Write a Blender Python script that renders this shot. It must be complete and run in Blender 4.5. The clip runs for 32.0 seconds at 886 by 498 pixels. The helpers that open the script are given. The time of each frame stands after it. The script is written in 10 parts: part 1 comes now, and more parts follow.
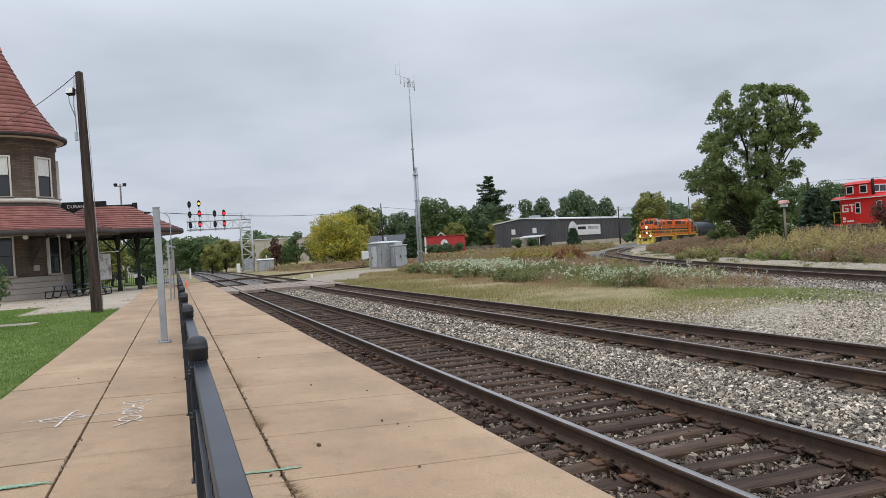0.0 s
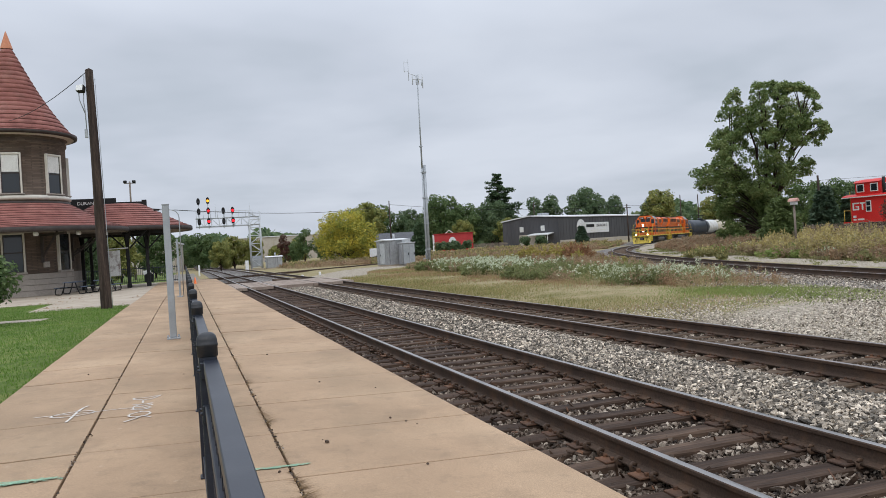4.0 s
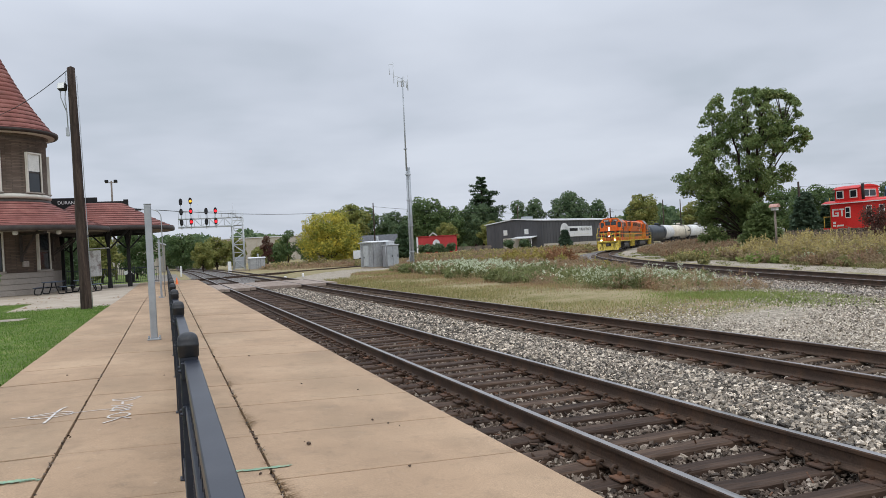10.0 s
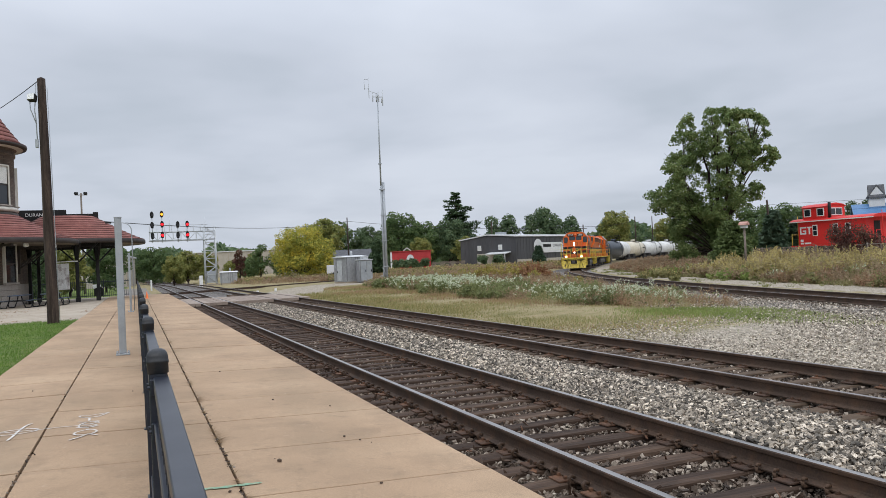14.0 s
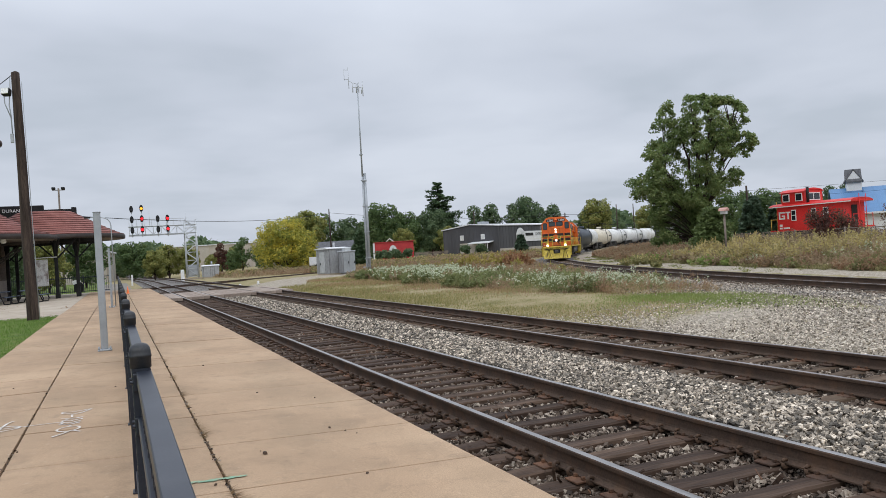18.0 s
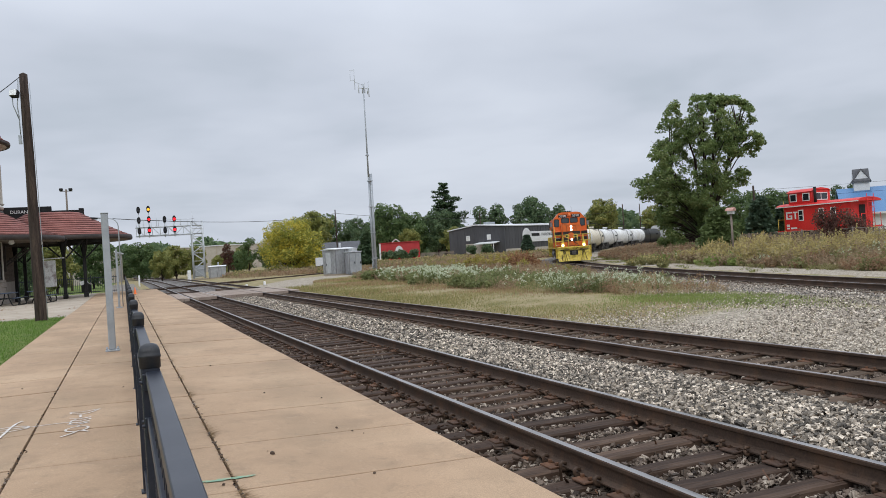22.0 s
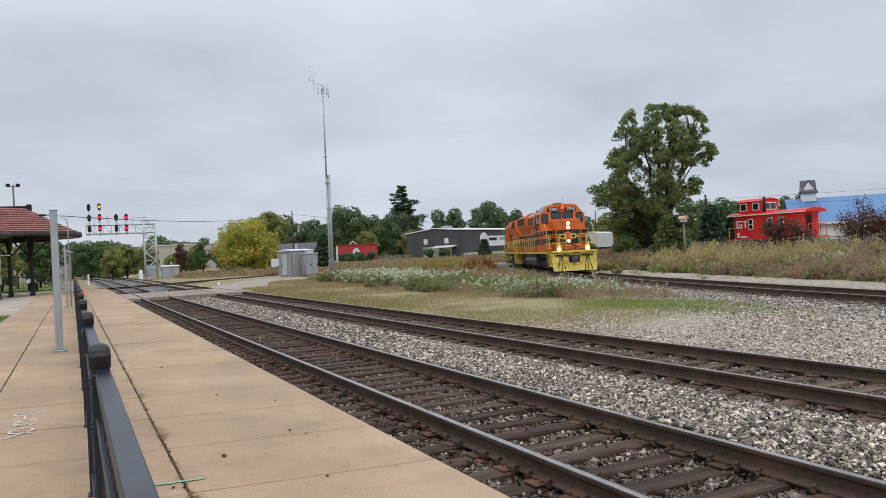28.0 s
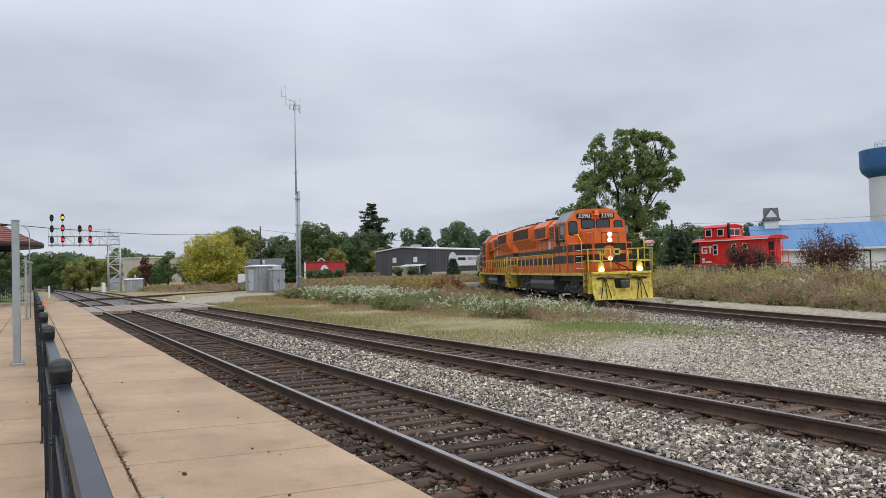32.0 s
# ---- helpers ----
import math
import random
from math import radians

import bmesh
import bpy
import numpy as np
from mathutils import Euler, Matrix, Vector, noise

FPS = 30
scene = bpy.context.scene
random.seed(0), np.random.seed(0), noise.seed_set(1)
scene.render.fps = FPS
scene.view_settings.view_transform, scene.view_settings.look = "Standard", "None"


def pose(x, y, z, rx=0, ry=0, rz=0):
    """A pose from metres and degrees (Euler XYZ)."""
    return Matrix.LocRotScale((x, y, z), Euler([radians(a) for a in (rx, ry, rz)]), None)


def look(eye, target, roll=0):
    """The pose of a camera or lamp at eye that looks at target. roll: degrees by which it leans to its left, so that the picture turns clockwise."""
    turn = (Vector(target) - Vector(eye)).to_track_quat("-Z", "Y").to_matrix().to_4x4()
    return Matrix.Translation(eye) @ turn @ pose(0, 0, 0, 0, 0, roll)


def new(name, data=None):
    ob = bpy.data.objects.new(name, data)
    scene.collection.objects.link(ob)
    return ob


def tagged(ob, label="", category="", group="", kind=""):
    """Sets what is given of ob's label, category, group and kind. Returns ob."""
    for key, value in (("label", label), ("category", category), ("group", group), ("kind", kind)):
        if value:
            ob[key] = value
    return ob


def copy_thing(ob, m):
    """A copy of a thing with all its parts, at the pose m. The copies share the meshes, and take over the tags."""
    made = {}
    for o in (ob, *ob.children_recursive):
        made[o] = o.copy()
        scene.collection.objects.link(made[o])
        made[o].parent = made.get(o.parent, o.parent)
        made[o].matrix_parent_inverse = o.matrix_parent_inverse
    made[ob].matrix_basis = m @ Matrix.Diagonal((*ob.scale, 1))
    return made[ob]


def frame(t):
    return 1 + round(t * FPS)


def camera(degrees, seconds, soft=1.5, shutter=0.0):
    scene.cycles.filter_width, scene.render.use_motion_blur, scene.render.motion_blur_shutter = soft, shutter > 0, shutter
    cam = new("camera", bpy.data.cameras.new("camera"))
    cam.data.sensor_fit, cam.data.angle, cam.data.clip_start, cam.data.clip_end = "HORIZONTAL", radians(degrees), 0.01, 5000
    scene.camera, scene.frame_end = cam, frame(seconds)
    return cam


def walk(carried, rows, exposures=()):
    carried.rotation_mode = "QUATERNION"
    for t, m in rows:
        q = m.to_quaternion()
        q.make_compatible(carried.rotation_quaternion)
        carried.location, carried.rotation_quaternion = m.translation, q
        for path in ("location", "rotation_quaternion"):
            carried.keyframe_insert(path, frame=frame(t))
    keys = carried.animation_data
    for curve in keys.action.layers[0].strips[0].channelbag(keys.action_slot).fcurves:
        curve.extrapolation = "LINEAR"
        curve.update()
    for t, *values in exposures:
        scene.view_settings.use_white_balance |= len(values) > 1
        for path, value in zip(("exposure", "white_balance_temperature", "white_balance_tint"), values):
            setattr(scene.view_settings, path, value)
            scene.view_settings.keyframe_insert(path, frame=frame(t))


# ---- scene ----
cam = camera(59.74, 32.0, soft=0.75)


def aim(x, y, z, turn, tilt, roll):
    """A camera pose: turn to the right of the rails, tilt up, roll; degrees."""
    a, b = radians(turn), radians(tilt)
    return look((x, y, z), (x + math.sin(a) * math.cos(b), y + math.cos(a) * math.cos(b), z + math.sin(b)), roll)


walk(cam, [
    (0, aim(-0.002, -0.011, 1.698, 19.155, -0.064, -3.662)),
    (0.5, aim(-0.002, -0.012, 1.699, 18.933, 0.014, -3.500)),
    (1, aim(-0.002, -0.013, 1.700, 18.813, 0.134, -3.447)),
    (1.5, aim(-0.003, -0.013, 1.700, 18.867, 0.243, -3.484)),
    (2, aim(-0.004, -0.011, 1.700, 18.814, 0.262, -3.441)),
    (2.5, aim(-0.005, -0.010, 1.700, 18.748, 0.258, -3.428)),
    (3, aim(-0.005, -0.009, 1.700, 18.644, 0.136, -3.434)),
    (3.5, aim(-0.005, -0.008, 1.699, 18.599, -0.086, -3.578)),
    (5.5, aim(-0.008, -0.001, 1.690, 18.380, -0.293, -3.404)),
    (6, aim(-0.007, -0.003, 1.691, 18.371, -0.211, -3.433)),
    (6.5, aim(-0.007, -0.006, 1.691, 18.562, -0.262, -3.435)),
    (7, aim(-0.007, -0.010, 1.692, 18.827, -0.334, -3.486)),
    (7.5, aim(-0.007, -0.013, 1.694, 18.986, -0.258, -3.303)),
    (8, aim(-0.007, -0.016, 1.694, 19.023, -0.065, -3.201)),
    (8.5, aim(-0.007, -0.016, 1.694, 19.179, -0.035, -3.174)),
    (9, aim(-0.007, -0.013, 1.694, 19.388, -0.076, -3.198)),
    (9.5, aim(-0.006, -0.009, 1.692, 19.628, -0.078, -3.141)),
    (10, aim(-0.005, -0.006, 1.692, 19.761, -0.085, -3.079)),
    (10.5, aim(-0.004, -0.006, 1.691, 19.873, -0.087, -2.995)),
    (11, aim(-0.004, -0.009, 1.692, 20.067, -0.087, -3.052)),
    (11.5, aim(-0.005, -0.013, 1.694, 20.180, 0.073, -2.971)),
    (12, aim(-0.006, -0.019, 1.695, 20.322, 0.230, -2.928)),
    (12.5, aim(-0.007, -0.024, 1.697, 20.729, 0.266, -2.940)),
    (13, aim(-0.006, -0.025, 1.698, 21.328, 0.436, -2.928)),
    (13.5, aim(-0.006, -0.024, 1.699, 21.825, 0.643, -2.828)),
    (14, aim(-0.005, -0.022, 1.699, 21.746, 0.941, -2.746)),
    (14.5, aim(-0.005, -0.020, 1.699, 21.875, 1.085, -2.899)),
    (16.5, aim(-0.005, -0.034, 1.699, 23.338, 0.798, -3.496)),
    (17, aim(-0.005, -0.035, 1.698, 23.311, 0.677, -3.500)),
    (17.5, aim(-0.005, -0.035, 1.698, 23.225, 0.437, -3.496)),
    (18, aim(-0.006, -0.035, 1.697, 22.984, 0.138, -3.626)),
    (18.5, aim(-0.006, -0.034, 1.696, 22.788, -0.015, -3.755)),
    (19, aim(-0.006, -0.034, 1.695, 22.773, -0.106, -3.831)),
    (19.5, aim(-0.006, -0.034, 1.695, 22.829, -0.181, -3.844)),
    (20, aim(-0.007, -0.034, 1.696, 22.880, -0.219, -3.828)),
    (20.5, aim(-0.008, -0.034, 1.697, 22.950, -0.218, -3.773)),
    (21, aim(-0.010, -0.034, 1.697, 22.912, -0.079, -3.740)),
    (21.5, aim(-0.012, -0.037, 1.698, 22.677, 0.066, -3.695)),
    (22, aim(-0.014, -0.042, 1.698, 22.538, 0.197, -3.684)),
    (22.5, aim(-0.015, -0.047, 1.699, 22.665, 0.180, -3.642)),
    (23, aim(-0.015, -0.049, 1.699, 22.908, 0.110, -3.600)),
    (23.5, aim(-0.015, -0.047, 1.698, 23.010, 0.134, -3.531)),
    (24, aim(-0.015, -0.043, 1.698, 22.965, 0.233, -3.501)),
    (24.5, aim(-0.016, -0.041, 1.697, 23.026, 0.240, -3.497)),
    (25, aim(-0.016, -0.040, 1.697, 23.249, 0.162, -3.510)),
    (25.5, aim(-0.016, -0.041, 1.698, 23.481, 0.227, -3.394)),
    (27.5, aim(-0.020, -0.066, 1.698, 25.324, 0.223, -2.951)),
    (28, aim(-0.020, -0.071, 1.699, 25.704, 0.264, -2.826)),
    (28.5, aim(-0.021, -0.075, 1.700, 25.954, 0.332, -2.780)),
    (29, aim(-0.021, -0.078, 1.701, 26.098, 0.421, -2.725)),
    (29.5, aim(-0.022, -0.081, 1.701, 26.282, 0.486, -2.568)),
    (30, aim(-0.022, -0.083, 1.702, 26.460, 0.606, -2.410)),
    (30.5, aim(-0.023, -0.086, 1.702, 26.557, 0.843, -2.368)),
    (31, aim(-0.025, -0.091, 1.704, 26.667, 1.038, -2.250)),
    (31.5, aim(-0.028, -0.097, 1.706, 26.990, 1.237, -1.980)),
    (32, aim(-0.030, -0.103, 1.708, 28.060, 1.585, -1.631)),
])

# ---- world and light: an overcast day ----
world = bpy.data.worlds.new("overcast_sky")
scene.world = world
world.use_nodes = True


def build_sky():
    nt = world.node_tree
    nt.nodes.clear()
    N = nt.nodes.new
    link = nt.links.new
    co = N("ShaderNodeTexCoord")
    sky = N("ShaderNodeTexSky")
    sky.sky_type = "NISHITA"
    sky.sun_disc = False
    sky.sun_elevation = radians(38)
    sky.sun_rotation = radians(200)
    sky.air_density, sky.dust_density = 1.0, 3.0
    sep = N("ShaderNodeSeparateXYZ")
    link(co.outputs["Generated"], sep.inputs[0])
    up = N("ShaderNodeMath")
    up.operation = "MAXIMUM"
    up.inputs[1].default_value = 0.0
    link(sep.outputs[2], up.inputs[0])
    # cloud sheet: the direction divided by its height
    den = N("ShaderNodeMath")
    den.operation = "ADD"
    den.inputs[1].default_value = 0.16
    link(up.outputs[0], den.inputs[0])
    dv = N("ShaderNodeVectorMath")
    dv.operation = "DIVIDE"
    cx = N("ShaderNodeCombineXYZ")
    for i in range(3):
        link(den.outputs[0], cx.inputs[i])
    link(co.outputs["Generated"], dv.inputs[0])
    link(cx.outputs[0], dv.inputs[1])
    n1 = N("ShaderNodeTexNoise")
    n1.inputs["Scale"].default_value = 0.95
    n1.inputs["Detail"].default_value = 4.0
    n1.inputs["Roughness"].default_value = 0.5
    n1.inputs["Distortion"].default_value = 0.15
    link(dv.outputs[0], n1.inputs["Vector"])
    ramp = N("ShaderNodeValToRGB")
    e = ramp.color_ramp.elements
    e[0].position, e[0].color = 0.34, (0.525, 0.58, 0.665, 1)
    e[1].position, e[1].color = 0.66, (0.685, 0.735, 0.83, 1)
    m = e.new(0.47)
    m.color = (0.605, 0.655, 0.75, 1)
    link(n1.outputs[0], ramp.inputs[0])
    # an overcast sky is brighter overhead than near the horizon
    g = N("ShaderNodeMapRange")
    g.inputs["From Min"].default_value, g.inputs["From Max"].default_value = 0.26, 1.0
    g.inputs["To Min"].default_value, g.inputs["To Max"].default_value = 1.0, 2.75
    link(up.outputs[0], g.inputs["Value"])
    lift = N("ShaderNodeVectorMath")
    lift.operation = "SCALE"
    link(ramp.outputs[0], lift.inputs[0])
    link(g.outputs[0], lift.inputs["Scale"])
    sk = N("ShaderNodeVectorMath")
    sk.operation = "SCALE"
    sk.inputs["Scale"].default_value = 0.08
    link(sky.outputs[0], sk.inputs[0])
    mix = N("ShaderNodeMix")
    mix.data_type = "RGBA"
    mix.inputs[0].default_value = 0.93
    link(sk.outputs[0], mix.inputs[6])
    link(lift.outputs[0], mix.inputs[7])
    bg = N("ShaderNodeBackground")
    bg.inputs["Strength"].default_value = 1.0
    link(mix.outputs[2], bg.inputs["Color"])
    out = N("ShaderNodeOutputWorld")
    link(bg.outputs[0], out.inputs[0])


build_sky()
sun_data = bpy.data.lights.new("sun", "SUN")
sun_data.energy, sun_data.angle, sun_data.color = 0.7, radians(30), (1.0, 0.96, 0.9)
sun = new("sun", sun_data)
sun.matrix_world = look((-8, -20, 30), (0, 10, 0))
scene.view_settings.exposure = 0.0


# ---- materials ----
def surf(name, stops, scale=3.0, fine=40.0, fine_amount=0.25, rough=0.8, bump=0.3, metal=0.0, island=0.0,
         per_object=0.0, stretch=(1, 1, 1), dirt=None, dirt_scale=0.6, dirt_amount=0.4, spec=0.3, bump_dist=0.01,
         world_space=False):
    """A surface: colour stops over a coarse noise, a fine grain, stains, random tone by island or by object, and bump."""
    m = bpy.data.materials.new(name)
    m.use_nodes = True
    nt = m.node_tree
    N, link = nt.nodes.new, nt.links.new
    b = nt.nodes["Principled BSDF"]
    if world_space:
        co = N("ShaderNodeNewGeometry").outputs["Position"]
    else:
        co = N("ShaderNodeTexCoord").outputs["Object"]
    mp = N("ShaderNodeMapping")
    mp.inputs["Scale"].default_value = stretch
    link(co, mp.inputs[0])
    n1 = N("ShaderNodeTexNoise")
    n1.inputs["Scale"].default_value, n1.inputs["Detail"].default_value = scale, 5.0
    link(mp.outputs[0], n1.inputs["Vector"])
    r = N("ShaderNodeValToRGB")
    el = r.color_ramp.elements
    n = len(stops)
    for i, c in enumerate(stops):
        pos = 0.32 + 0.36 * i / max(1, n - 1)
        if i == 0:
            q = el[0]
        elif i == n - 1:
            q = el[len(el) - 1]
        else:
            q = el.new(pos)
        q.position, q.color = pos, (*c, 1)
    if n == 1:
        el[1].color = (*stops[0], 1)
    fac = n1.outputs[0]
    if island > 0 or per_object > 0:
        rnd = N("ShaderNodeNewGeometry").outputs["Random Per Island"] if island > 0 else N("ShaderNodeObjectInfo").outputs["Random"]
        k = island if island > 0 else per_object
        mx = N("ShaderNodeMix")
        mx.inputs[0].default_value = min(1.0, k)
        ex = N("ShaderNodeMapRange")
        ex.inputs["To Min"].default_value, ex.inputs["To Max"].default_value = 0.3, 0.7
        link(rnd, ex.inputs["Value"])
        link(n1.outputs[0], mx.inputs[2])
        link(ex.outputs[0], mx.inputs[3])
        fac = mx.outputs[0]
    link(fac, r.inputs[0])
    col = r.outputs[0]
    n2 = N("ShaderNodeTexNoise")
    n2.inputs["Scale"].default_value, n2.inputs["Detail"].default_value = fine, 3.0
    link(mp.outputs[0], n2.inputs["Vector"])
    if fine_amount > 0:
        mr = N("ShaderNodeMapRange")
        mr.inputs["From Min"].default_value, mr.inputs["From Max"].default_value = 0.3, 0.7
        mr.inputs["To Min"].default_value, mr.inputs["To Max"].default_value = 1 - fine_amount, 1 + fine_amount
        link(n2.outputs[0], mr.inputs["Value"])
        sc = N("ShaderNodeVectorMath")
        sc.operation = "SCALE"
        link(col, sc.inputs[0])
        link(mr.outputs[0], sc.inputs["Scale"])
        col = sc.outputs[0]
    if dirt:
        n3 = N("ShaderNodeTexNoise")
        n3.inputs["Scale"].default_value, n3.inputs["Detail"].default_value, n3.inputs["Roughness"].default_value = dirt_scale, 8.0, 0.65
        link(mp.outputs[0], n3.inputs["Vector"])
        dr = N("ShaderNodeMapRange")
        dr.inputs["From Min"].default_value, dr.inputs["From Max"].default_value = 0.5, 0.68
        dr.inputs["To Max"].default_value = dirt_amount
        link(n3.outputs[0], dr.inputs["Value"])
        dm = N("ShaderNodeMix")
        dm.data_type = "RGBA"
        link(dr.outputs[0], dm.inputs[0])
        link(col, dm.inputs[6])
        dm.inputs[7].default_value = (*dirt, 1)
        col = dm.outputs[2]
    link(col, b.inputs["Base Color"])
    b.inputs["Roughness"].default_value = rough
    b.inputs["Metallic"].default_value = metal
    b.inputs["Specular IOR Level"].default_value = spec
    if bump > 0:
        bp = N("ShaderNodeBump")
        bp.inputs["Strength"].default_value, bp.inputs["Distance"].default_value = bump, bump_dist
        link(n2.outputs[0], bp.inputs["Height"])
        link(bp.outputs[0], b.inputs["Normal"])
    return m


def lamp_glow(name, color, strength):
    m = bpy.data.materials.new(name)
    m.use_nodes = True
    b = m.node_tree.nodes["Principled BSDF"]
    b.inputs["Base Color"].default_value = (*color, 1)
    b.inputs["Emission Color"].default_value = (*color, 1)
    b.inputs["Emission Strength"].default_value = strength
    return m


def glassy(name, color=(0.02, 0.025, 0.03), rough=0.08):
    """Window glass seen from outside over a dark room."""
    m = bpy.data.materials.new(name)
    m.use_nodes = True
    b = m.node_tree.nodes["Principled BSDF"]
    b.inputs["Base Color"].default_value = (*color, 1)
    b.inputs["Roughness"].default_value = rough
    b.inputs["Specular IOR Level"].default_value = 0.6
    return m


def leafy(name, stops, translucent=0.35, rough=0.6):
    """Leaves: tone by island, a little light shining through."""
    m = bpy.data.materials.new(name)
    m.use_nodes = True
    nt = m.node_tree
    N, link = nt.nodes.new, nt.links.new
    b = nt.nodes["Principled BSDF"]
    out = nt.nodes["Material Output"]
    rnd = N("ShaderNodeNewGeometry").outputs["Random Per Island"]
    n1 = N("ShaderNodeTexNoise")
    n1.inputs["Scale"].default_value = 0.45
    n1.inputs["Detail"].default_value = 2.0
    link(N("ShaderNodeTexCoord").outputs["Object"], n1.inputs["Vector"])
    mx = N("ShaderNodeMix")
    mx.inputs[0].default_value = 0.55
    ex = N("ShaderNodeMapRange")
    ex.inputs["From Min"].default_value, ex.inputs["From Max"].default_value = 0.3, 0.7
    link(n1.outputs[0], ex.inputs["Value"])
    link(ex.outputs[0], mx.inputs[2])
    link(rnd, mx.inputs[3])
    r = N("ShaderNodeValToRGB")
    el = r.color_ramp.elements
    n = len(stops)
    for i, c in enumerate(stops):
        q = el[0] if i == 0 else el[len(el) - 1] if i == n - 1 else el.new(i / (n - 1))
        q.position, q.color = i / (n - 1), (*c, 1)
    link(mx.outputs[0], r.inputs[0])
    link(r.outputs[0], b.inputs["Base Color"])
    b.inputs["Roughness"].default_value = rough
    b.inputs["Specular IOR Level"].default_value = 0.25
    tr = N("ShaderNodeBsdfTranslucent")
    link(r.outputs[0], tr.inputs[0])
    ms = N("ShaderNodeMixShader")
    ms.inputs[0].default_value = translucent
    link(b.outputs[0], ms.inputs[1])
    link(tr.outputs[0], ms.inputs[2])
    link(ms.outputs[0], out.inputs[0])
    return m


def stained_concrete():
    """Tan cast concrete: broad tone, grey-olive weathering, brown blotches, sandy grain and pin holes."""
    m = surf("concrete", [(0.335, 0.228, 0.142), (0.405, 0.276, 0.172), (0.475, 0.334, 0.213)], scale=0.55, fine=110, fine_amount=0.2, rough=0.86, bump=0.35,
             bump_dist=0.004, dirt=(0.2, 0.14, 0.09), dirt_scale=1.9, dirt_amount=0.36, per_object=0.16, world_space=True)
    nt = m.node_tree
    N, link = nt.nodes.new, nt.links.new
    b = nt.nodes["Principled BSDF"]
    col = b.inputs["Base Color"].links[0].from_socket
    co = N("ShaderNodeNewGeometry").outputs["Position"]

    def over(col, scale, stretch, lo, hi, amount, tint, rough=0.6):
        mp = N("ShaderNodeMapping")
        mp.inputs["Scale"].default_value = stretch
        link(co, mp.inputs[0])
        n = N("ShaderNodeTexNoise")
        n.inputs["Scale"].default_value, n.inputs["Detail"].default_value, n.inputs["Roughness"].default_value = scale, 8.0, rough
        link(mp.outputs[0], n.inputs["Vector"])
        r = N("ShaderNodeMapRange")
        r.inputs["From Min"].default_value, r.inputs["From Max"].default_value, r.inputs["To Max"].default_value = lo, hi, amount
        link(n.outputs[0], r.inputs["Value"])
        k = N("ShaderNodeMix")
        k.data_type = "RGBA"
        link(r.outputs[0], k.inputs[0])
        link(col, k.inputs[6])
        k.inputs[7].default_value = (*tint, 1)
        return k.outputs[2]

    col = over(col, 0.8, (1, 0.45, 1), 0.48, 0.68, 0.42, (0.25, 0.185, 0.117))
    col = over(col, 5.0, (1, 1, 1), 0.56, 0.7, 0.4, (0.17, 0.13, 0.088), 0.7)
    col = over(col, 26.0, (1, 1, 1), 0.63, 0.7, 0.5, (0.12, 0.09, 0.06), 0.75)
    col = over(col, 17.0, (1, 1, 1), 0.6, 0.72, 0.45, (0.58, 0.46, 0.34), 0.7)
    link(col, b.inputs["Base Color"])
    return m


CONCRETE = stained_concrete()
CONCRETE_PALE = surf("pale_concrete", [(0.35, 0.29, 0.22), (0.43, 0.365, 0.285)], scale=0.5, fine=60, fine_amount=0.12, bump=0.2,
                     dirt=(0.22, 0.17, 0.12), dirt_scale=1.2, dirt_amount=0.4)
DARK_JOINT = surf("joint_soil", [(0.025, 0.02, 0.014), (0.045, 0.036, 0.024)], scale=8, rough=0.95)
RAIL_SIDE = surf("rail_rust", [(0.052, 0.033, 0.023), (0.083, 0.053, 0.036)], scale=2, fine=60, rough=0.75, bump=0.3, bump_dist=0.003,
                 stretch=(1, 1, 1), dirt=(0.14, 0.075, 0.04), dirt_scale=3, dirt_amount=0.5)
RAIL_TOP = surf("rail_head_steel", [(0.27, 0.255, 0.245), (0.4, 0.38, 0.365)], scale=1.5, fine=120, fine_amount=0.12, rough=0.3, metal=0.9, bump=0.05)
RAIL_TOP_DULL = surf("rail_head_dull", [(0.2, 0.18, 0.17), (0.32, 0.29, 0.28)], scale=1.5, fine=120, fine_amount=0.12, rough=0.45, metal=0.7, bump=0.05)
TIE = surf("tie_wood", [(0.022, 0.013, 0.009), (0.054, 0.033, 0.022), (0.115, 0.074, 0.05)], scale=2.5, fine=14, fine_amount=0.35, rough=0.9,
           bump=0.8, bump_dist=0.015, stretch=(0.25, 2.2, 1.5), per_object=0.45)
TIE_RUST = surf("tie_wood_rusty", [(0.045, 0.03, 0.02), (0.085, 0.057, 0.037), (0.14, 0.096, 0.064)], scale=2.5, fine=14, fine_amount=0.35, rough=0.9,
                bump=0.8, bump_dist=0.015, stretch=(0.25, 2.2, 1.5), per_object=0.45)
RUSTY = surf("rusty_plate", [(0.05, 0.032, 0.023), (0.095, 0.052, 0.033), (0.18, 0.088, 0.048)], scale=9, fine=60, rough=0.85, bump=0.4, bump_dist=0.003, per_object=0.5)
STONE = surf("ballast_stone", [(0.05, 0.043, 0.035), (0.14, 0.124, 0.103), (0.265, 0.226, 0.18), (0.41, 0.35, 0.28), (0.82, 0.71, 0.57)], scale=9, fine=70,
             fine_amount=0.2, rough=0.85, island=0.92, bump=0.3, bump_dist=0.004)
STONE_BROWN = surf("dirty_ballast_stone", [(0.032, 0.024, 0.019), (0.075, 0.055, 0.041), (0.13, 0.097, 0.073), (0.2, 0.155, 0.12), (0.46, 0.39, 0.31)], scale=9, fine=70,
                   fine_amount=0.2, rough=0.9, island=0.9, bump=0.3, bump_dist=0.004)
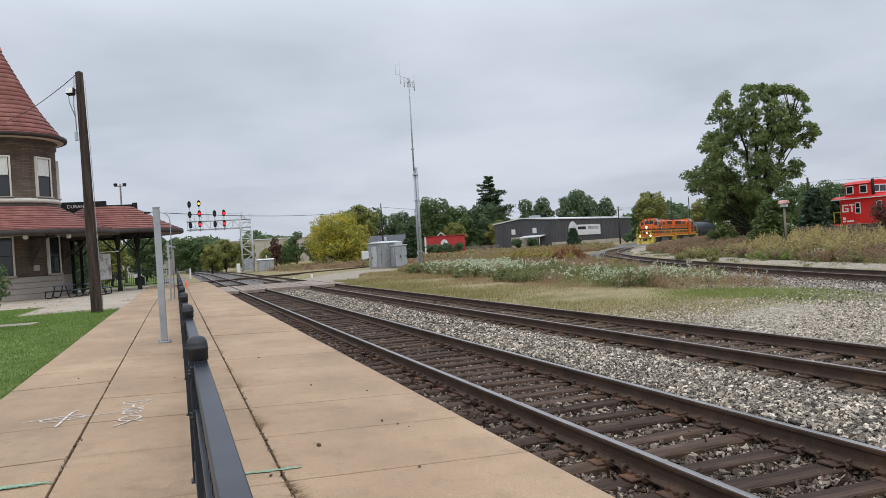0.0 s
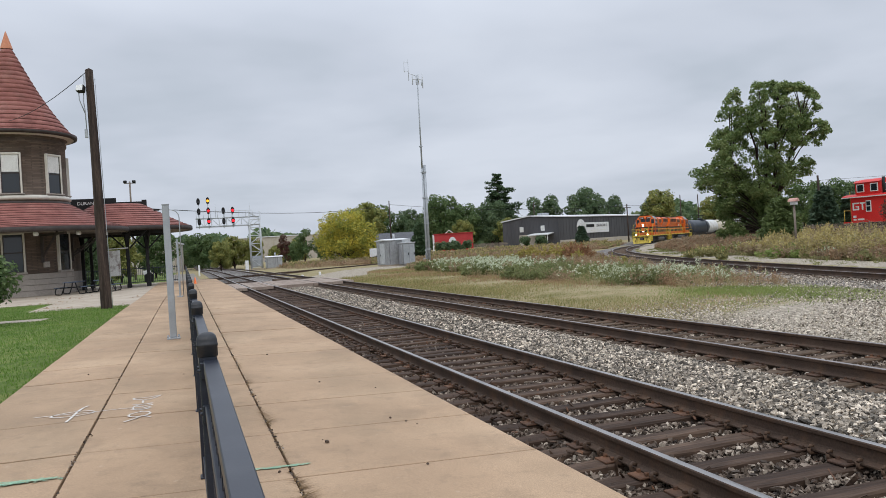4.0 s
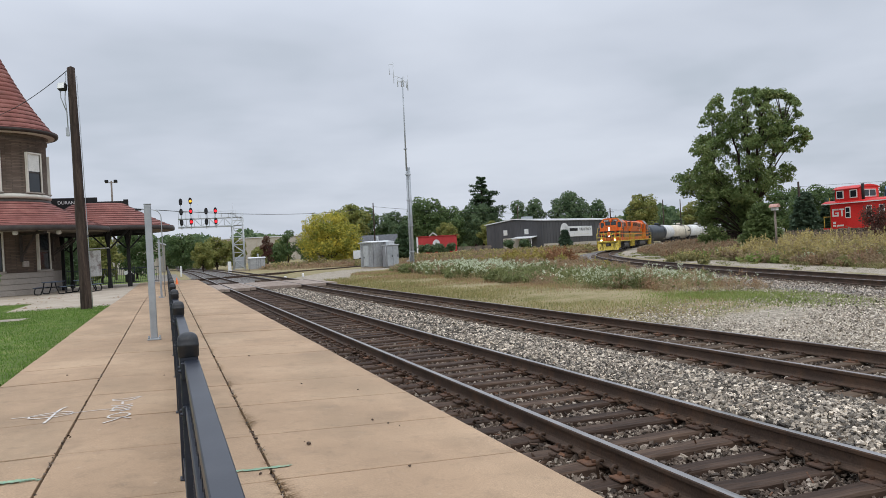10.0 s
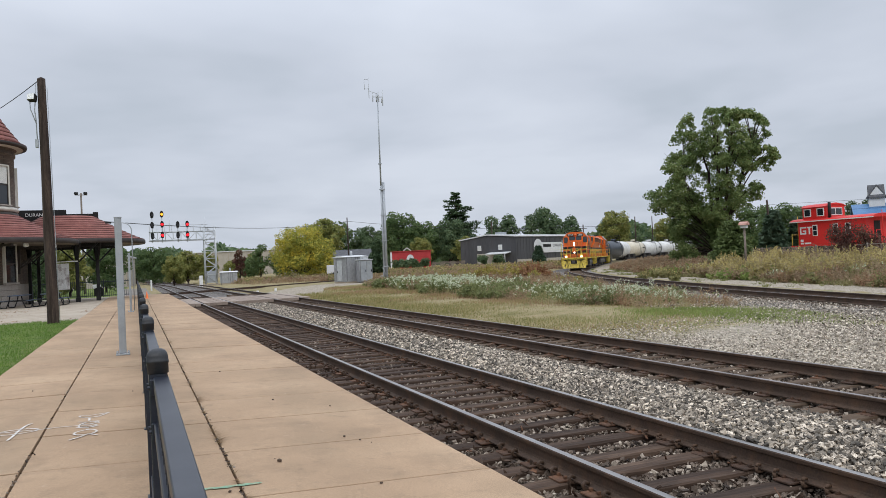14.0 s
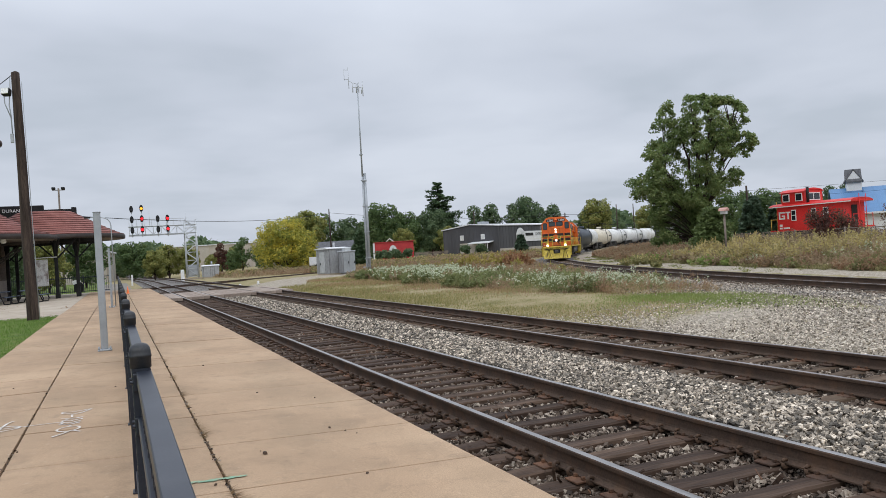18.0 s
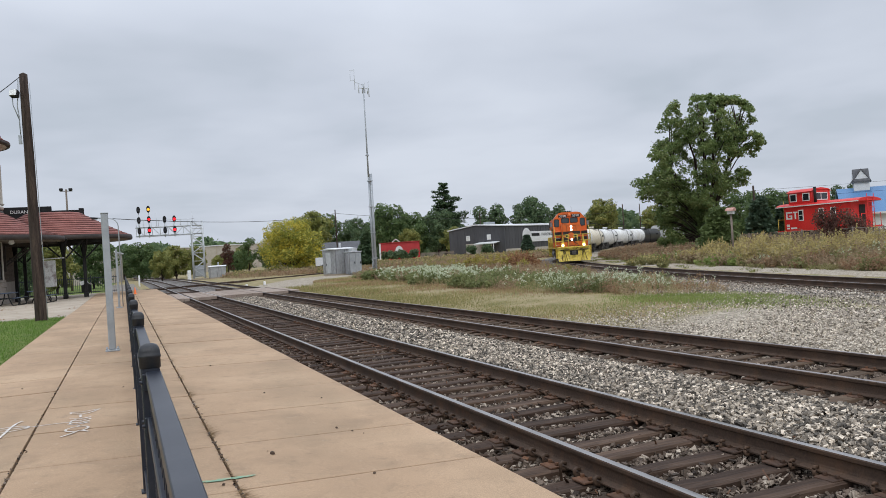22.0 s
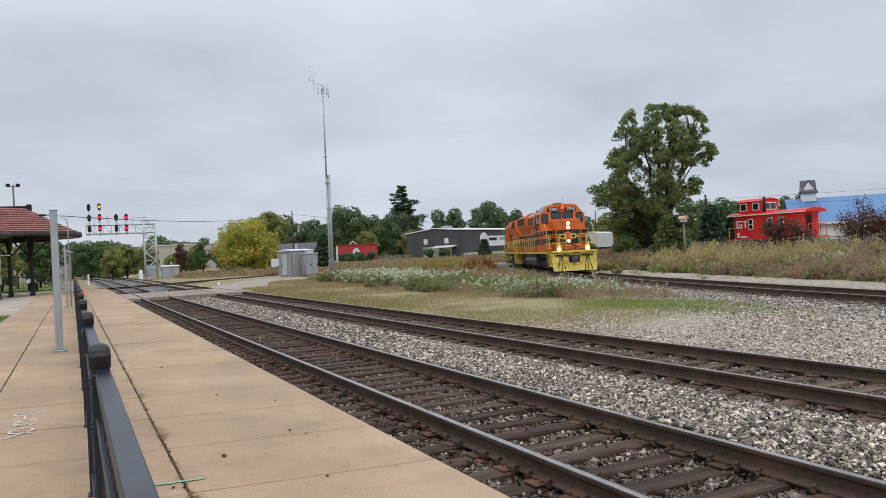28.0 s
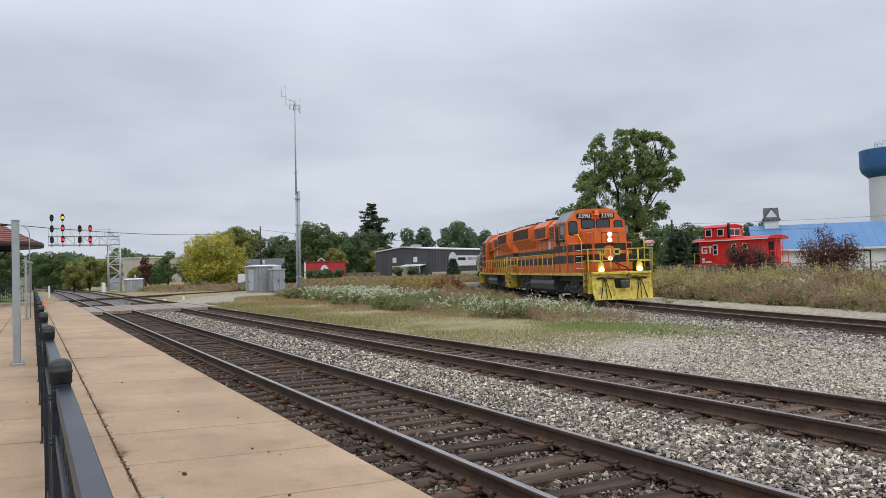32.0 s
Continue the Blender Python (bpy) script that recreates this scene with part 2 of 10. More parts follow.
STONE_CURVE = surf("curve_ballast_stone", [(0.1, 0.085, 0.068), (0.22, 0.19, 0.155), (0.34, 0.295, 0.24), (0.45, 0.39, 0.32), (0.74, 0.65, 0.53)], scale=9, fine=70,
                   fine_amount=0.2, rough=0.9, island=0.9, bump=0.3, bump_dist=0.004)
STONE_PALE = surf("pale_gravel_stone", [(0.17, 0.145, 0.115), (0.36, 0.315, 0.255), (0.5, 0.437, 0.353), (0.76, 0.67, 0.545)], scale=9, fine=70,
                  fine_amount=0.2, rough=0.9, island=0.9, bump=0.3, bump_dist=0.004)
BLACK_METAL = surf("black_powder_coat", [(0.012, 0.015, 0.024), (0.02, 0.025, 0.037)], scale=3, fine=200, fine_amount=0.15, rough=0.4, spec=0.45, bump=0.08, bump_dist=0.001,
                   dirt=(0.09, 0.09, 0.09), dirt_scale=6, dirt_amount=0.12)
CAP_PLASTIC = surf("black_cap_plastic", [(0.01, 0.011, 0.013), (0.018, 0.02, 0.024)], scale=4, fine=160, fine_amount=0.2, rough=0.45, spec=0.45, bump=0.05, bump_dist=0.001,
                   dirt=(0.07, 0.07, 0.068), dirt_scale=14, dirt_amount=0.25)
GALV = surf("galvanised_steel", [(0.33, 0.355, 0.375), (0.42, 0.445, 0.465)], scale=3, fine=30, fine_amount=0.04, rough=0.5, metal=0.35, bump=0.05, dirt=(0.3, 0.3, 0.29), dirt_scale=2, dirt_amount=0.15)
ALU = surf("aluminium_paint", [(0.47, 0.49, 0.5), (0.58, 0.6, 0.61)], scale=4, fine=30, fine_amount=0.08, rough=0.45, metal=0.3, bump=0.05)
POLE_WOOD = surf("creosote_pole", [(0.026, 0.018, 0.014), (0.05, 0.035, 0.028), (0.085, 0.06, 0.046)], scale=3, fine=25, fine_amount=0.35, rough=0.9, bump=0.8,
                 bump_dist=0.012, stretch=(3, 3, 0.25))
GREY_WOOD = surf("weathered_wood", [(0.16, 0.13, 0.105), (0.24, 0.2, 0.165)], scale=3, fine=25, fine_amount=0.3, rough=0.9, bump=0.5, stretch=(3, 3, 0.3))
PLANK = surf("crossing_plank", [(0.2, 0.15, 0.12), (0.3, 0.24, 0.195), (0.36, 0.3, 0.25)], scale=2, fine=20, fine_amount=0.25, rough=0.9, bump=0.4, stretch=(0.3, 3, 1), per_object=0.4)
TILE = surf("clay_tile", [(0.21, 0.075, 0.06), (0.29, 0.11, 0.09), (0.37, 0.165, 0.135)], scale=1.5, fine=18, fine_amount=0.18, rough=0.65, bump=0.3, per_object=0.35,
            dirt=(0.14, 0.06, 0.05), dirt_scale=1.0, dirt_amount=0.5)
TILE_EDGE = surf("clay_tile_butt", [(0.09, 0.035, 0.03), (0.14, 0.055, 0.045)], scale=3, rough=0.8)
FINIAL = surf("terracotta_finial", [(0.5, 0.19, 0.1), (0.58, 0.25, 0.14)], scale=3, rough=0.6)
EAVE = surf("dark_eave_paint", [(0.035, 0.028, 0.025), (0.06, 0.048, 0.042)], scale=2, rough=0.6)
TRIM = surf("cream_trim", [(0.56, 0.53, 0.46), (0.66, 0.63, 0.56)], scale=2, fine=30, fine_amount=0.08, rough=0.6, dirt=(0.3, 0.27, 0.22), dirt_amount=0.25)
LIMESTONE = surf("limestone", [(0.3, 0.27, 0.24), (0.4, 0.36, 0.32)], scale=1.2, fine=20, fine_amount=0.2, rough=0.9, bump=0.5, bump_dist=0.02, per_object=0.3, dirt=(0.2, 0.17, 0.14), dirt_amount=0.5)
BRICK = surf("brown_brick", [(0.13, 0.095, 0.07), (0.19, 0.14, 0.105), (0.25, 0.19, 0.145)], scale=4, fine=20, fine_amount=0.25, rough=0.9, bump=0.4, per_object=0.7)
MORTAR = surf("dark_mortar", [(0.1, 0.08, 0.062), (0.13, 0.105, 0.082)], scale=4, rough=0.95)
SOFFIT = surf("soffit_boards", [(0.2, 0.17, 0.14), (0.27, 0.235, 0.195)], scale=2, rough=0.8)
BLIND = surf("window_blind", [(0.62, 0.62, 0.58), (0.7, 0.7, 0.66)], scale=2, rough=0.9)
GLASS = glassy("dark_glass")
GLASS_LOCO = glassy("cab_glass", (0.03, 0.05, 0.06), 0.06)
DARK = surf("near_black", [(0.012, 0.012, 0.012), (0.02, 0.02, 0.02)], scale=3, rough=0.7)
ORANGE = surf("orange_paint", [(0.66, 0.125, 0.016), (0.74, 0.165, 0.024)], scale=1.2, fine=25, fine_amount=0.06, rough=0.42, bump=0.03, spec=0.45,
              dirt=(0.3, 0.085, 0.035), dirt_scale=1.6, dirt_amount=0.6)
BLACK_PAINT = surf("black_paint", [(0.016, 0.015, 0.015), (0.03, 0.028, 0.027)], scale=1.5, rough=0.45, dirt=(0.09, 0.07, 0.05), dirt_scale=1.5, dirt_amount=0.4)
YELLOW = surf("yellow_paint", [(0.5, 0.38, 0.05), (0.66, 0.5, 0.075), (0.72, 0.57, 0.12)], scale=2.2, fine=18, fine_amount=0.16, rough=0.55, dirt=(0.17, 0.115, 0.06), dirt_scale=3.4, dirt_amount=0.85)
UNDERFRAME = surf("dusty_underframe", [(0.05, 0.047, 0.045), (0.1, 0.092, 0.084)], scale=2.5, fine=20, fine_amount=0.3, rough=0.9, dirt=(0.14, 0.12, 0.1), dirt_scale=2, dirt_amount=0.5)
TANK_STEEL = surf("grey_tank_steel", [(0.045, 0.044, 0.044), (0.075, 0.073, 0.072)], scale=1.5, fine=25, fine_amount=0.15, rough=0.55, spec=0.4, dirt=(0.13, 0.11, 0.09), dirt_scale=1.8, dirt_amount=0.4)
GRILLE = surf("brown_grille", [(0.1, 0.045, 0.025), (0.16, 0.07, 0.035)], scale=3, fine=30, rough=0.8)
CAB_GREY = surf("cab_roof_grey", [(0.2, 0.21, 0.22), (0.3, 0.3, 0.31)], scale=2, rough=0.7)
WHITE_PAINT = surf("white_paint", [(0.7, 0.7, 0.68), (0.8, 0.8, 0.78)], scale=2, rough=0.5)
HEADLIGHT = lamp_glow("headlight_glow", (1.0, 0.86, 0.6), 6.0)
HEADLIGHT_DIM = lamp_glow("marker_glow", (1.0, 0.95, 0.85), 3.5)
RED_GLOW = lamp_glow("signal_red", (1.0, 0.012, 0.02), 2.6)
AMBER_GLOW = lamp_glow("signal_amber", (1.0, 0.4, 0.03), 1.7)
LENS_OFF = glassy("signal_lens_off", (0.015, 0.015, 0.018), 0.15)
DARK_SIDING = surf("dark_steel_siding", [(0.062, 0.062, 0.066), (0.082, 0.082, 0.086)], scale=0.5, fine=6, fine_amount=0.1, rough=0.6, stretch=(1, 1, 0.1))
WHITE_SIDING = surf("white_siding", [(0.62, 0.63, 0.63), (0.72, 0.73, 0.73)], scale=0.6, rough=0.6, dirt=(0.4, 0.38, 0.34), dirt_amount=0.3)
BEIGE_SIDING = surf("beige_siding", [(0.38, 0.34, 0.285), (0.45, 0.41, 0.345)], scale=0.6, rough=0.7)
BLUE_ROOF = surf("blue_steel_roof", [(0.06, 0.165, 0.33), (0.085, 0.205, 0.385)], scale=0.4, rough=0.45, spec=0.4)
RED_PAINT = surf("red_barn_paint", [(0.4, 0.035, 0.04), (0.48, 0.05, 0.05)], scale=0.8, rough=0.6)
SHINGLE = surf("grey_shingles", [(0.08, 0.082, 0.088), (0.13, 0.132, 0.14)], scale=3, rough=0.9)


# ---- building helpers ----
def thing(name, label="", category="", group="", kind="", at=None):
    ob = new(name)
    ob.empty_display_size = 0.2
    tagged(ob, label, category, group, kind)
    if at is not None:
        ob.matrix_world = at
    return ob


def to_mesh(name, bm, mats):
    me = bpy.data.meshes.new(name)
    bm.to_mesh(me)
    bm.free()
    for m in mats if isinstance(mats, (list, tuple)) else [mats]:
        me.materials.append(m)
    return me


def part(name, bm, material, parent=None, label="", smooth=False, at=None):
    me = bm if isinstance(bm, bpy.types.Mesh) else to_mesh(name, bm, material)
    ob = new(name, me)
    if smooth:
        me.shade_smooth()
    if parent is not None:
        ob.parent = parent
    if at is not None:
        ob.matrix_basis = at
    if label:
        ob["label"] = label
    return ob


def box(bm, x0, x1, y0, y1, z0, z1, m=None, mat=0, bevel=0.0):
    vs = [bm.verts.new((x, y, z)) for x in (x0, x1) for y in (y0, y1) for z in (z0, z1)]
    fs = [bm.faces.new([vs[i] for i in q]) for q in ((0, 1, 3, 2), (4, 6, 7, 5), (0, 4, 5, 1), (2, 3, 7, 6), (0, 2, 6, 4), (1, 5, 7, 3))]
    for f in fs:
        f.material_index = mat
    if m is not None:
        for v in vs:
            v.co = m @ v.co
    if bevel > 0:
        es = list({e for f in fs for e in f.edges})
        bmesh.ops.bevel(bm, geom=es, offset=bevel, segments=1, affect="EDGES", profile=0.6)
    return bm


def boxes(*dims, bevel=0.0):
    bm = bmesh.new()
    for d in dims:
        box(bm, *d, bevel=bevel)
    return bm


def bar(bm, p, q, w=0.05, h=None, mat=0):
    """A square bar from p to q."""
    p, q = Vector(p), Vector(q)
    h = w if h is None else h
    d = q - p
    box(bm, -w / 2, w / 2, -h / 2, h / 2, 0, d.length, Matrix.Translation(p) @ d.to_track_quat("Z", "Y").to_matrix().to_4x4(), mat)
    return bm


def rod(bm, p, q, r0=0.03, r1=None, seg=8, caps=True, mat=0):
    """A round bar from p to q."""
    p, q = Vector(p), Vector(q)
    r1 = r0 if r1 is None else r1
    m = Matrix.Translation(p) @ (q - p).to_track_quat("Z", "Y").to_matrix().to_4x4()
    ln = (q - p).length
    a = [bm.verts.new(m @ Vector((r0 * math.cos(k * math.tau / seg), r0 * math.sin(k * math.tau / seg), 0))) for k in range(seg)]
    b = [bm.verts.new(m @ Vector((r1 * math.cos(k * math.tau / seg), r1 * math.sin(k * math.tau / seg), ln))) for k in range(seg)]
    for k in range(seg):
        f = bm.faces.new((a[k], a[(k + 1) % seg], b[(k + 1) % seg], b[k]))
        f.smooth = True
        f.material_index = mat
    if caps:
        bm.faces.new(a[::-1]).material_index = mat
        bm.faces.new(b).material_index = mat
    return bm


def pipe(bm, pts, r=0.02, seg=6, mat=0):
    """One bent tube through the points."""
    pts = [Vector(p) for p in pts]
    rings, side = [], None
    for k, p in enumerate(pts):
        d = (pts[min(k + 1, len(pts) - 1)] - pts[max(k - 1, 0)]).normalized()
        if side is None:
            side = d.orthogonal().normalized()
        side = (side - d * side.dot(d)).normalized() if (side - d * side.dot(d)).length > 1e-4 else d.orthogonal().normalized()
        up = d.cross(side)
        rings.append([bm.verts.new(p + (side * math.cos(q * math.tau / seg) + up * math.sin(q * math.tau / seg)) * r) for q in range(seg)])
    for a, b in zip(rings, rings[1:]):
        for q in range(seg):
            f = bm.faces.new((a[q], a[(q + 1) % seg], b[(q + 1) % seg], b[q]))
            f.smooth, f.material_index = True, mat
    bm.faces.new(rings[0][::-1]).material_index = mat
    bm.faces.new(rings[-1]).material_index = mat
    return bm


def lathe(bm, prof, seg=48, a0=0.0, a1=math.tau, cx=0.0, cy=0.0, mat=0, smooth=True):
    """Turns a profile of (radius, z) round the axis at cx, cy."""
    full = abs(a1 - a0 - math.tau) < 1e-6
    n = seg if full else seg + 1
    rings = []
    for r, z in prof:
        rings.append([bm.verts.new((cx + r * math.cos(a0 + (a1 - a0) * k / seg), cy + r * math.sin(a0 + (a1 - a0) * k / seg), z)) for k in range(n)])
    for a, b in zip(rings, rings[1:]):
        for k in range(seg):
            k2 = (k + 1) % n
            f = bm.faces.new((a[k], a[k2], b[k2], b[k]))
            f.smooth, f.material_index = smooth, mat
    return bm


def prism(bm, outline, y0, y1, axis="y", mat=0):
    """Extrudes an outline of (u, v) along an axis: y takes (x, z), x takes (y, z), z takes (x, y)."""
    def at(u, v, w):
        return (u, w, v) if axis == "y" else (w, u, v) if axis == "x" else (u, v, w)
    a = [bm.verts.new(at(u, v, y0)) for u, v in outline]
    b = [bm.verts.new(at(u, v, y1)) for u, v in outline]
    n = len(outline)
    fs = [bm.faces.new(a), bm.faces.new(b[::-1])]
    for i in range(n):
        fs.append(bm.faces.new((a[i], b[i], b[(i + 1) % n], a[(i + 1) % n])))
    for f in fs:
        f.material_index = mat
    bmesh.ops.recalc_face_normals(bm, faces=fs)
    return bm


def mesh_from(name, verts, faces, mats, smooth=False):
    """A mesh from number arrays: verts (n, 3), faces (m, 3 or 4)."""
    verts, faces = np.asarray(verts, np.float32), np.asarray(faces, np.int32)
    me = bpy.data.meshes.new(name)
    n, k = faces.shape
    me.vertices.add(len(verts))
    me.vertices.foreach_set("co", verts.ravel())
    me.loops.add(n * k)
    me.loops.foreach_set("vertex_index", faces.ravel())
    me.polygons.add(n)
    me.polygons.foreach_set("loop_start", np.arange(0, n * k, k, dtype=np.int32))
    me.polygons.foreach_set("use_smooth", np.full(n, smooth))
    me.update(calc_edges=True)
    for m in mats if isinstance(mats, (list, tuple)) else [mats]:
        me.materials.append(m)
    return me


RNG = np.random.default_rng(7)

# ---- the plan ----
# x to the right of the rails, y along them, z = 0 at the top of the rails
TRACK_A, TRACK_B = 4.114, 8.163          # centre lines of the two straight tracks
GAUGE = 1.505                            # between the rail heads' centres
EDGE_X = 2.36                            # the platform's edge


def heading_c(s):
    """Heading of the curved track at arc length s, degrees to the right of y."""
    s = np.asarray(s, float)
    return 15.54 + 0.214 * np.clip(s, -60, 60) + 0.319 * np.clip(s - 60, 0, 25) + 0.2323 * np.clip(s - 85, 0, 25) + 0.2442 * np.clip(s - 110, 0, 30) + 0.223 * np.clip(s - 140, 0, 90)


CS = np.arange(-60.0, 340.0, 0.5)
_h = np.radians(heading_c(CS + 0.25))
_x, _y = np.cumsum(np.sin(_h)) * 0.5, np.cumsum(np.cos(_h)) * 0.5
_x, _y = np.concatenate([[0], _x[:-1]]), np.concatenate([[0], _y[:-1]])
CX, CY = _x - np.interp(0, CS, _x) + 19.73, _y - np.interp(0, CS, _y) + 13.0


def curve_at(s, off=0.0):
    """Place on the curved track, off metres to its right as one goes away from the camera."""
    a = np.radians(heading_c(s))
    return np.interp(s, CS, CX) + off * np.cos(a), np.interp(s, CS, CY) - off * np.sin(a)


def curve_offset(x, y):
    """Arc length and offset of ground points by the curved track."""
    x, y = np.asarray(x, float).ravel(), np.asarray(y, float).ravel()
    best, bs, bo = np.full(x.shape, 1e9), np.zeros(x.shape), np.zeros(x.shape)
    for s in np.arange(-56, 330, 2.0):
        px, py = curve_at(s)
        a = math.radians(float(heading_c(s)))
        d = np.hypot(x - px, y - py)
        along = (x - px) * math.sin(a) + (y - py) * math.cos(a)
        o = (x - px) * math.cos(a) - (y - py) * math.sin(a)
        k = d < best
        best = np.where(k, d, best)
        bs, bo = np.where(k, s + along, bs), np.where(k, o, bo)
    return bs, bo


def step(a, b, v):
    t = np.clip((np.asarray(v, float) - a) / (b - a), 0, 1)
    return t * t * (3 - 2 * t)


def deck_z(x, y):
    """The top of the platform, which falls towards the rails."""
    near = np.clip(0.25 - 0.034 * np.asarray(x, float), 0.16, 0.285)
    return near + (np.clip(near, 0.16, 0.21) - near) * step(24, 40, y)


def ground_z(x, y):
    x, y = np.broadcast_arrays(np.asarray(x, float), np.asarray(y, float))
    s, o = curve_offset(x, y)
    s, o = s.reshape(x.shape), o.reshape(x.shape)
    left = np.where(x < -1.99, deck_z(x, y) - 0.02, deck_z(x, y) - 0.14)
    left = np.where((x < -1.99) & (((y > 31.3) & (x > -5.65)) | ((y > 38.3) & (x > -16.0))), 0.1, left)
    z = np.where(x < EDGE_X - 0.02, left, -0.36)
    field = -0.36 + 0.14 * step(9.2, 11, x) + 0.12 * step(11, 14, x) * (1 - step(-6, -3.5, o))
    z = np.where(x > 9.2, field, z)
    right = -0.3 + 0.2 * step(1.2, 2.3, o) + 0.35 * step(4.8, 12, o) + 0.3 * step(12, 40, o)
    z = np.where(o > 1.2, right, z)
    z = np.where((x < EDGE_X) & (y > 66.5), -0.1, z)
    far = np.hypot(x, y)
    z = z + 0.7 * step(110, 170, far) * step(10, 40, x) + 3.0 * step(260, 900, far)
    return z


def drive_distance(x, y):
    """Distance from the middle of the gravel drive between the crossing and the signal cabin."""
    pts = [(10.5, 58.0), (12.5, 66), (19, 77), (24, 83), (31, 89)]
    d = np.full(np.shape(x), 1e9)
    for (ax, ay), (bx, by) in zip(pts, pts[1:]):
        t = np.clip(((x - ax) * (bx - ax) + (y - ay) * (by - ay)) / ((bx - ax) ** 2 + (by - ay) ** 2), 0, 1)
        d = np.minimum(d, np.hypot(x - ax - t * (bx - ax), y - ay - t * (by - ay)))
    return d


def ground():
    xs = np.concatenate([-np.geomspace(1800, 16, 22), np.concatenate([np.arange(-15, -2.2, 1.0), [-2.05, -1.98], np.arange(-1, 2.2, 1.0)]), [2.3, 2.36, 2.42, 2.6], np.arange(3, 62, 0.6), np.geomspace(63, 2600, 34)])
    ys = np.concatenate([-np.geomspace(600, 12, 12), np.arange(-11, 110, 0.8), np.geomspace(111, 2600, 36)])
    X, Y = np.meshgrid(xs, ys)
    Z = ground_z(X, Y)
    rough = np.array([noise.noise((float(a) * 0.35, float(b) * 0.35, 0)) for a, b in zip(X.ravel(), Y.ravel())]).reshape(X.shape)
    Z = Z + 0.04 * rough * (X > 9.2)
    nx = len(xs)
    i = np.arange(len(ys) - 1)[:, None] * nx + np.arange(nx - 1)[None, :]
    F = np.stack([i, i + 1, i + nx + 1, i + nx], -1).reshape(-1, 4)
    me = mesh_from("ground", np.stack([X, Y, Z], -1).reshape(-1, 3), F, GROUND, smooth=True)
    s, o = curve_offset(X, Y)
    x, y = X.ravel(), Y.ravel()
    lawn = (x < -1.9).astype(float)
    gravel = step(9, 9.6, x) * (1 - step(12, 17, y)) * (1 - step(12.5, 14.5, x)) + step(11.5, 13.5, x) * (1 - step(10, 15, y)) * (o < -1)
    gravel = np.clip(gravel, 0, 1)
    green = np.exp(-(((x - 15.2) / 2.4) ** 2 + ((y - 15.6) / 2.6) ** 2)) * 0.5
    lane = step(1.9, 2.4, o) * (1 - step(3.9, 4.7, o))
    # the gravel drive from the plank crossing to the signal cabin
    drive = 1 - step(2.2, 3.4, drive_distance(x, y))
    pale = np.clip(np.maximum(np.maximum(gravel, lane), drive), 0, 1)
    ballast = ((x > 2.3) & (x < 9.3)).astype(float)
    ballast = np.maximum(ballast, step(-3.6, -3.0, o) * (1 - step(1.6, 2.0, o)))
    col = me.color_attributes.new("zones", "FLOAT_COLOR", "POINT")
    data = np.stack([np.clip(lawn + green, 0, 1), pale, ballast, np.ones_like(x)], -1)
    col.data.foreach_set("color", data.astype(np.float32).ravel())
    ob = new("ground", me)
    tagged(ob, "open ground of dry grass, soil and gravel round the tracks", "ground", kind="structure")


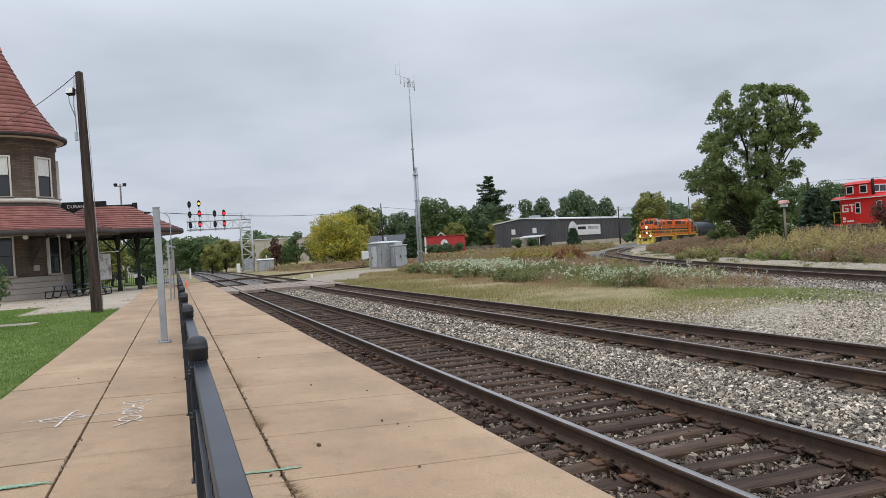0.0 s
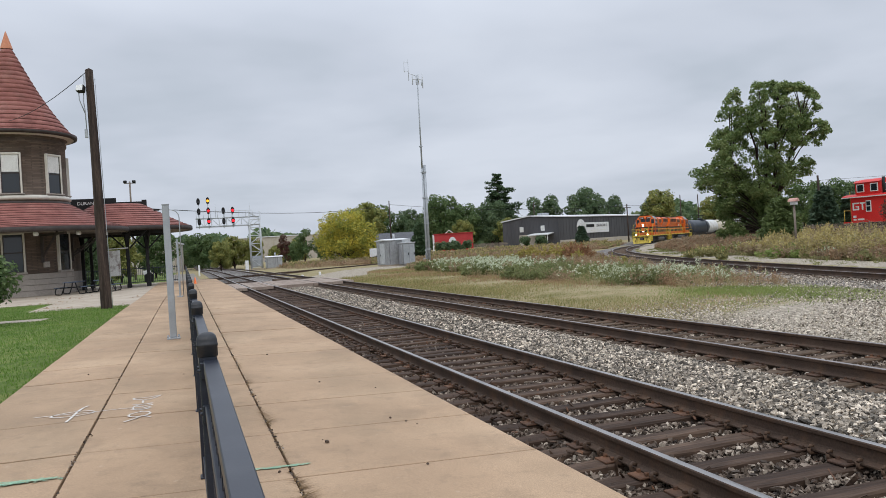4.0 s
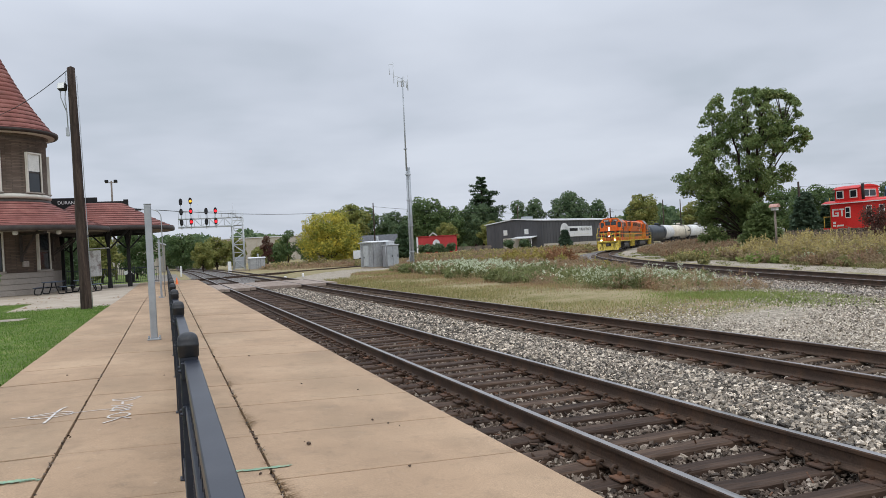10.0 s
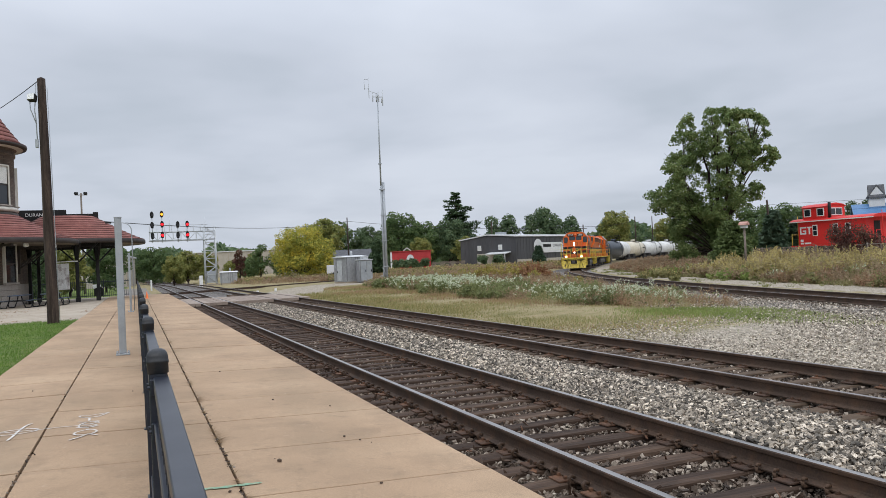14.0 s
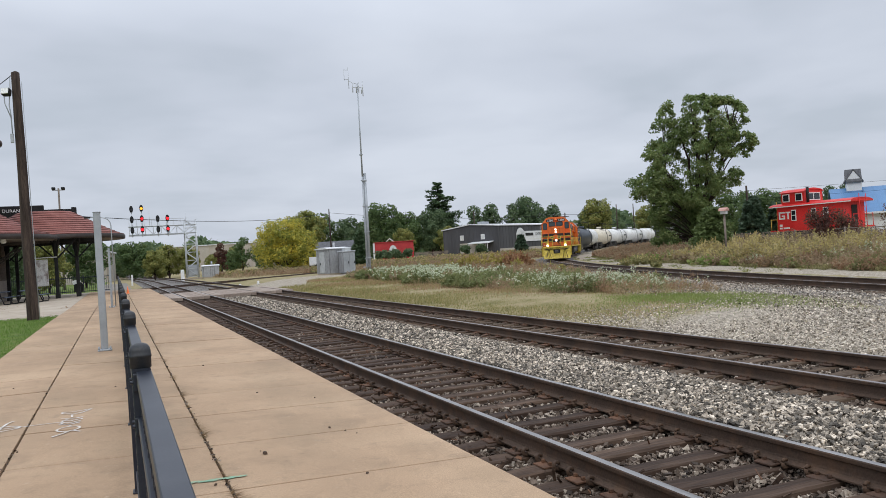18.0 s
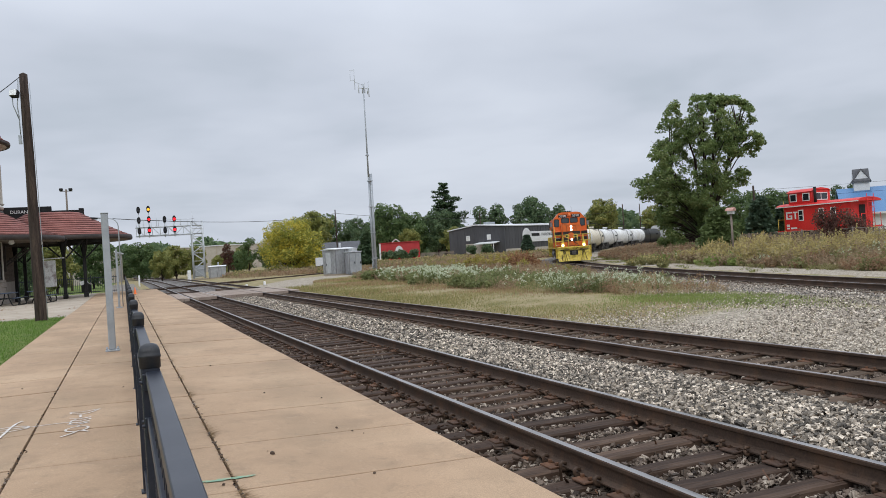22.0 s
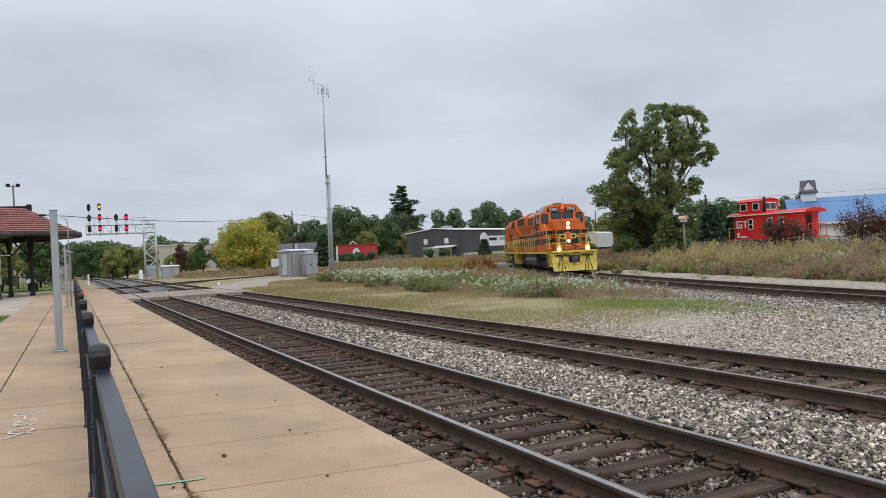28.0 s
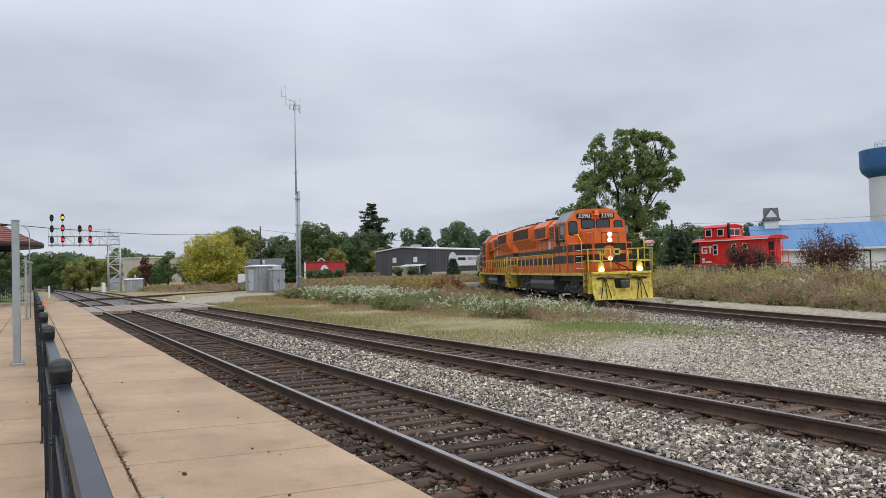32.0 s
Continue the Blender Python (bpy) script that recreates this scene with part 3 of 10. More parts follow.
def ground_material():
    m = bpy.data.materials.new("ground_cover")
    m.use_nodes = True
    nt = m.node_tree
    N, link = nt.nodes.new, nt.links.new
    b = nt.nodes["Principled BSDF"]
    co = N("ShaderNodeTexCoord").outputs["Object"]
    at = N("ShaderNodeVertexColor")
    at.layer_name = "zones"
    sep = N("ShaderNodeSeparateColor")
    link(at.outputs[0], sep.inputs[0])

    def nz(scale, detail=4, rough=0.6):
        n = N("ShaderNodeTexNoise")
        n.inputs["Scale"].default_value, n.inputs["Detail"].default_value, n.inputs["Roughness"].default_value = scale, detail, rough
        link(co, n.inputs["Vector"])
        return n.outputs[0]

    def ramp(fac, *stops):
        r = N("ShaderNodeValToRGB")
        el = r.color_ramp.elements
        for i, (p, c) in enumerate(stops):
            q = el[0] if i == 0 else el[len(el) - 1] if i == len(stops) - 1 else el.new(p)
            q.position, q.color = p, (*c, 1)
        link(fac, r.inputs[0])
        return r.outputs[0]

    def mix(fac, a, c):
        k = N("ShaderNodeMix")
        k.data_type = "RGBA"
        link(fac, k.inputs[0])
        link(a, k.inputs[6])
        link(c, k.inputs[7])
        return k.outputs[2]

    def soft(mask, amount=0.9):
        """The mask with a ragged edge."""
        a = N("ShaderNodeMath")
        a.operation = "MULTIPLY_ADD"
        a.inputs[1].default_value, a.inputs[2].default_value = amount, -amount / 2
        link(nz(1.3, 6, 0.7), a.inputs[0])
        s = N("ShaderNodeMath")
        s.operation = "ADD"
        link(a.outputs[0], s.inputs[0])
        link(mask, s.inputs[1])
        r = N("ShaderNodeMapRange")
        r.inputs["From Min"].default_value, r.inputs["From Max"].default_value = 0.38, 0.62
        link(s.outputs[0], r.inputs["Value"])
        return r.outputs[0]

    dry = ramp(nz(0.7, 6), (0.3, (0.16, 0.15, 0.06)), (0.45, (0.25, 0.21, 0.105)), (0.58, (0.32, 0.26, 0.15)), (0.72, (0.19, 0.19, 0.075)))
    grass = ramp(nz(2.2, 6), (0.3, (0.07, 0.11, 0.025)), (0.5, (0.12, 0.165, 0.04)), (0.7, (0.18, 0.2, 0.06)))
    vor = N("ShaderNodeTexVoronoi")
    vor.inputs["Scale"].default_value = 14.0
    link(co, vor.inputs["Vector"])
    sepv = N("ShaderNodeSeparateColor")
    link(vor.outputs["Color"], sepv.inputs[0])
    pale = ramp(sepv.outputs[0], (0.0, (0.22, 0.186, 0.142)), (0.5, (0.325, 0.28, 0.218)), (1.0, (0.46, 0.405, 0.325)))
    stone = ramp(sepv.outputs[0], (0.0, (0.05, 0.045, 0.04)), (0.5, (0.15, 0.135, 0.12)), (1.0, (0.34, 0.32, 0.3)))
    c = mix(soft(sep.outputs[0]), dry, grass)
    c = mix(soft(sep.outputs[1]), c, pale)
    c = mix(soft(sep.outputs[2], 0.3), c, stone)
    link(c, b.inputs["Base Color"])
    b.inputs["Roughness"].default_value = 0.95
    b.inputs["Specular IOR Level"].default_value = 0.15
    bp = N("ShaderNodeBump")
    bp.inputs["Strength"].default_value, bp.inputs["Distance"].default_value = 0.7, 0.04
    link(vor.outputs["Distance"], bp.inputs["Height"])
    link(bp.outputs[0], b.inputs["Normal"])
    return m


GROUND = ground_material()
ground()


# ---- tracks ----
RAIL_PROFILE = [(-0.07, -0.172), (0.07, -0.172), (0.07, -0.16), (0.014, -0.142), (0.009, -0.125), (0.009, -0.05), (0.034, -0.038), (0.0365, -0.012), (0.031, -0.002), (0.0, 0.0),
                (-0.031, -0.002), (-0.0365, -0.012), (-0.034, -0.038), (-0.009, -0.05), (-0.009, -0.125), (-0.014, -0.142), (-0.07, -0.16)]


def rail_mesh(px, py, head, top):
    """A rail along the points (px, py) with the headings in degrees."""
    prof = np.array(RAIL_PROFILE)
    a = np.radians(np.asarray(head, float))
    V = np.stack([px[:, None] + prof[None, :, 0] * np.cos(a)[:, None], py[:, None] - prof[None, :, 0] * np.sin(a)[:, None],
                  np.broadcast_to(prof[None, :, 1], (len(px), len(prof)))], -1).reshape(-1, 3)
    n, k = len(px), len(prof)
    i = np.arange(n - 1)[:, None] * k
    j = np.arange(k)[None, :]
    F = np.stack([i + j, i + (j + 1) % k, i + k + (j + 1) % k, i + k + j], -1).reshape(-1, 4)
    me = mesh_from("rail", V, F, [RAIL_SIDE, top])
    idx = np.tile(np.where((np.arange(k) >= 8) & (np.arange(k) <= 9), 1, 0), n - 1)
    me.polygons.foreach_set("material_index", idx.astype(np.int32))
    me.update()
    return me


def tie_meshes(material, count=4):
    out = []
    for n in range(count):
        rr = random.Random(50 + n)
        bm = bmesh.new()
        L, W, H = 1.3, 0.112, 0.16
        xs = [-L, -0.85, -0.4, 0.0, 0.4, 0.85, L]
        secs = []
        for x in xs:
            j = lambda k=0.008: rr.uniform(-k, k)
            secs.append([bm.verts.new((x + j(0.012), -W + j(), -H)), bm.verts.new((x + j(0.012), -W + j(), -0.012 + j())), bm.verts.new((x, -W + 0.018 + j(), j(0.006))),
                         bm.verts.new((x, W - 0.018 + j(), j(0.006))), bm.verts.new((x + j(0.012), W + j(), -0.012 + j())), bm.verts.new((x, W + j(), -H))])
        for a, b in zip(secs, secs[1:]):
            for k in range(5):
                bm.faces.new((a[k], b[k], b[k + 1], a[k + 1]))
        bm.faces.new(secs[0])
        bm.faces.new(secs[-1][::-1])
        bmesh.ops.recalc_face_normals(bm, faces=bm.faces[:])
        out.append(to_mesh("tie", bm, material))
    return out


def plate_mesh():
    """A tie plate with its spike heads."""
    bm = bmesh.new()
    box(bm, -0.17, 0.17, -0.09, 0.09, 0, 0.018, bevel=0.004)
    for sx in (-1, 1):
        for sy in (-1, 1):
            box(bm, sx * 0.088 - 0.016, sx * 0.088 + 0.016, sy * 0.055 - 0.014, sy * 0.055 + 0.014, 0.018, 0.045, bevel=0.004)
    return to_mesh("tie_plate", bm, RUSTY)


def anchor_mesh():
    """A rail anchor: a bent clip under and over the rail's foot."""
    bm = bmesh.new()
    pts = [(-0.1, 0, -0.145), (-0.085, 0, -0.13), (-0.055, 0, -0.135)]
    pipe(bm, pts, 0.014, 6)
    pts = [(0.05, 0, -0.14), (0.085, 0, -0.125), (0.105, 0, -0.14), (0.1, 0, -0.175), (0.06, 0, -0.19), (-0.1, 0, -0.19), (-0.1, 0, -0.15)]
    pipe(bm, pts, 0.016, 6)
    return to_mesh("rail_anchor", bm, RAIL_SIDE)


PLATE, ANCHOR = plate_mesh(), anchor_mesh()
TIES_DARK, TIES_RUSTY = tie_meshes(TIE), tie_meshes(TIE_RUST)


def straight_track(xc, ties, label, plates_to, anchors_to, top, seed, y_tie):
    tr = thing("railway_track", label, "railway track", kind="structure")
    rr = random.Random(seed)
    # straight, then a slight bend to the left far away
    ys = np.concatenate([np.arange(-40, 100, 10.0), np.arange(100, 420, 8.0)])
    bend = np.clip(ys - 105, 0, None)
    for sx in (-1, 1):
        xs = xc + sx * GAUGE / 2 - bend ** 2 / 2400.0
        hd = np.degrees(np.arctan(-bend / 1200.0))
        part("rail", rail_mesh(xs, ys, hd, top), None, tr)
    y = -13.8
    n = 0
    while y < y_tie:
        part("tie", ties[rr.randrange(len(ties))], None, tr,
             at=pose(xc + rr.uniform(-0.05, 0.05), y + rr.uniform(-0.03, 0.03), -0.19 + rr.uniform(-0.012, 0.008), rr.uniform(-1, 1), rr.uniform(-0.4, 0.4), rr.uniform(-2.0, 2.0) + (180 if rr.random() < 0.5 else 0)))
        for sx in (-1, 1):
            xr = xc + sx * GAUGE / 2
            if 0.5 < y < plates_to:
                part("tie_plate", PLATE, None, tr, at=pose(xr, y, -0.19))
            if 0.5 < y < anchors_to:
                for dy in (-0.145, 0.145):
                    if rr.random() < 0.8:
                        part("rail_anchor", ANCHOR, None, tr, at=pose(xr, y + dy, 0.0, 0, 0, 0 if sx > 0 else 180))
        y += rr.uniform(0.47, 0.53)
        n += 1
    return tr


straight_track(TRACK_A, TIES_DARK, "straight railway track with worn steel rails on old dark wooden ties beside the platform", 24, 15, RAIL_TOP, 3, 66)
straight_track(TRACK_B, TIES_RUSTY, "second straight railway track with rusty ties in pale ballast", 26, 0, RAIL_TOP_DULL, 4, 66)


def curved_track():
    tr = thing("railway_track", "curving rusty railway track on gravel that the freight train follows", "railway track", kind="structure")
    rr = random.Random(9)
    s = np.arange(-50, 330, 2.0)
    for sx in (-1, 1):
        px, py = curve_at(s, sx * GAUGE / 2)
        part("rail", rail_mesh(px, py, heading_c(s), RAIL_TOP_DULL), None, tr)
    for s in np.arange(-9, 118, 0.53):
        x, y = curve_at(s + rr.uniform(-0.03, 0.03))
        part("tie", TIES_RUSTY[rr.randrange(4)], None, tr, at=pose(float(x), float(y), -0.19 + rr.uniform(-0.01, 0.006), 0, 0, -float(heading_c(s)) + rr.uniform(-2, 2)))


curved_track()


def crossing_track():
    """The line that crosses the two straight tracks at the diamond."""
    tr = thing("railway_track", "rusty railway track that crosses the main tracks at a diamond", "railway track", kind="structure")
    a = 46.0
    d = Vector((math.sin(radians(a)), math.cos(radians(a))))
    c = Vector((6.1, 79.0))
    for off in (-GAUGE / 2, GAUGE / 2):
        k = np.arange(-46, 70, 6.0)
        px = c.x + d.x * k + off * d.y
        py = c.y + d.y * k - off * d.x
        part("rail", rail_mesh(px, py, np.full(len(k), a), RAIL_TOP_DULL), None, tr)
    rr = random.Random(11)
    for k in np.arange(-30, 46, 0.56):
        if abs(k) < 7:
            continue
        part("tie", TIES_RUSTY[rr.randrange(4)], None, tr, at=pose(c.x + d.x * k, c.y + d.y * k, -0.19, 0, 0, -a))


crossing_track()


# ---- platform ----
def slab_mesh(w, ln):
    """One cast slab with eased edges; its long axis lies across the platform."""
    bm = bmesh.new()
    box(bm, -w / 2, w / 2, -ln / 2, ln / 2, -0.2, 0.0)
    es = [e for e in bm.edges if all(v.co.z > -0.01 for v in e.verts)]
    bmesh.ops.bevel(bm, geom=es, offset=0.003, segments=1, affect="EDGES", profile=0.6)
    return to_mesh("slab", bm, CONCRETE)


def platform():
    pf = thing("platform", "tan concrete station platform of cast slabs with dark joints", "platform", kind="structure")
    rr = random.Random(5)
    ln = 1.385
    strips = [(0.604, EDGE_X), (-0.864, 0.598), (-2.0, -0.87)]
    for a, b in strips:
        near, far = slab_mesh(b - a - 0.012, ln - 0.02), slab_mesh(b - a - 0.012, ln - 0.012)
        xm = (a + b) / 2
        y = 5.155 - 15 * ln + ln / 2 + (0.012 if a > 0 else 0.0 if a > -0.9 else -0.02)
        while y < 66:
            z0, z1 = float(deck_z(a, y)), float(deck_z(b, y))
            tilt = math.degrees(math.atan2(z0 - z1, b - a))
            part("slab", near if y < 13 else far, None, pf, at=pose(xm, y, (z0 + z1) / 2 + rr.uniform(-0.003, 0.003), rr.uniform(-0.08, 0.08), tilt + rr.uniform(-0.06, 0.06), 0))
            y += ln
    xs, ys = np.array([-1.985, -1.4, -0.867, -0.1, 0.601, 1.5, EDGE_X - 0.012]), np.arange(-15.6, 66.3, 1.0)
    X, Y = np.meshgrid(xs, ys)
    i = np.arange(len(ys) - 1)[:, None] * len(xs) + np.arange(len(xs) - 1)[None, :]
    F = np.stack([i, i + 1, i + len(xs) + 1, i + len(xs)], -1).reshape(-1, 4)
    part("joint_bed", mesh_from("joint_bed", np.stack([X, Y, deck_z(X, Y) - 0.045], -1).reshape(-1, 3), F, DARK_JOINT), None, pf, "dark soil between the slabs")
    # the forecourt before the station
    part("forecourt", boxes((-16.0, -2.02, 38.5, 66.2, -0.1, 0.2), (-5.6, -2.02, 31.5, 38.5, -0.1, 0.2)), CONCRETE_PALE, pf, "pale concrete forecourt with dark stains")
    part("lawn_path", boxes((-5.2, 0.0, -0.5, 0.5, -0.2, 0.0)), CONCRETE_PALE, pf, "pale concrete path across the lawn", at=pose(-3.95, 25.15, 0.272, 0, 0, -11))
    # the last slab is added as flat, grey-brown ballast beyond the crossing
    part("far_pavement", boxes((-1.6, 1.2, 76, 118, -0.3, -0.04)), surf("grey_brown_ballast", [(0.17, 0.15, 0.13), (0.24, 0.215, 0.185)], scale=1, rough=0.9), pf, "flat grey-brown strip standing in for ballast")
    return pf


platform()


def plank_crossing():
    pc = thing("plank_crossing", "weathered plank crossing laid flush between the rails", "crossing", kind="structure")
    rr = random.Random(8)
    spans = [(EDGE_X + 0.05, TRACK_A - GAUGE / 2 - 0.06), (TRACK_A - GAUGE / 2 + 0.1, TRACK_A + GAUGE / 2 - 0.1), (TRACK_A + GAUGE / 2 + 0.06, TRACK_B - GAUGE / 2 - 0.06),
             (TRACK_B - GAUGE / 2 + 0.1, TRACK_B + GAUGE / 2 - 0.1), (TRACK_B + GAUGE / 2 + 0.06, TRACK_B + 1.3)]
    for a, b in spans:
        n = max(1, round((b - a) / 0.3))
        w = (b - a) / n
        me = to_mesh("plank", boxes((-w / 2 + 0.005, w / 2 - 0.005, -4.6, 4.6, -0.18, 0.0), bevel=0.008), PLANK)
        for i in range(n):
            part("plank", me, None, pc, at=pose(a + (i + 0.5) * w, 49.8, 0.02 + rr.uniform(-0.008, 0.008)))


plank_crossing()


# ---- ballast and gravel stones ----
def stones(name, x, y, z, r, material, label, fine=True, long=1.0):
    n = len(x)
    # crushed stone: near ones are six-sided lumps with knocked-in corners, far ones simpler
    if fine:
        base = np.array([(a, b, c) for a in (-1, 1) for b in (-1, 1) for c in (-1, 1)], float) * 0.78
        tri = np.array([(0, 1, 3), (0, 3, 2), (4, 6, 7), (4, 7, 5), (0, 4, 5), (0, 5, 1), (2, 3, 7), (2, 7, 6), (0, 2, 6), (0, 6, 4), (1, 5, 7), (1, 7, 3)])
    else:
        base = np.array([(-1, -1, -0.6), (1, -1, -0.6), (1, 1, -0.6), (-1, 1, -0.6), (-0.5, -0.3, 0.9), (0.5, 0.4, 0.9)], float) * 0.85
        tri = np.array([(0, 1, 4), (1, 5, 4), (1, 2, 5), (2, 3, 5), (3, 4, 5), (3, 0, 4)])
    k = len(base)
    P = base[None] * (1 + RNG.uniform(-0.5, 0.35, (n, k, 3)))
    P = P * RNG.uniform(0.6, 1.45, (n, 1, 3)) * np.array([1.1 * long, 1.1, 0.6])
    q = RNG.normal(size=(n, 4)) * np.array([1, 0.35, 0.35, 1])
    q /= np.linalg.norm(q, axis=1, keepdims=True)
    w, a, b, c = q.T
    R = np.stack([1 - 2 * (b * b + c * c), 2 * (a * b - c * w), 2 * (a * c + b * w), 2 * (a * b + c * w), 1 - 2 * (a * a + c * c), 2 * (b * c - a * w),
                  2 * (a * c - b * w), 2 * (b * c + a * w), 1 - 2 * (a * a + b * b)], -1).reshape(n, 3, 3)
    P = np.einsum("nij,nkj->nki", R, P) * r[:, None, None] + np.stack([x, y, z], -1)[:, None, :]
    F = tri[None] + (np.arange(n) * k)[:, None, None]
    ob = new(name, mesh_from(name, P.reshape(-1, 3), F.reshape(-1, 3), material))
    tagged(ob, label, "gravel", kind="stuff")
    return ob


def scatter(x0, x1, y0, y1, density):
    n = int((x1 - x0) * (y1 - y0) * density)
    return RNG.uniform(x0, x1, n), RNG.uniform(y0, y1, n)


def ballast():
    # within and beside the near track: dirty stones between the ties
    for (xa, xb, dens, r0, r1, y0, y1, fine) in ((2.4, 5.55, 900, 0.012, 0.027, 2.5, 13, True), (2.4, 5.55, 110, 0.025, 0.04, -14, 2.5, False), (2.4, 5.55, 330, 0.02, 0.036, 13, 45, False)):
        x, y = scatter(xa, xb, y0, y1, dens)
        z = -0.24 + RNG.uniform(-0.03, 0.02, len(x)) - 0.04 * (x < 2.75)
        stones("ballast", x, y, z, RNG.uniform(r0, r1, len(x)), STONE_BROWN, "dirty brown ballast stones between the ties", fine)
    for (dens, r0, r1, y0, y1, fine) in ((2300, 0.011, 0.025, 2.5, 15, True), (160, 0.028, 0.045, -14, 2.5, False), (760, 0.019, 0.034, 15, 45, False)):
        x, y = scatter(5.45, 6.95, y0, y1, dens)
        z = -0.2 + RNG.uniform(-0.045, 0.03, len(x)) + 0.03 * np.cos((x - 6.2) * 2.2)
        stones("ballast", x, y, z, RNG.uniform(r0, r1, len(x)), STONE, "grey and white ballast stones heaped between the tracks", fine)
    for (dens, r0, r1, y0, y1, fine) in ((800, 0.014, 0.03, 4, 14, True), (100, 0.028, 0.045, -14, 4, False), (300, 0.022, 0.04, 14, 45, False)):
        x, y = scatter(6.85, 9.6, y0, y1, dens)
        z = -0.235 + RNG.uniform(-0.03, 0.02, len(x))
        stones("ballast", x, y, z, RNG.uniform(r0, r1, len(x)), STONE_BROWN, "brown ballast stones among rusty ties", fine)
    x, y = scatter(9.2, 19, 4, 19, 620)
    s, o = curve_offset(x, y)
    keep = (o < -2.6) & (RNG.random(len(x)) < np.clip(1.1 - step(9, 20, y + 0.25 * (x - 9)) * 1.1, 0.0, 1))
    x, y = x[keep], y[keep]
    stones("gravel", x, y, ground_z(x, y) + 0.012, RNG.uniform(0.011, 0.025, len(x)), STONE_PALE, "pale loose gravel beside the track", False)
    s, o = np.concatenate([RNG.uniform(-8, 17, 34000), RNG.uniform(17, 60, 14000)]), RNG.uniform(-6.4, 1.9, 48000)
    k = RNG.random(len(s)) < np.where(o < -3.2, step(17, 4, s) * (1 - 0.8 * step(-3.6, -6.4, o)), 1.0)
    s, o = s[k], o[k]
    x, y = curve_at(s, o)
    x, y = np.array(x), np.array(y)
    z = np.where(np.abs(o) < 1.35, -0.22, np.where(o > 0, -0.22 - 0.1 * np.clip(o - 1.35, 0, 1.5), np.maximum(ground_z(x, y) + 0.01, -0.22 - 0.05 * np.clip(-o - 1.35, 0, 5)))) + RNG.uniform(-0.02, 0.025, len(x))
    stones("ballast", x, y, z, RNG.uniform(0.018, 0.036, len(x)), STONE_CURVE, "pale ballast stones along the curved track", False)


ballast()


def joint_crumbs():
    """Soil crumbs and grit that have gathered in the long joints."""
    n = 1500
    y = 3.0 + 30 * RNG.random(n) ** 1.7
    x = np.where(RNG.random(n) < 0.7, 0.601, -0.867) + RNG.normal(size=n) * 0.009
    k = np.sin(y * 3.1) + np.sin(y * 7.3 + 1) + RNG.normal(size=n) * 0.8 > -0.2
    x, y = x[k], y[k]
    stones("joint_grit", x, y, deck_z(x, y) + 0.001, RNG.uniform(0.003, 0.011, len(x)), STONE_BROWN, "dark soil crumbs along the platform joints", False)


joint_crumbs()


def track_debris():
    """Splinters of old ties and rusty scraps in the strip beside the platform and among the ties."""
    x, y = scatter(2.42, 5.4, 3, 26, 34)
    k = RNG.random(len(x)) < np.where(x < 3.2, 1.0, 0.08)
    x, y = x[k], y[k]
    stones("splinter", x, y, -0.19 + RNG.uniform(-0.02, 0.02, len(x)), RNG.uniform(0.006, 0.014, len(x)), TIE, "weathered wood splinters beside the ties", True, 4.5)
    x, y = scatter(2.42, 9.4, 3, 20, 3)
    stones("rusty_scrap", x, y, -0.185 + RNG.uniform(-0.01, 0.01, len(x)), RNG.uniform(0.006, 0.012, len(x)), RUSTY, "rusty spikes and scraps among the ballast", True, 3.5)


track_debris()


# ---- lettering ----
def lettering(name, text, size, material, parent, m, label="", align="CENTER"):
    cu = bpy.data.curves.new(name, "FONT")
    cu.body, cu.size, cu.extrude = text, size, 0.004
    cu.align_x, cu.align_y = align, "CENTER"
    tmp = bpy.data.objects.new(name, cu)
    scene.collection.objects.link(tmp)
    me = bpy.data.meshes.new_from_object(tmp)
    bpy.data.objects.remove(tmp)
    bpy.data.curves.remove(cu)
    me.materials.clear()
    me.materials.append(material)
    return part(name, me, None, parent, label, at=m)


# ---- things on the platform ----
def cap_mesh():
    """A post cap: a skirt, a rounded cornice and a low dome."""
    bm = bmesh.new()
    rings = [(0.033, -0.05), (0.0365, -0.046), (0.0365, -0.012), (0.0385, -0.009), (0.0385, -0.003), (0.0372, 0.0), (0.0366, 0.012), (0.034, 0.023), (0.0275, 0.032), (0.016, 0.038), (0.006, 0.04)]
    prev = None
    for w, z in rings:
        c = w * 0.8
        v = [bm.verts.new((x, y, z)) for x, y in ((w, -c), (w, c), (c, w), (-c, w), (-w, c), (-w, -c), (-c, -w), (c, -w))]
        if prev:
            for k in range(8):
                bm.faces.new((prev[k], prev[(k + 1) % 8], v[(k + 1) % 8], v[k]))
        prev = v
    bm.faces.new(prev)
    for f in bm.faces:
        f.smooth = True
    return to_mesh("post_cap", bm, CAP_PLASTIC)


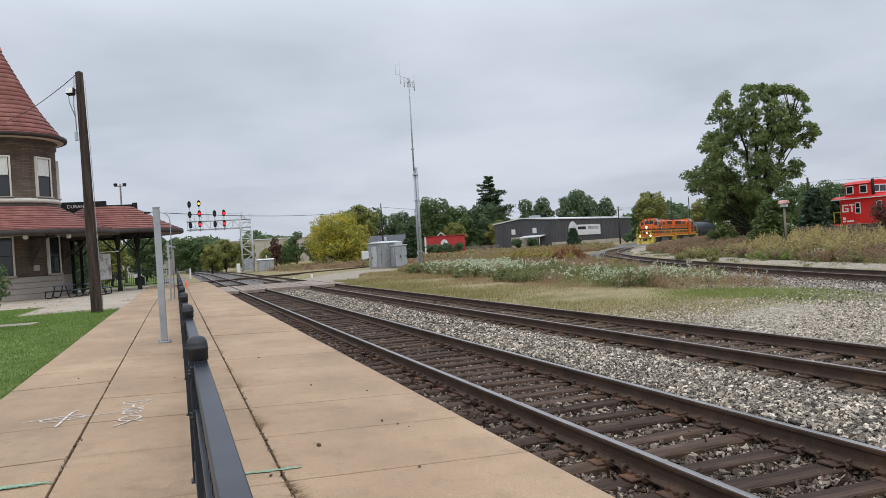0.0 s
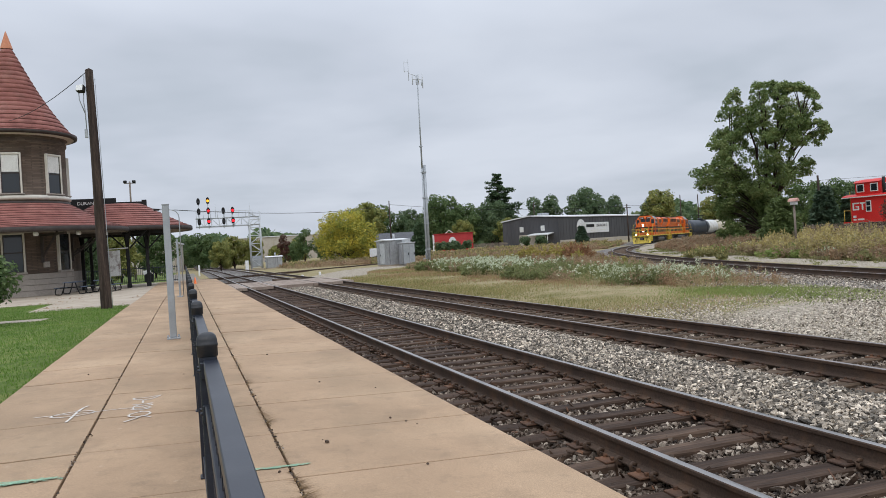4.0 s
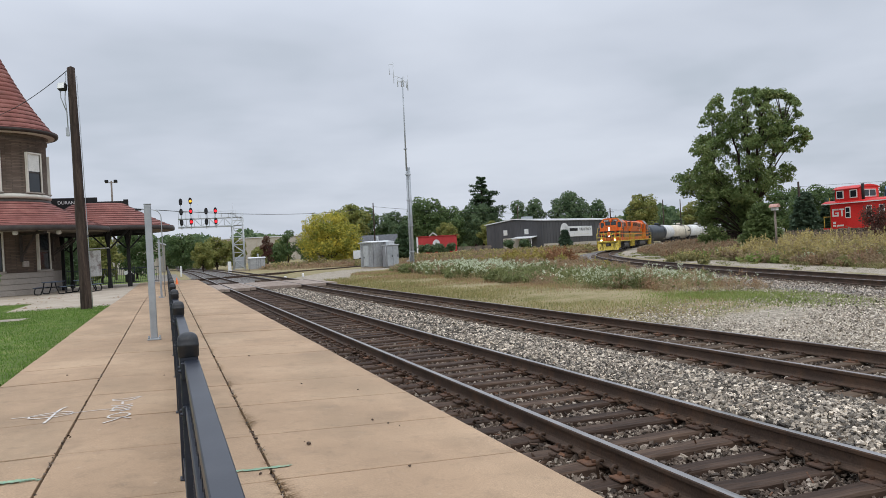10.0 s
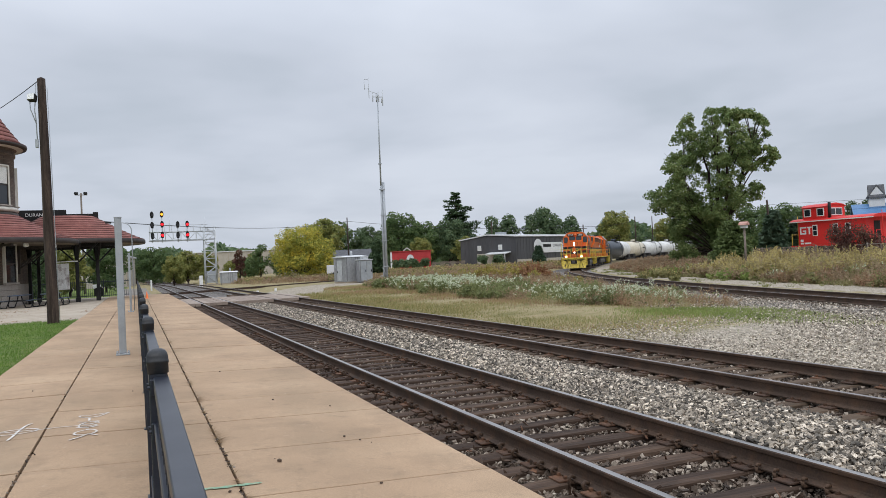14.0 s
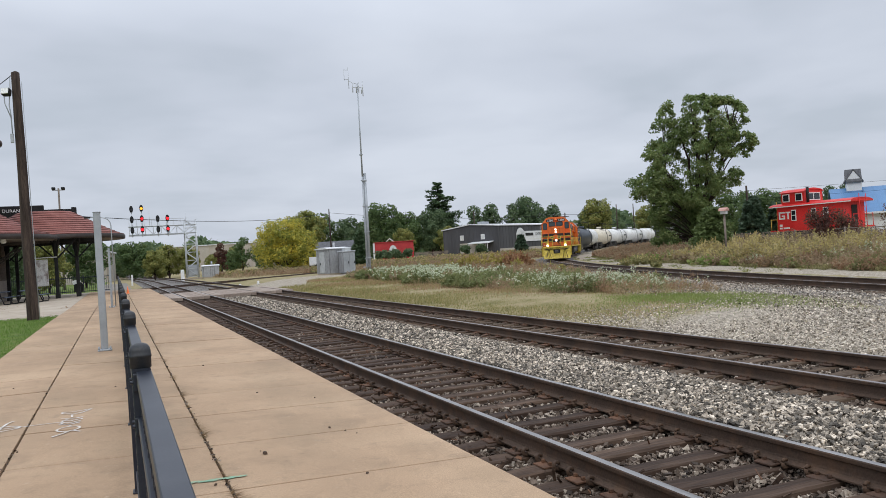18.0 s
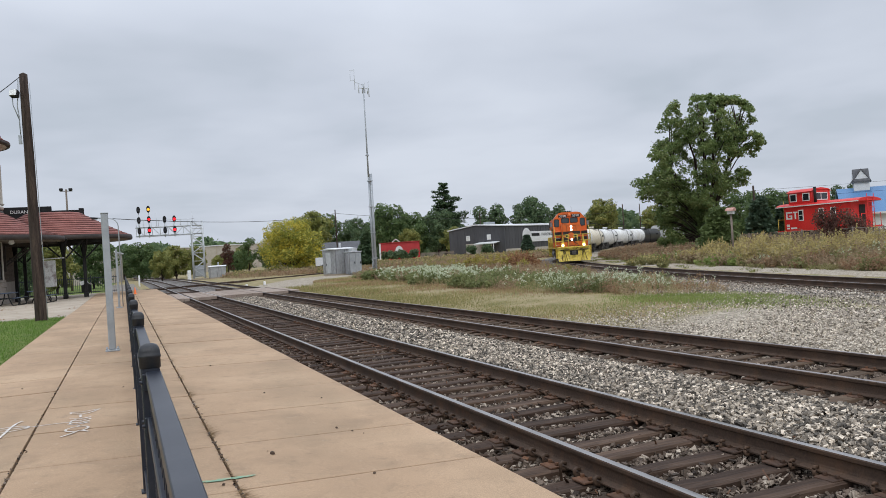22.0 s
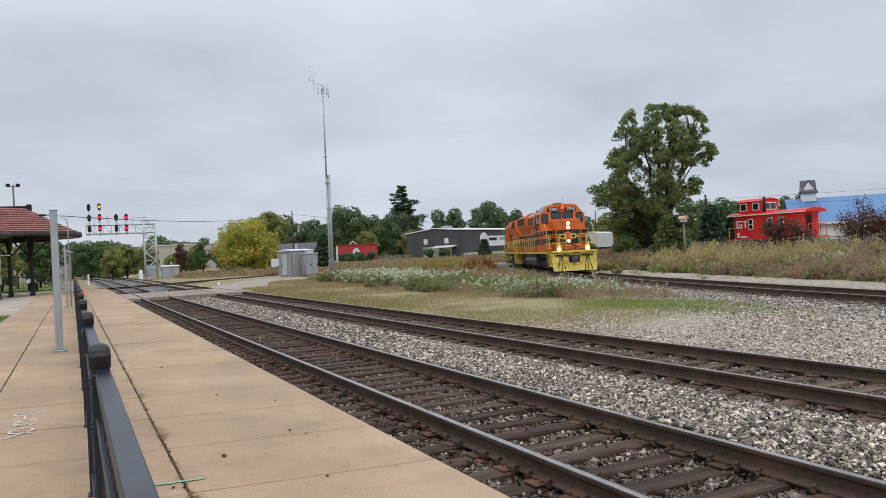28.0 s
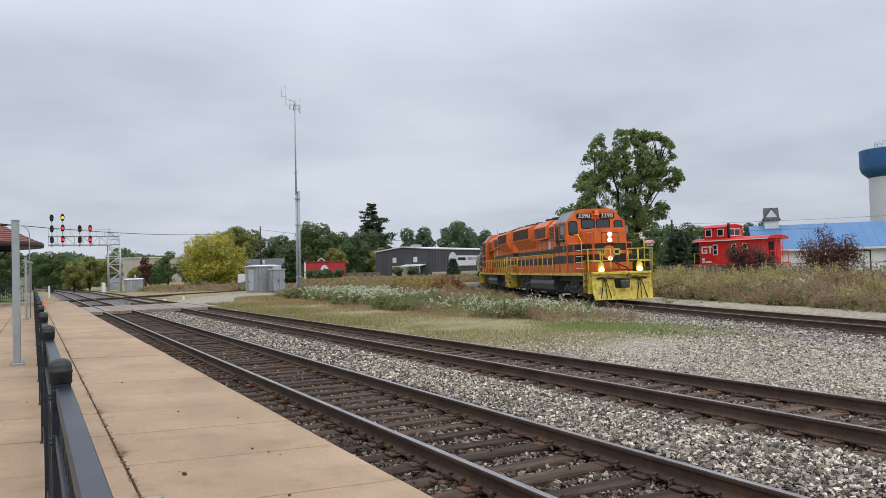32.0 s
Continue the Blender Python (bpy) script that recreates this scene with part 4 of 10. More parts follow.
def platform_fence():
    fx = 0.055
    fe = thing("platform_fence", "black powder-coated steel picket fence with capped posts along the platform", "fence")
    cap, z_top = cap_mesh(), 1.392
    post = to_mesh("post", boxes((-0.032, 0.032, -0.032, 0.032, 0, 1.11), bevel=0.004), BLACK_METAL)
    base = to_mesh("base_plate", boxes((-0.045, 0.045, -0.045, 0.045, 0, 0.012), bevel=0.003), BLACK_METAL)
    brk = bmesh.new()
    box(brk, -0.029, 0.029, 0.03, 0.056, -0.012, 0.05, bevel=0.003)
    for sx in (-1, 1):
        rod(brk, (sx * 0.025, 0.045, 0.02), (sx * 0.04, 0.045, 0.02), 0.008, 0.006, 8)
    bracket = to_mesh("rail_bracket", brk, BLACK_METAL)
    pk = to_mesh("picket", boxes((-0.0095, 0.0095, -0.0095, 0.0095, 0.33, 1.3), bevel=0.002), BLACK_METAL)
    top_rail = bmesh.new()
    prism(top_rail, [(-0.026, 0), (0.026, 0), (0.026, 0.039), (0.023, 0.042), (-0.023, 0.042), (-0.026, 0.039)], 0.035, 2.395)
    top_rail = to_mesh("top_rail", top_rail, BLACK_METAL)
    low_rail = to_mesh("lower_rail", boxes((-0.021, 0.021, 0.035, 2.395, 0, 0.038), bevel=0.004), BLACK_METAL)
    for k in range(-7, 25):
        y = 3.0 + 2.43 * k
        z = float(deck_z(fx, y))
        dz = z - 0.248
        part("post", post, None, fe, at=pose(fx, y, z))
        part("base_plate", base, None, fe, at=pose(fx, y, z))
        part("post_cap", cap, None, fe, at=pose(fx, y, z_top + dz))
        if 0 <= k < 8:
            for zb in (1.276, 1.118):
                for turn in (0, 180):
                    part("rail_bracket", bracket, None, fe, at=pose(fx, y, zb + dz, 0, 0, turn))
        if k == 24:
            break
        part("top_rail", top_rail, None, fe, at=pose(fx + 0.009, y, 1.29 + dz))
        for h in (1.13, 0.36):
            part("lower_rail", low_rail, None, fe, at=pose(fx, y, h + dz))
        if 0 <= k < 7:
            for i in range(1, 21):
                part("picket", pk, None, fe, at=pose(fx, y + i * 2.43 / 21, dz))
        else:
            bm = bmesh.new()
            for i in range(1, 21):
                box(bm, -0.0095, 0.0095, i * 2.43 / 21 - 0.0095, i * 2.43 / 21 + 0.0095, 0.33, 1.3)
            part("picket_row", bm, BLACK_METAL, fe, at=pose(fx, y, dz))


platform_fence()


def steel_post(x, y, z1, r, name="steel_post", label=""):
    z = float(deck_z(x, y))
    t = thing(name, label, "post", at=pose(x, y, z))
    bm = bmesh.new()
    box(bm, -r, r, -r, r, 0.03, z1 - z, bevel=0.012)
    part("shaft", bm, GALV, t)
    part("base_plate", boxes((-0.12, 0.12, -0.12, 0.12, 0, 0.03), bevel=0.006), GALV, t)
    bm = bmesh.new()
    for sx in (-1, 1):
        for sy in (-1, 1):
            rod(bm, (sx * 0.095, sy * 0.095, 0.03), (sx * 0.095, sy * 0.095, 0.07), 0.016, 0.016, 6)
    part("bolts", bm, GALV, t, "anchor bolts with nuts")
    part("post_lid", boxes((-r - 0.006, r + 0.006, -r - 0.006, r + 0.006, z1 - z, z1 - z + 0.015)), GALV, t)
    return t


steel_post(-0.285, 15.5, 2.80, 0.062, label="tall square galvanised steel post bolted to the platform")
steel_post(-0.26, 34.9, 2.68, 0.042, label="square galvanised steel post farther along the platform")


def lamp_pipe():
    t = thing("lamp_pole", "thin grey steel lamp pole with a curved arm", "lamp pole", at=pose(-0.12, 36.4, float(deck_z(-0.1, 36))))
    bm = bmesh.new()
    pts = [(0, 0, 0), (0, 0, 3.5)] + [(-0.35 + 0.35 * math.cos(a), 0, 3.5 + 0.35 * math.sin(a)) for a in (0.4, 0.8, 1.2, 1.57)] + [(-0.8, 0, 3.87)]
    pipe(bm, pts, 0.022, 8)
    part("pipe", bm, GALV, t)
    part("lamp_head", boxes((-1.05, -0.8, -0.07, 0.07, 3.83, 3.91), bevel=0.02), DARK, t, "small dark lamp head")


lamp_pipe()


def utility_pole():
    x, y, z = -2.66, 29.1, 0.24
    t = thing("utility_pole", "dark creosoted wooden utility pole with a floodlight and conduit", "utility pole", at=pose(x, y, z, 0, -0.55, 0))
    bm = bmesh.new()
    prev = None
    for i in range(13):
        h = 8.3 * i / 12
        r = 0.186 - 0.058 * i / 12
        v = [bm.verts.new((r * math.cos(k * math.tau / 14) * (1 + 0.03 * math.sin(k * 2.3 + i)), r * math.sin(k * math.tau / 14) * (1 + 0.03 * math.cos(k * 1.7 + i)), h)) for k in range(14)]
        if prev:
            for k in range(14):
                bm.faces.new((prev[k], prev[(k + 1) % 14], v[(k + 1) % 14], v[k])).smooth = True
        prev = v
    top = bm.verts.new((0, 0, 8.37))
    for k in range(14):
        bm.faces.new((prev[k], prev[(k + 1) % 14], top)).smooth = True
    part("shaft", bm, POLE_WOOD, t)
    bm = bmesh.new()
    pipe(bm, [(-0.17, -0.03, 8.15), (-0.19, -0.05, 7.7), (-0.24, -0.06, 7.2), (-0.21, -0.05, 6.9), (-0.2, -0.04, 6.1)], 0.018, 6)
    pipe(bm, [(-0.2, -0.05, 6.75), (-0.36, -0.08, 7.25), (-0.37, -0.1, 7.6)], 0.016, 6)
    pipe(bm, [(0.17, -0.05, 8.0), (0.19, -0.06, 5.0), (0.2, -0.07, 2.0), (0.21, -0.08, 0.0)], 0.012, 6)
    part("conduit", bm, GALV, t, "grey conduit pipes")
    bm = bmesh.new()
    box(bm, -0.13, 0.13, -0.1, 0.1, -0.12, 0.12, pose(-0.29, -0.12, 7.62, -15, 0, -20), bevel=0.02)
    lamp = part("floodlight", bm, DARK, t, "small dark floodlight")
    bm = bmesh.new()
    box(bm, -0.11, 0.11, -0.12, -0.102, -0.1, 0.1, pose(-0.29, -0.12, 7.62, -15, 0, -20))
    part("glass", bm, WHITE_PAINT, lamp, "pale front glass")
    part("switch_box", boxes((-0.27, -0.17, -0.1, 0.0, 5.95, 6.25), bevel=0.01), GALV, t)
    bm = bmesh.new()
    a, b = Vector((-0.12, -0.03, 8.2)), Vector((-6.4, 21.1, 10.3))
    pts = [a.lerp(b, k / 10) + Vector((0, 0, -0.25 * 4 * (k / 10) * (1 - k / 10))) for k in range(11)]
    pipe(bm, pts, 0.014, 5)
    part("service_cable", bm, DARK, t, "black service cable to the station")


utility_pole()


def traffic_cone():
    t = thing("traffic_cone", "small orange traffic cone on the platform", "traffic cone", at=pose(0.6, 54.7, 0.2) @ Matrix.Scale(0.66, 4))
    mat = surf("cone_orange", [(0.8, 0.16, 0.04), (0.9, 0.22, 0.06)], scale=4, rough=0.6)
    bm = bmesh.new()
    lathe(bm, [(0.15, 0.03), (0.13, 0.04), (0.03, 0.7), (0.0, 0.71)], 16)
    part("cone", bm, mat, t)
    part("foot", boxes((-0.2, 0.2, -0.2, 0.2, 0, 0.035), bevel=0.01), mat, t)


traffic_cone()


def spray_marks():
    """Survey paint sprayed on the slabs."""
    white = surf("white_survey_paint", [(0.58, 0.53, 0.48), (0.7, 0.66, 0.61)], scale=20, fine=150, fine_amount=0.25, rough=0.9, bump=0.0, dirt=(0.4, 0.29, 0.19), dirt_scale=22, dirt_amount=1.0)
    green = surf("green_survey_paint", [(0.18, 0.38, 0.26), (0.3, 0.42, 0.28)], scale=9, fine=60, fine_amount=0.3, rough=0.9, bump=0.0, dirt=(0.385, 0.27, 0.17), dirt_scale=45, dirt_amount=1.0)

    def stroke(bm, pts, w):
        for (ax, ay), (bx, by) in zip(pts, pts[1:]):
            d = Vector((bx - ax, by - ay))
            n = Vector((-d.y, d.x)).normalized() * w / 2
            q = [(ax + n.x, ay + n.y), (bx + n.x, by + n.y), (bx - n.x, by - n.y), (ax - n.x, ay - n.y)]
            bm.faces.new([bm.verts.new((x, y, float(deck_z(x, y)) + 0.005)) for x, y in q])

    def arc(cx, cy, rx, ry, a0, a1, n=13, lean=0.0):
        return [(cx + rx * math.cos(q) + lean * math.sin(q), cy + ry * math.sin(q)) for q in np.linspace(radians(a0), radians(a1), n)]

    bm = bmesh.new()
    stroke(bm, arc(-1.12, 8.27, 0.19, 0.12, 0, 380, 24, 0.03), 0.022)
    stroke(bm, [(-1.47, 8.31), (-1.25, 8.3), (-0.93, 8.28), (-0.75, 8.32), (-0.58, 8.33)], 0.018)
    stroke(bm, [(-1.13, 7.87), (-1.11, 8.1), (-1.09, 8.4), (-1.06, 8.58), (-1.02, 8.66)], 0.026)
    ob = new("paint_mark", to_mesh("paint_mark", bm, white))
    tagged(ob, "white sprayed survey circle with a line on the concrete", "paint mark")
    bm = bmesh.new()
    # a scrawl that cannot be read: loops and zigzags, one above another
    stroke(bm, [(-0.62, 7.62), (-0.53, 7.74), (-0.47, 7.86), (-0.41, 7.78), (-0.39, 7.76)], 0.022)
    stroke(bm, arc(-0.5, 7.94, 0.095, 0.12, 0, 360, 15, 0.02), 0.022)
    stroke(bm, [(-0.5, 8.04), (-0.49, 8.12)], 0.02)
    for k, (y, w) in enumerate(((8.2, 0.1), (8.28, 0.09), (8.38, 0.08), (8.5, 0.1))):
        stroke(bm, [(-0.5 - w, y + 0.03), (-0.5, y - 0.03), (-0.5 + w, y + 0.04)], 0.02)
    stroke(bm, arc(-0.49, 8.34, 0.09, 0.16, 20, 330, 12, 0.02), 0.018)
    stroke(bm, [(-0.5, 8.56), (-0.505, 8.72)], 0.022)
    stroke(bm, [(-0.61, 8.9), (-0.5, 8.88), (-0.33, 8.98), (-0.42, 8.79), (-0.5, 8.75), (-0.6, 8.82), (-0.61, 8.9)], 0.02)
    ob = new("paint_mark", to_mesh("paint_mark", bm, white))
    tagged(ob, "white sprayed scrawl of survey marks on the concrete", "paint mark")
    rr = random.Random(3)
    for x0, x1, y0, dy, specks in ((-1.5, -0.88, 5.86, 0.05, 150), (0.33, 0.72, 5.47, 0.022, 55)):
        # overspray: a dense core and ragged specks round it
        bm = bmesh.new()
        for k in range(specks):
            f = rr.random()
            x = x0 + (x1 - x0) * (1 - 0.75 * rr.random() ** 1.3 if x0 < 0 else f)
            w = dy * (0.4 + 0.6 * math.sin(math.pi * min(1, max(0.05, (x - x0) / (x1 - x0)))))
            y = y0 + rr.gauss(0, 0.55) * w - 0.08 * (x - x0) * (x0 < 0)
            r = rr.uniform(0.012, 0.03) if abs(y - y0) < w else rr.uniform(0.003, 0.008)
            ring = [(x + 1.7 * r * rr.uniform(0.6, 1.1) * math.cos(q), y + 0.7 * r * rr.uniform(0.6, 1.1) * math.sin(q)) for q in np.linspace(0, math.tau, 8)[:-1]]
            bm.faces.new([bm.verts.new((px, py, float(deck_z(px, py)) + 0.004 + 0.00001 * k)) for px, py in ring])
        ob = new("paint_mark", to_mesh("paint_mark", bm, green))
        tagged(ob, "faded green sprayed paint mark on the concrete", "paint mark")


spray_marks()


def platform_litter():
    rr = random.Random(21)
    soil = surf("dark_crumb", [(0.05, 0.035, 0.025), (0.1, 0.07, 0.05)], scale=20, rough=0.9)
    me = None
    for x, y, r in ((0.968, 6.03, 0.022), (1.65, 6.69, 0.014), (1.74, 6.5, 0.011), (1.8, 6.36, 0.007), (1.5, 5.1, 0.012), (0.52, 5.33, 0.013), (0.95, 6.14, 0.006), (1.4, 9.0, 0.012), (0.3, 9.6, 0.012), (-0.1, 10.5, 0.012), (1.9, 8.3, 0.01), (1.1, 12.0, 0.014), (-1.3, 11.2, 0.012)):
        bm = bmesh.new()
        bmesh.ops.create_icosphere(bm, subdivisions=1, radius=r)
        for v in bm.verts:
            v.co *= rr.uniform(0.75, 1.2)
            v.co.z *= 0.7
        ob = new("dirt_clod", to_mesh("dirt_clod", bm, soil))
        ob.location = (x, y, float(deck_z(x, y)) + r * 0.5)
        tagged(ob, "small dark clod of dirt on the concrete", "dirt clod", group="clods on the platform")
    # dry weeds that grow in the long joint
    vs, fs = [], []
    for k in range(1500):
        y = 3.2 + 22 * rr.random() ** 1.8
        x = 0.602 + rr.gauss(0, 0.008)
        clump = math.sin(y * 2.9) + math.sin(y * 5.3 + 1)
        if clump < 0.4 and rr.random() < 0.86:
            continue
        a, ln = rr.uniform(-0.9, 0.9) + (math.pi if rr.random() < 0.3 else 0), rr.uniform(0.02, 0.09) * (1.9 if clump > 1.3 else 1)
        z = float(deck_z(x, y))
        w = 0.006
        tip = (x + ln * math.cos(a), y + ln * math.sin(a) * 0.6, z + rr.uniform(0.004, 0.03))
        n = len(vs)
        vs += [(x - w * math.sin(a), y + w * math.cos(a), z + 0.001), (x + w * math.sin(a), y - w * math.cos(a), z + 0.001), tip]
        fs.append((n, n + 1, n + 2))
    ob = new("joint_weeds", mesh_from("joint_weeds", vs, fs, leafy("joint_weed_leaf", [(0.16, 0.1, 0.045), (0.27, 0.17, 0.08), (0.13, 0.12, 0.04)])))
    tagged(ob, "dry weeds growing in the long platform joint", "weeds", kind="stuff")


platform_litter()


# ---- the station ----
TX, TY, TR = -9.8, 54.5, 2.95


def courses(parent, prof, seg, cx, cy, material, name="tile_course", a0=0.0, a1=math.tau):
    """Tile courses on a roof of revolution: each ring overlaps the one below."""
    for (r0, z0), (r1, z1) in zip(prof, prof[1:]):
        d = Vector((r1 - r0, z1 - z0)).normalized()
        nx, nz = d.y, -d.x
        if nz < 0:
            nx, nz = -nx, -nz
        t = 0.05
        bm = bmesh.new()
        lathe(bm, [(r0, z0 - 0.01), (r0 + nx * t, z0 + nz * t), (r1 + nx * 0.008, z1 + nz * 0.008)], seg, a0, a1, cx, cy, smooth=False)
        for f in bm.faces:
            f.smooth = True
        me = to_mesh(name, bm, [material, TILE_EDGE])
        # the steep butt face of each course takes the darker clay colour
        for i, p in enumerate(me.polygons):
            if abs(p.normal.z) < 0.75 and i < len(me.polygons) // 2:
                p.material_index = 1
        part(name, me, None, parent)


def tower_window(parent, az, width, z0, z1, sill, blind=0.45, r=TR):
    """A sash window on the round wall, az degrees from the side that faces the camera."""
    a = radians(az)
    m = Matrix.Translation((TX + r * math.sin(a), TY - r * math.cos(a), 0)) @ Matrix.Rotation(a, 4, "Z")
    w = part("window", boxes((-width / 2, width / 2, -0.02, 0.1, z0, z1)), GLASS, parent, "tall sash window with a pale blind", at=m)
    bm = bmesh.new()
    t = 0.1
    for d in ((-width / 2 - t, -width / 2, -0.1, 0.1, z0, z1 + t), (width / 2, width / 2 + t, -0.1, 0.1, z0, z1 + t), (-width / 2, width / 2, -0.1, 0.1, z1, z1 + t)):
        box(bm, *d, bevel=0.012)
    part("frame", bm, TRIM, w, "cream frame")
    zm = z0 + (z1 - z0) * 0.52
    bm = bmesh.new()
    for d in ((-width / 2, width / 2, -0.05, -0.005, zm - 0.03, zm + 0.03), (-width / 2, -width / 2 + 0.05, -0.05, -0.005, z0, z1), (width / 2 - 0.05, width / 2, -0.05, -0.005, z0, z1), (-width / 2, width / 2, -0.05, -0.005, z0, z0 + 0.06)):
        box(bm, *d)
    part("sash", bm, EAVE, w, "dark sash bars")
    if blind > 0:
        part("blind", boxes((-width / 2 + 0.05, width / 2 - 0.05, -0.035, -0.022, z1 - (z1 - z0) * blind, z1)), BLIND, w, "pale roller blind")
    part("sill", boxes((-width / 2 - 0.18, width / 2 + 0.18, -0.16, 0.05, z0 - sill, z0), bevel=0.015), LIMESTONE, w)


def brick_material():
    m = bpy.data.materials.new("brown_brickwork")
    m.use_nodes = True
    nt = m.node_tree
    N, link = nt.nodes.new, nt.links.new
    b = nt.nodes["Principled BSDF"]
    co = N("ShaderNodeTexCoord").outputs["Object"]
    sep = N("ShaderNodeSeparateXYZ")
    link(co, sep.inputs[0])
    sub = N("ShaderNodeMath")
    sub.operation = "SUBTRACT"
    link(sep.outputs[0], sub.inputs[0])
    link(sep.outputs[1], sub.inputs[1])
    cx = N("ShaderNodeCombineXYZ")
    link(sub.outputs[0], cx.inputs[0])
    link(sep.outputs[2], cx.inputs[1])
    br = N("ShaderNodeTexBrick")
    br.inputs["Scale"].default_value = 1.0
    br.inputs["Brick Width"].default_value, br.inputs["Row Height"].default_value, br.inputs["Mortar Size"].default_value = 0.3, 0.085, 0.009
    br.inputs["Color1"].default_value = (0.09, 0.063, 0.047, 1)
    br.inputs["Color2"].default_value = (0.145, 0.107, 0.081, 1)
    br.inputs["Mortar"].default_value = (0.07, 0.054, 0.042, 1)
    link(cx.outputs[0], br.inputs["Vector"])
    n = N("ShaderNodeTexNoise")
    n.inputs["Scale"].default_value, n.inputs["Detail"].default_value = 1.1, 6.0
    link(co, n.inputs["Vector"])
    mr = N("ShaderNodeMapRange")
    mr.inputs["From Min"].default_value, mr.inputs["From Max"].default_value, mr.inputs["To Min"].default_value, mr.inputs["To Max"].default_value = 0.3, 0.7, 0.75, 1.25
    link(n.outputs[0], mr.inputs["Value"])
    sc = N("ShaderNodeVectorMath")
    sc.operation = "SCALE"
    link(br.outputs["Color"], sc.inputs[0])
    link(mr.outputs[0], sc.inputs["Scale"])
    link(sc.outputs[0], b.inputs["Base Color"])
    b.inputs["Roughness"].default_value = 0.92
    bp = N("ShaderNodeBump")
    bp.inputs["Strength"].default_value, bp.inputs["Distance"].default_value = 0.5, 0.012
    bp.invert = True
    link(br.outputs["Fac"], bp.inputs["Height"])
    link(bp.outputs[0], b.inputs["Normal"])
    return m


BRICKWORK = brick_material()


def station():
    st = thing("railway_station", "brown brick station with a round turret and red tile roofs", "railway station")
    # round turret walls
    bm = bmesh.new()
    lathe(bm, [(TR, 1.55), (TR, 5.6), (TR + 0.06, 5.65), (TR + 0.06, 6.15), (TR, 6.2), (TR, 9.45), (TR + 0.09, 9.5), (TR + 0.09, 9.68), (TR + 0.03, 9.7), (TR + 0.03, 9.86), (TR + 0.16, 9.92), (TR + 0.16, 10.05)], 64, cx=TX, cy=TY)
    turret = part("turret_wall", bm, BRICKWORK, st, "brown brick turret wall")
    bm = bmesh.new()
    lathe(bm, [(TR + 0.05, 6.02), (TR + 0.17, 6.06), (TR + 0.2, 6.2), (TR + 0.1, 6.3), (TR + 0.01, 6.32)], 64, cx=TX, cy=TY)
    part("sill_band", bm, TRIM, st, "pale stone band under the upper windows")
    for az in (-94, -44, 6, 56, 106):
        tower_window(turret, az, 1.0, 6.42, 8.75, 0.08)
    for az in (-50, 4, 66):
        tower_window(turret, az, 1.05, 1.68, 3.95, 0.12, 0.0)
    # dressed stone base, block by block
    rr = random.Random(3)
    for row in range(4):
        n = 22
        for k in range(n):
            a0 = (k + 0.5 * (row % 2)) * math.tau / n
            mid = a0 + math.pi / n
            if math.sin(mid) > 0.45:
                continue
            bm = bmesh.new()
            z0, z1 = 0.2 + row * 0.34, 0.2 + (row + 1) * 0.34 - 0.004
            d = rr.uniform(0.075, 0.09)
            lathe(bm, [(TR, z0), (TR + d, z0 + 0.01), (TR + d, z1 - 0.01), (TR, z1)], 3, a0 + 0.0008, a0 + math.tau / n - 0.0008, TX, TY, smooth=False)
            part("stone_block", bm, LIMESTONE, st)
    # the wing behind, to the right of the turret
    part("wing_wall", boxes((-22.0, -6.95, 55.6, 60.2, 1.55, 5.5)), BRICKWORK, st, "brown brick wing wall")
    part("wing_base", boxes((-22.0, -6.87, 55.52, 60.28, 0.1, 1.56)), LIMESTONE, st, "rough limestone base")
    # cone of clay tiles
    n = 19
    prof = []
    for k in range(n + 1):
        f = k / n
        prof.append((3.42 * (1 - f) ** 1.08 * (1 - 0.09 * math.sin(f * math.pi)) + 0.16 * f, 10.28 + 5.75 * f))
    prof = [(3.68, 10.16)] + prof
    bm = bmesh.new()
    lathe(bm, [(r - 0.02, z - 0.02) for r, z in prof], 56, cx=TX, cy=TY)
    roof = part("turret_roof", bm, TILE_EDGE, st, "conical red clay tile roof")
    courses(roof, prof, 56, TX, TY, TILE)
    bm = bmesh.new()
    lathe(bm, [(0.36, 15.75), (0.34, 15.85), (0.2, 16.3), (0.03, 16.85), (0.0, 16.9)], 20, cx=TX, cy=TY)
    part("finial", bm, FINIAL, st, "orange terracotta finial")
    bm = bmesh.new()
    lathe(bm, [(3.12, 9.92), (3.5, 9.98), (3.56, 10.05)], 64, cx=TX, cy=TY)
    part("soffit", bm, TRIM, st, "cream soffit under the turret eave")
    bm = bmesh.new()
    lathe(bm, [(3.5, 9.97), (3.68, 10.0), (3.72, 10.12), (3.66, 10.2), (3.4, 10.24)], 64, cx=TX, cy=TY)
    part("gutter", bm, EAVE, st, "dark gutter")
    # skirt roof round the turret
    prof = []
    n = 11
    for k in range(n + 1):
        f = k / n
        prof.append((6.4 - 3.35 * f, 4.22 + 1.62 * f ** 1.25))
    bm = bmesh.new()
    lathe(bm, [(r - 0.01, z - 0.03) for r, z in prof], 56, cx=TX, cy=TY)
    skirt = part("skirt_roof", bm, TILE_EDGE, st, "flared red clay tile roof round the turret")
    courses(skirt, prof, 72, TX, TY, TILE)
    bm = bmesh.new()
    lathe(bm, [(3.0, 5.9), (3.1, 5.95), (3.12, 5.78), (3.0, 5.75)], 56, cx=TX, cy=TY)
    part("flashing", bm, EAVE, st)
    bm = bmesh.new()
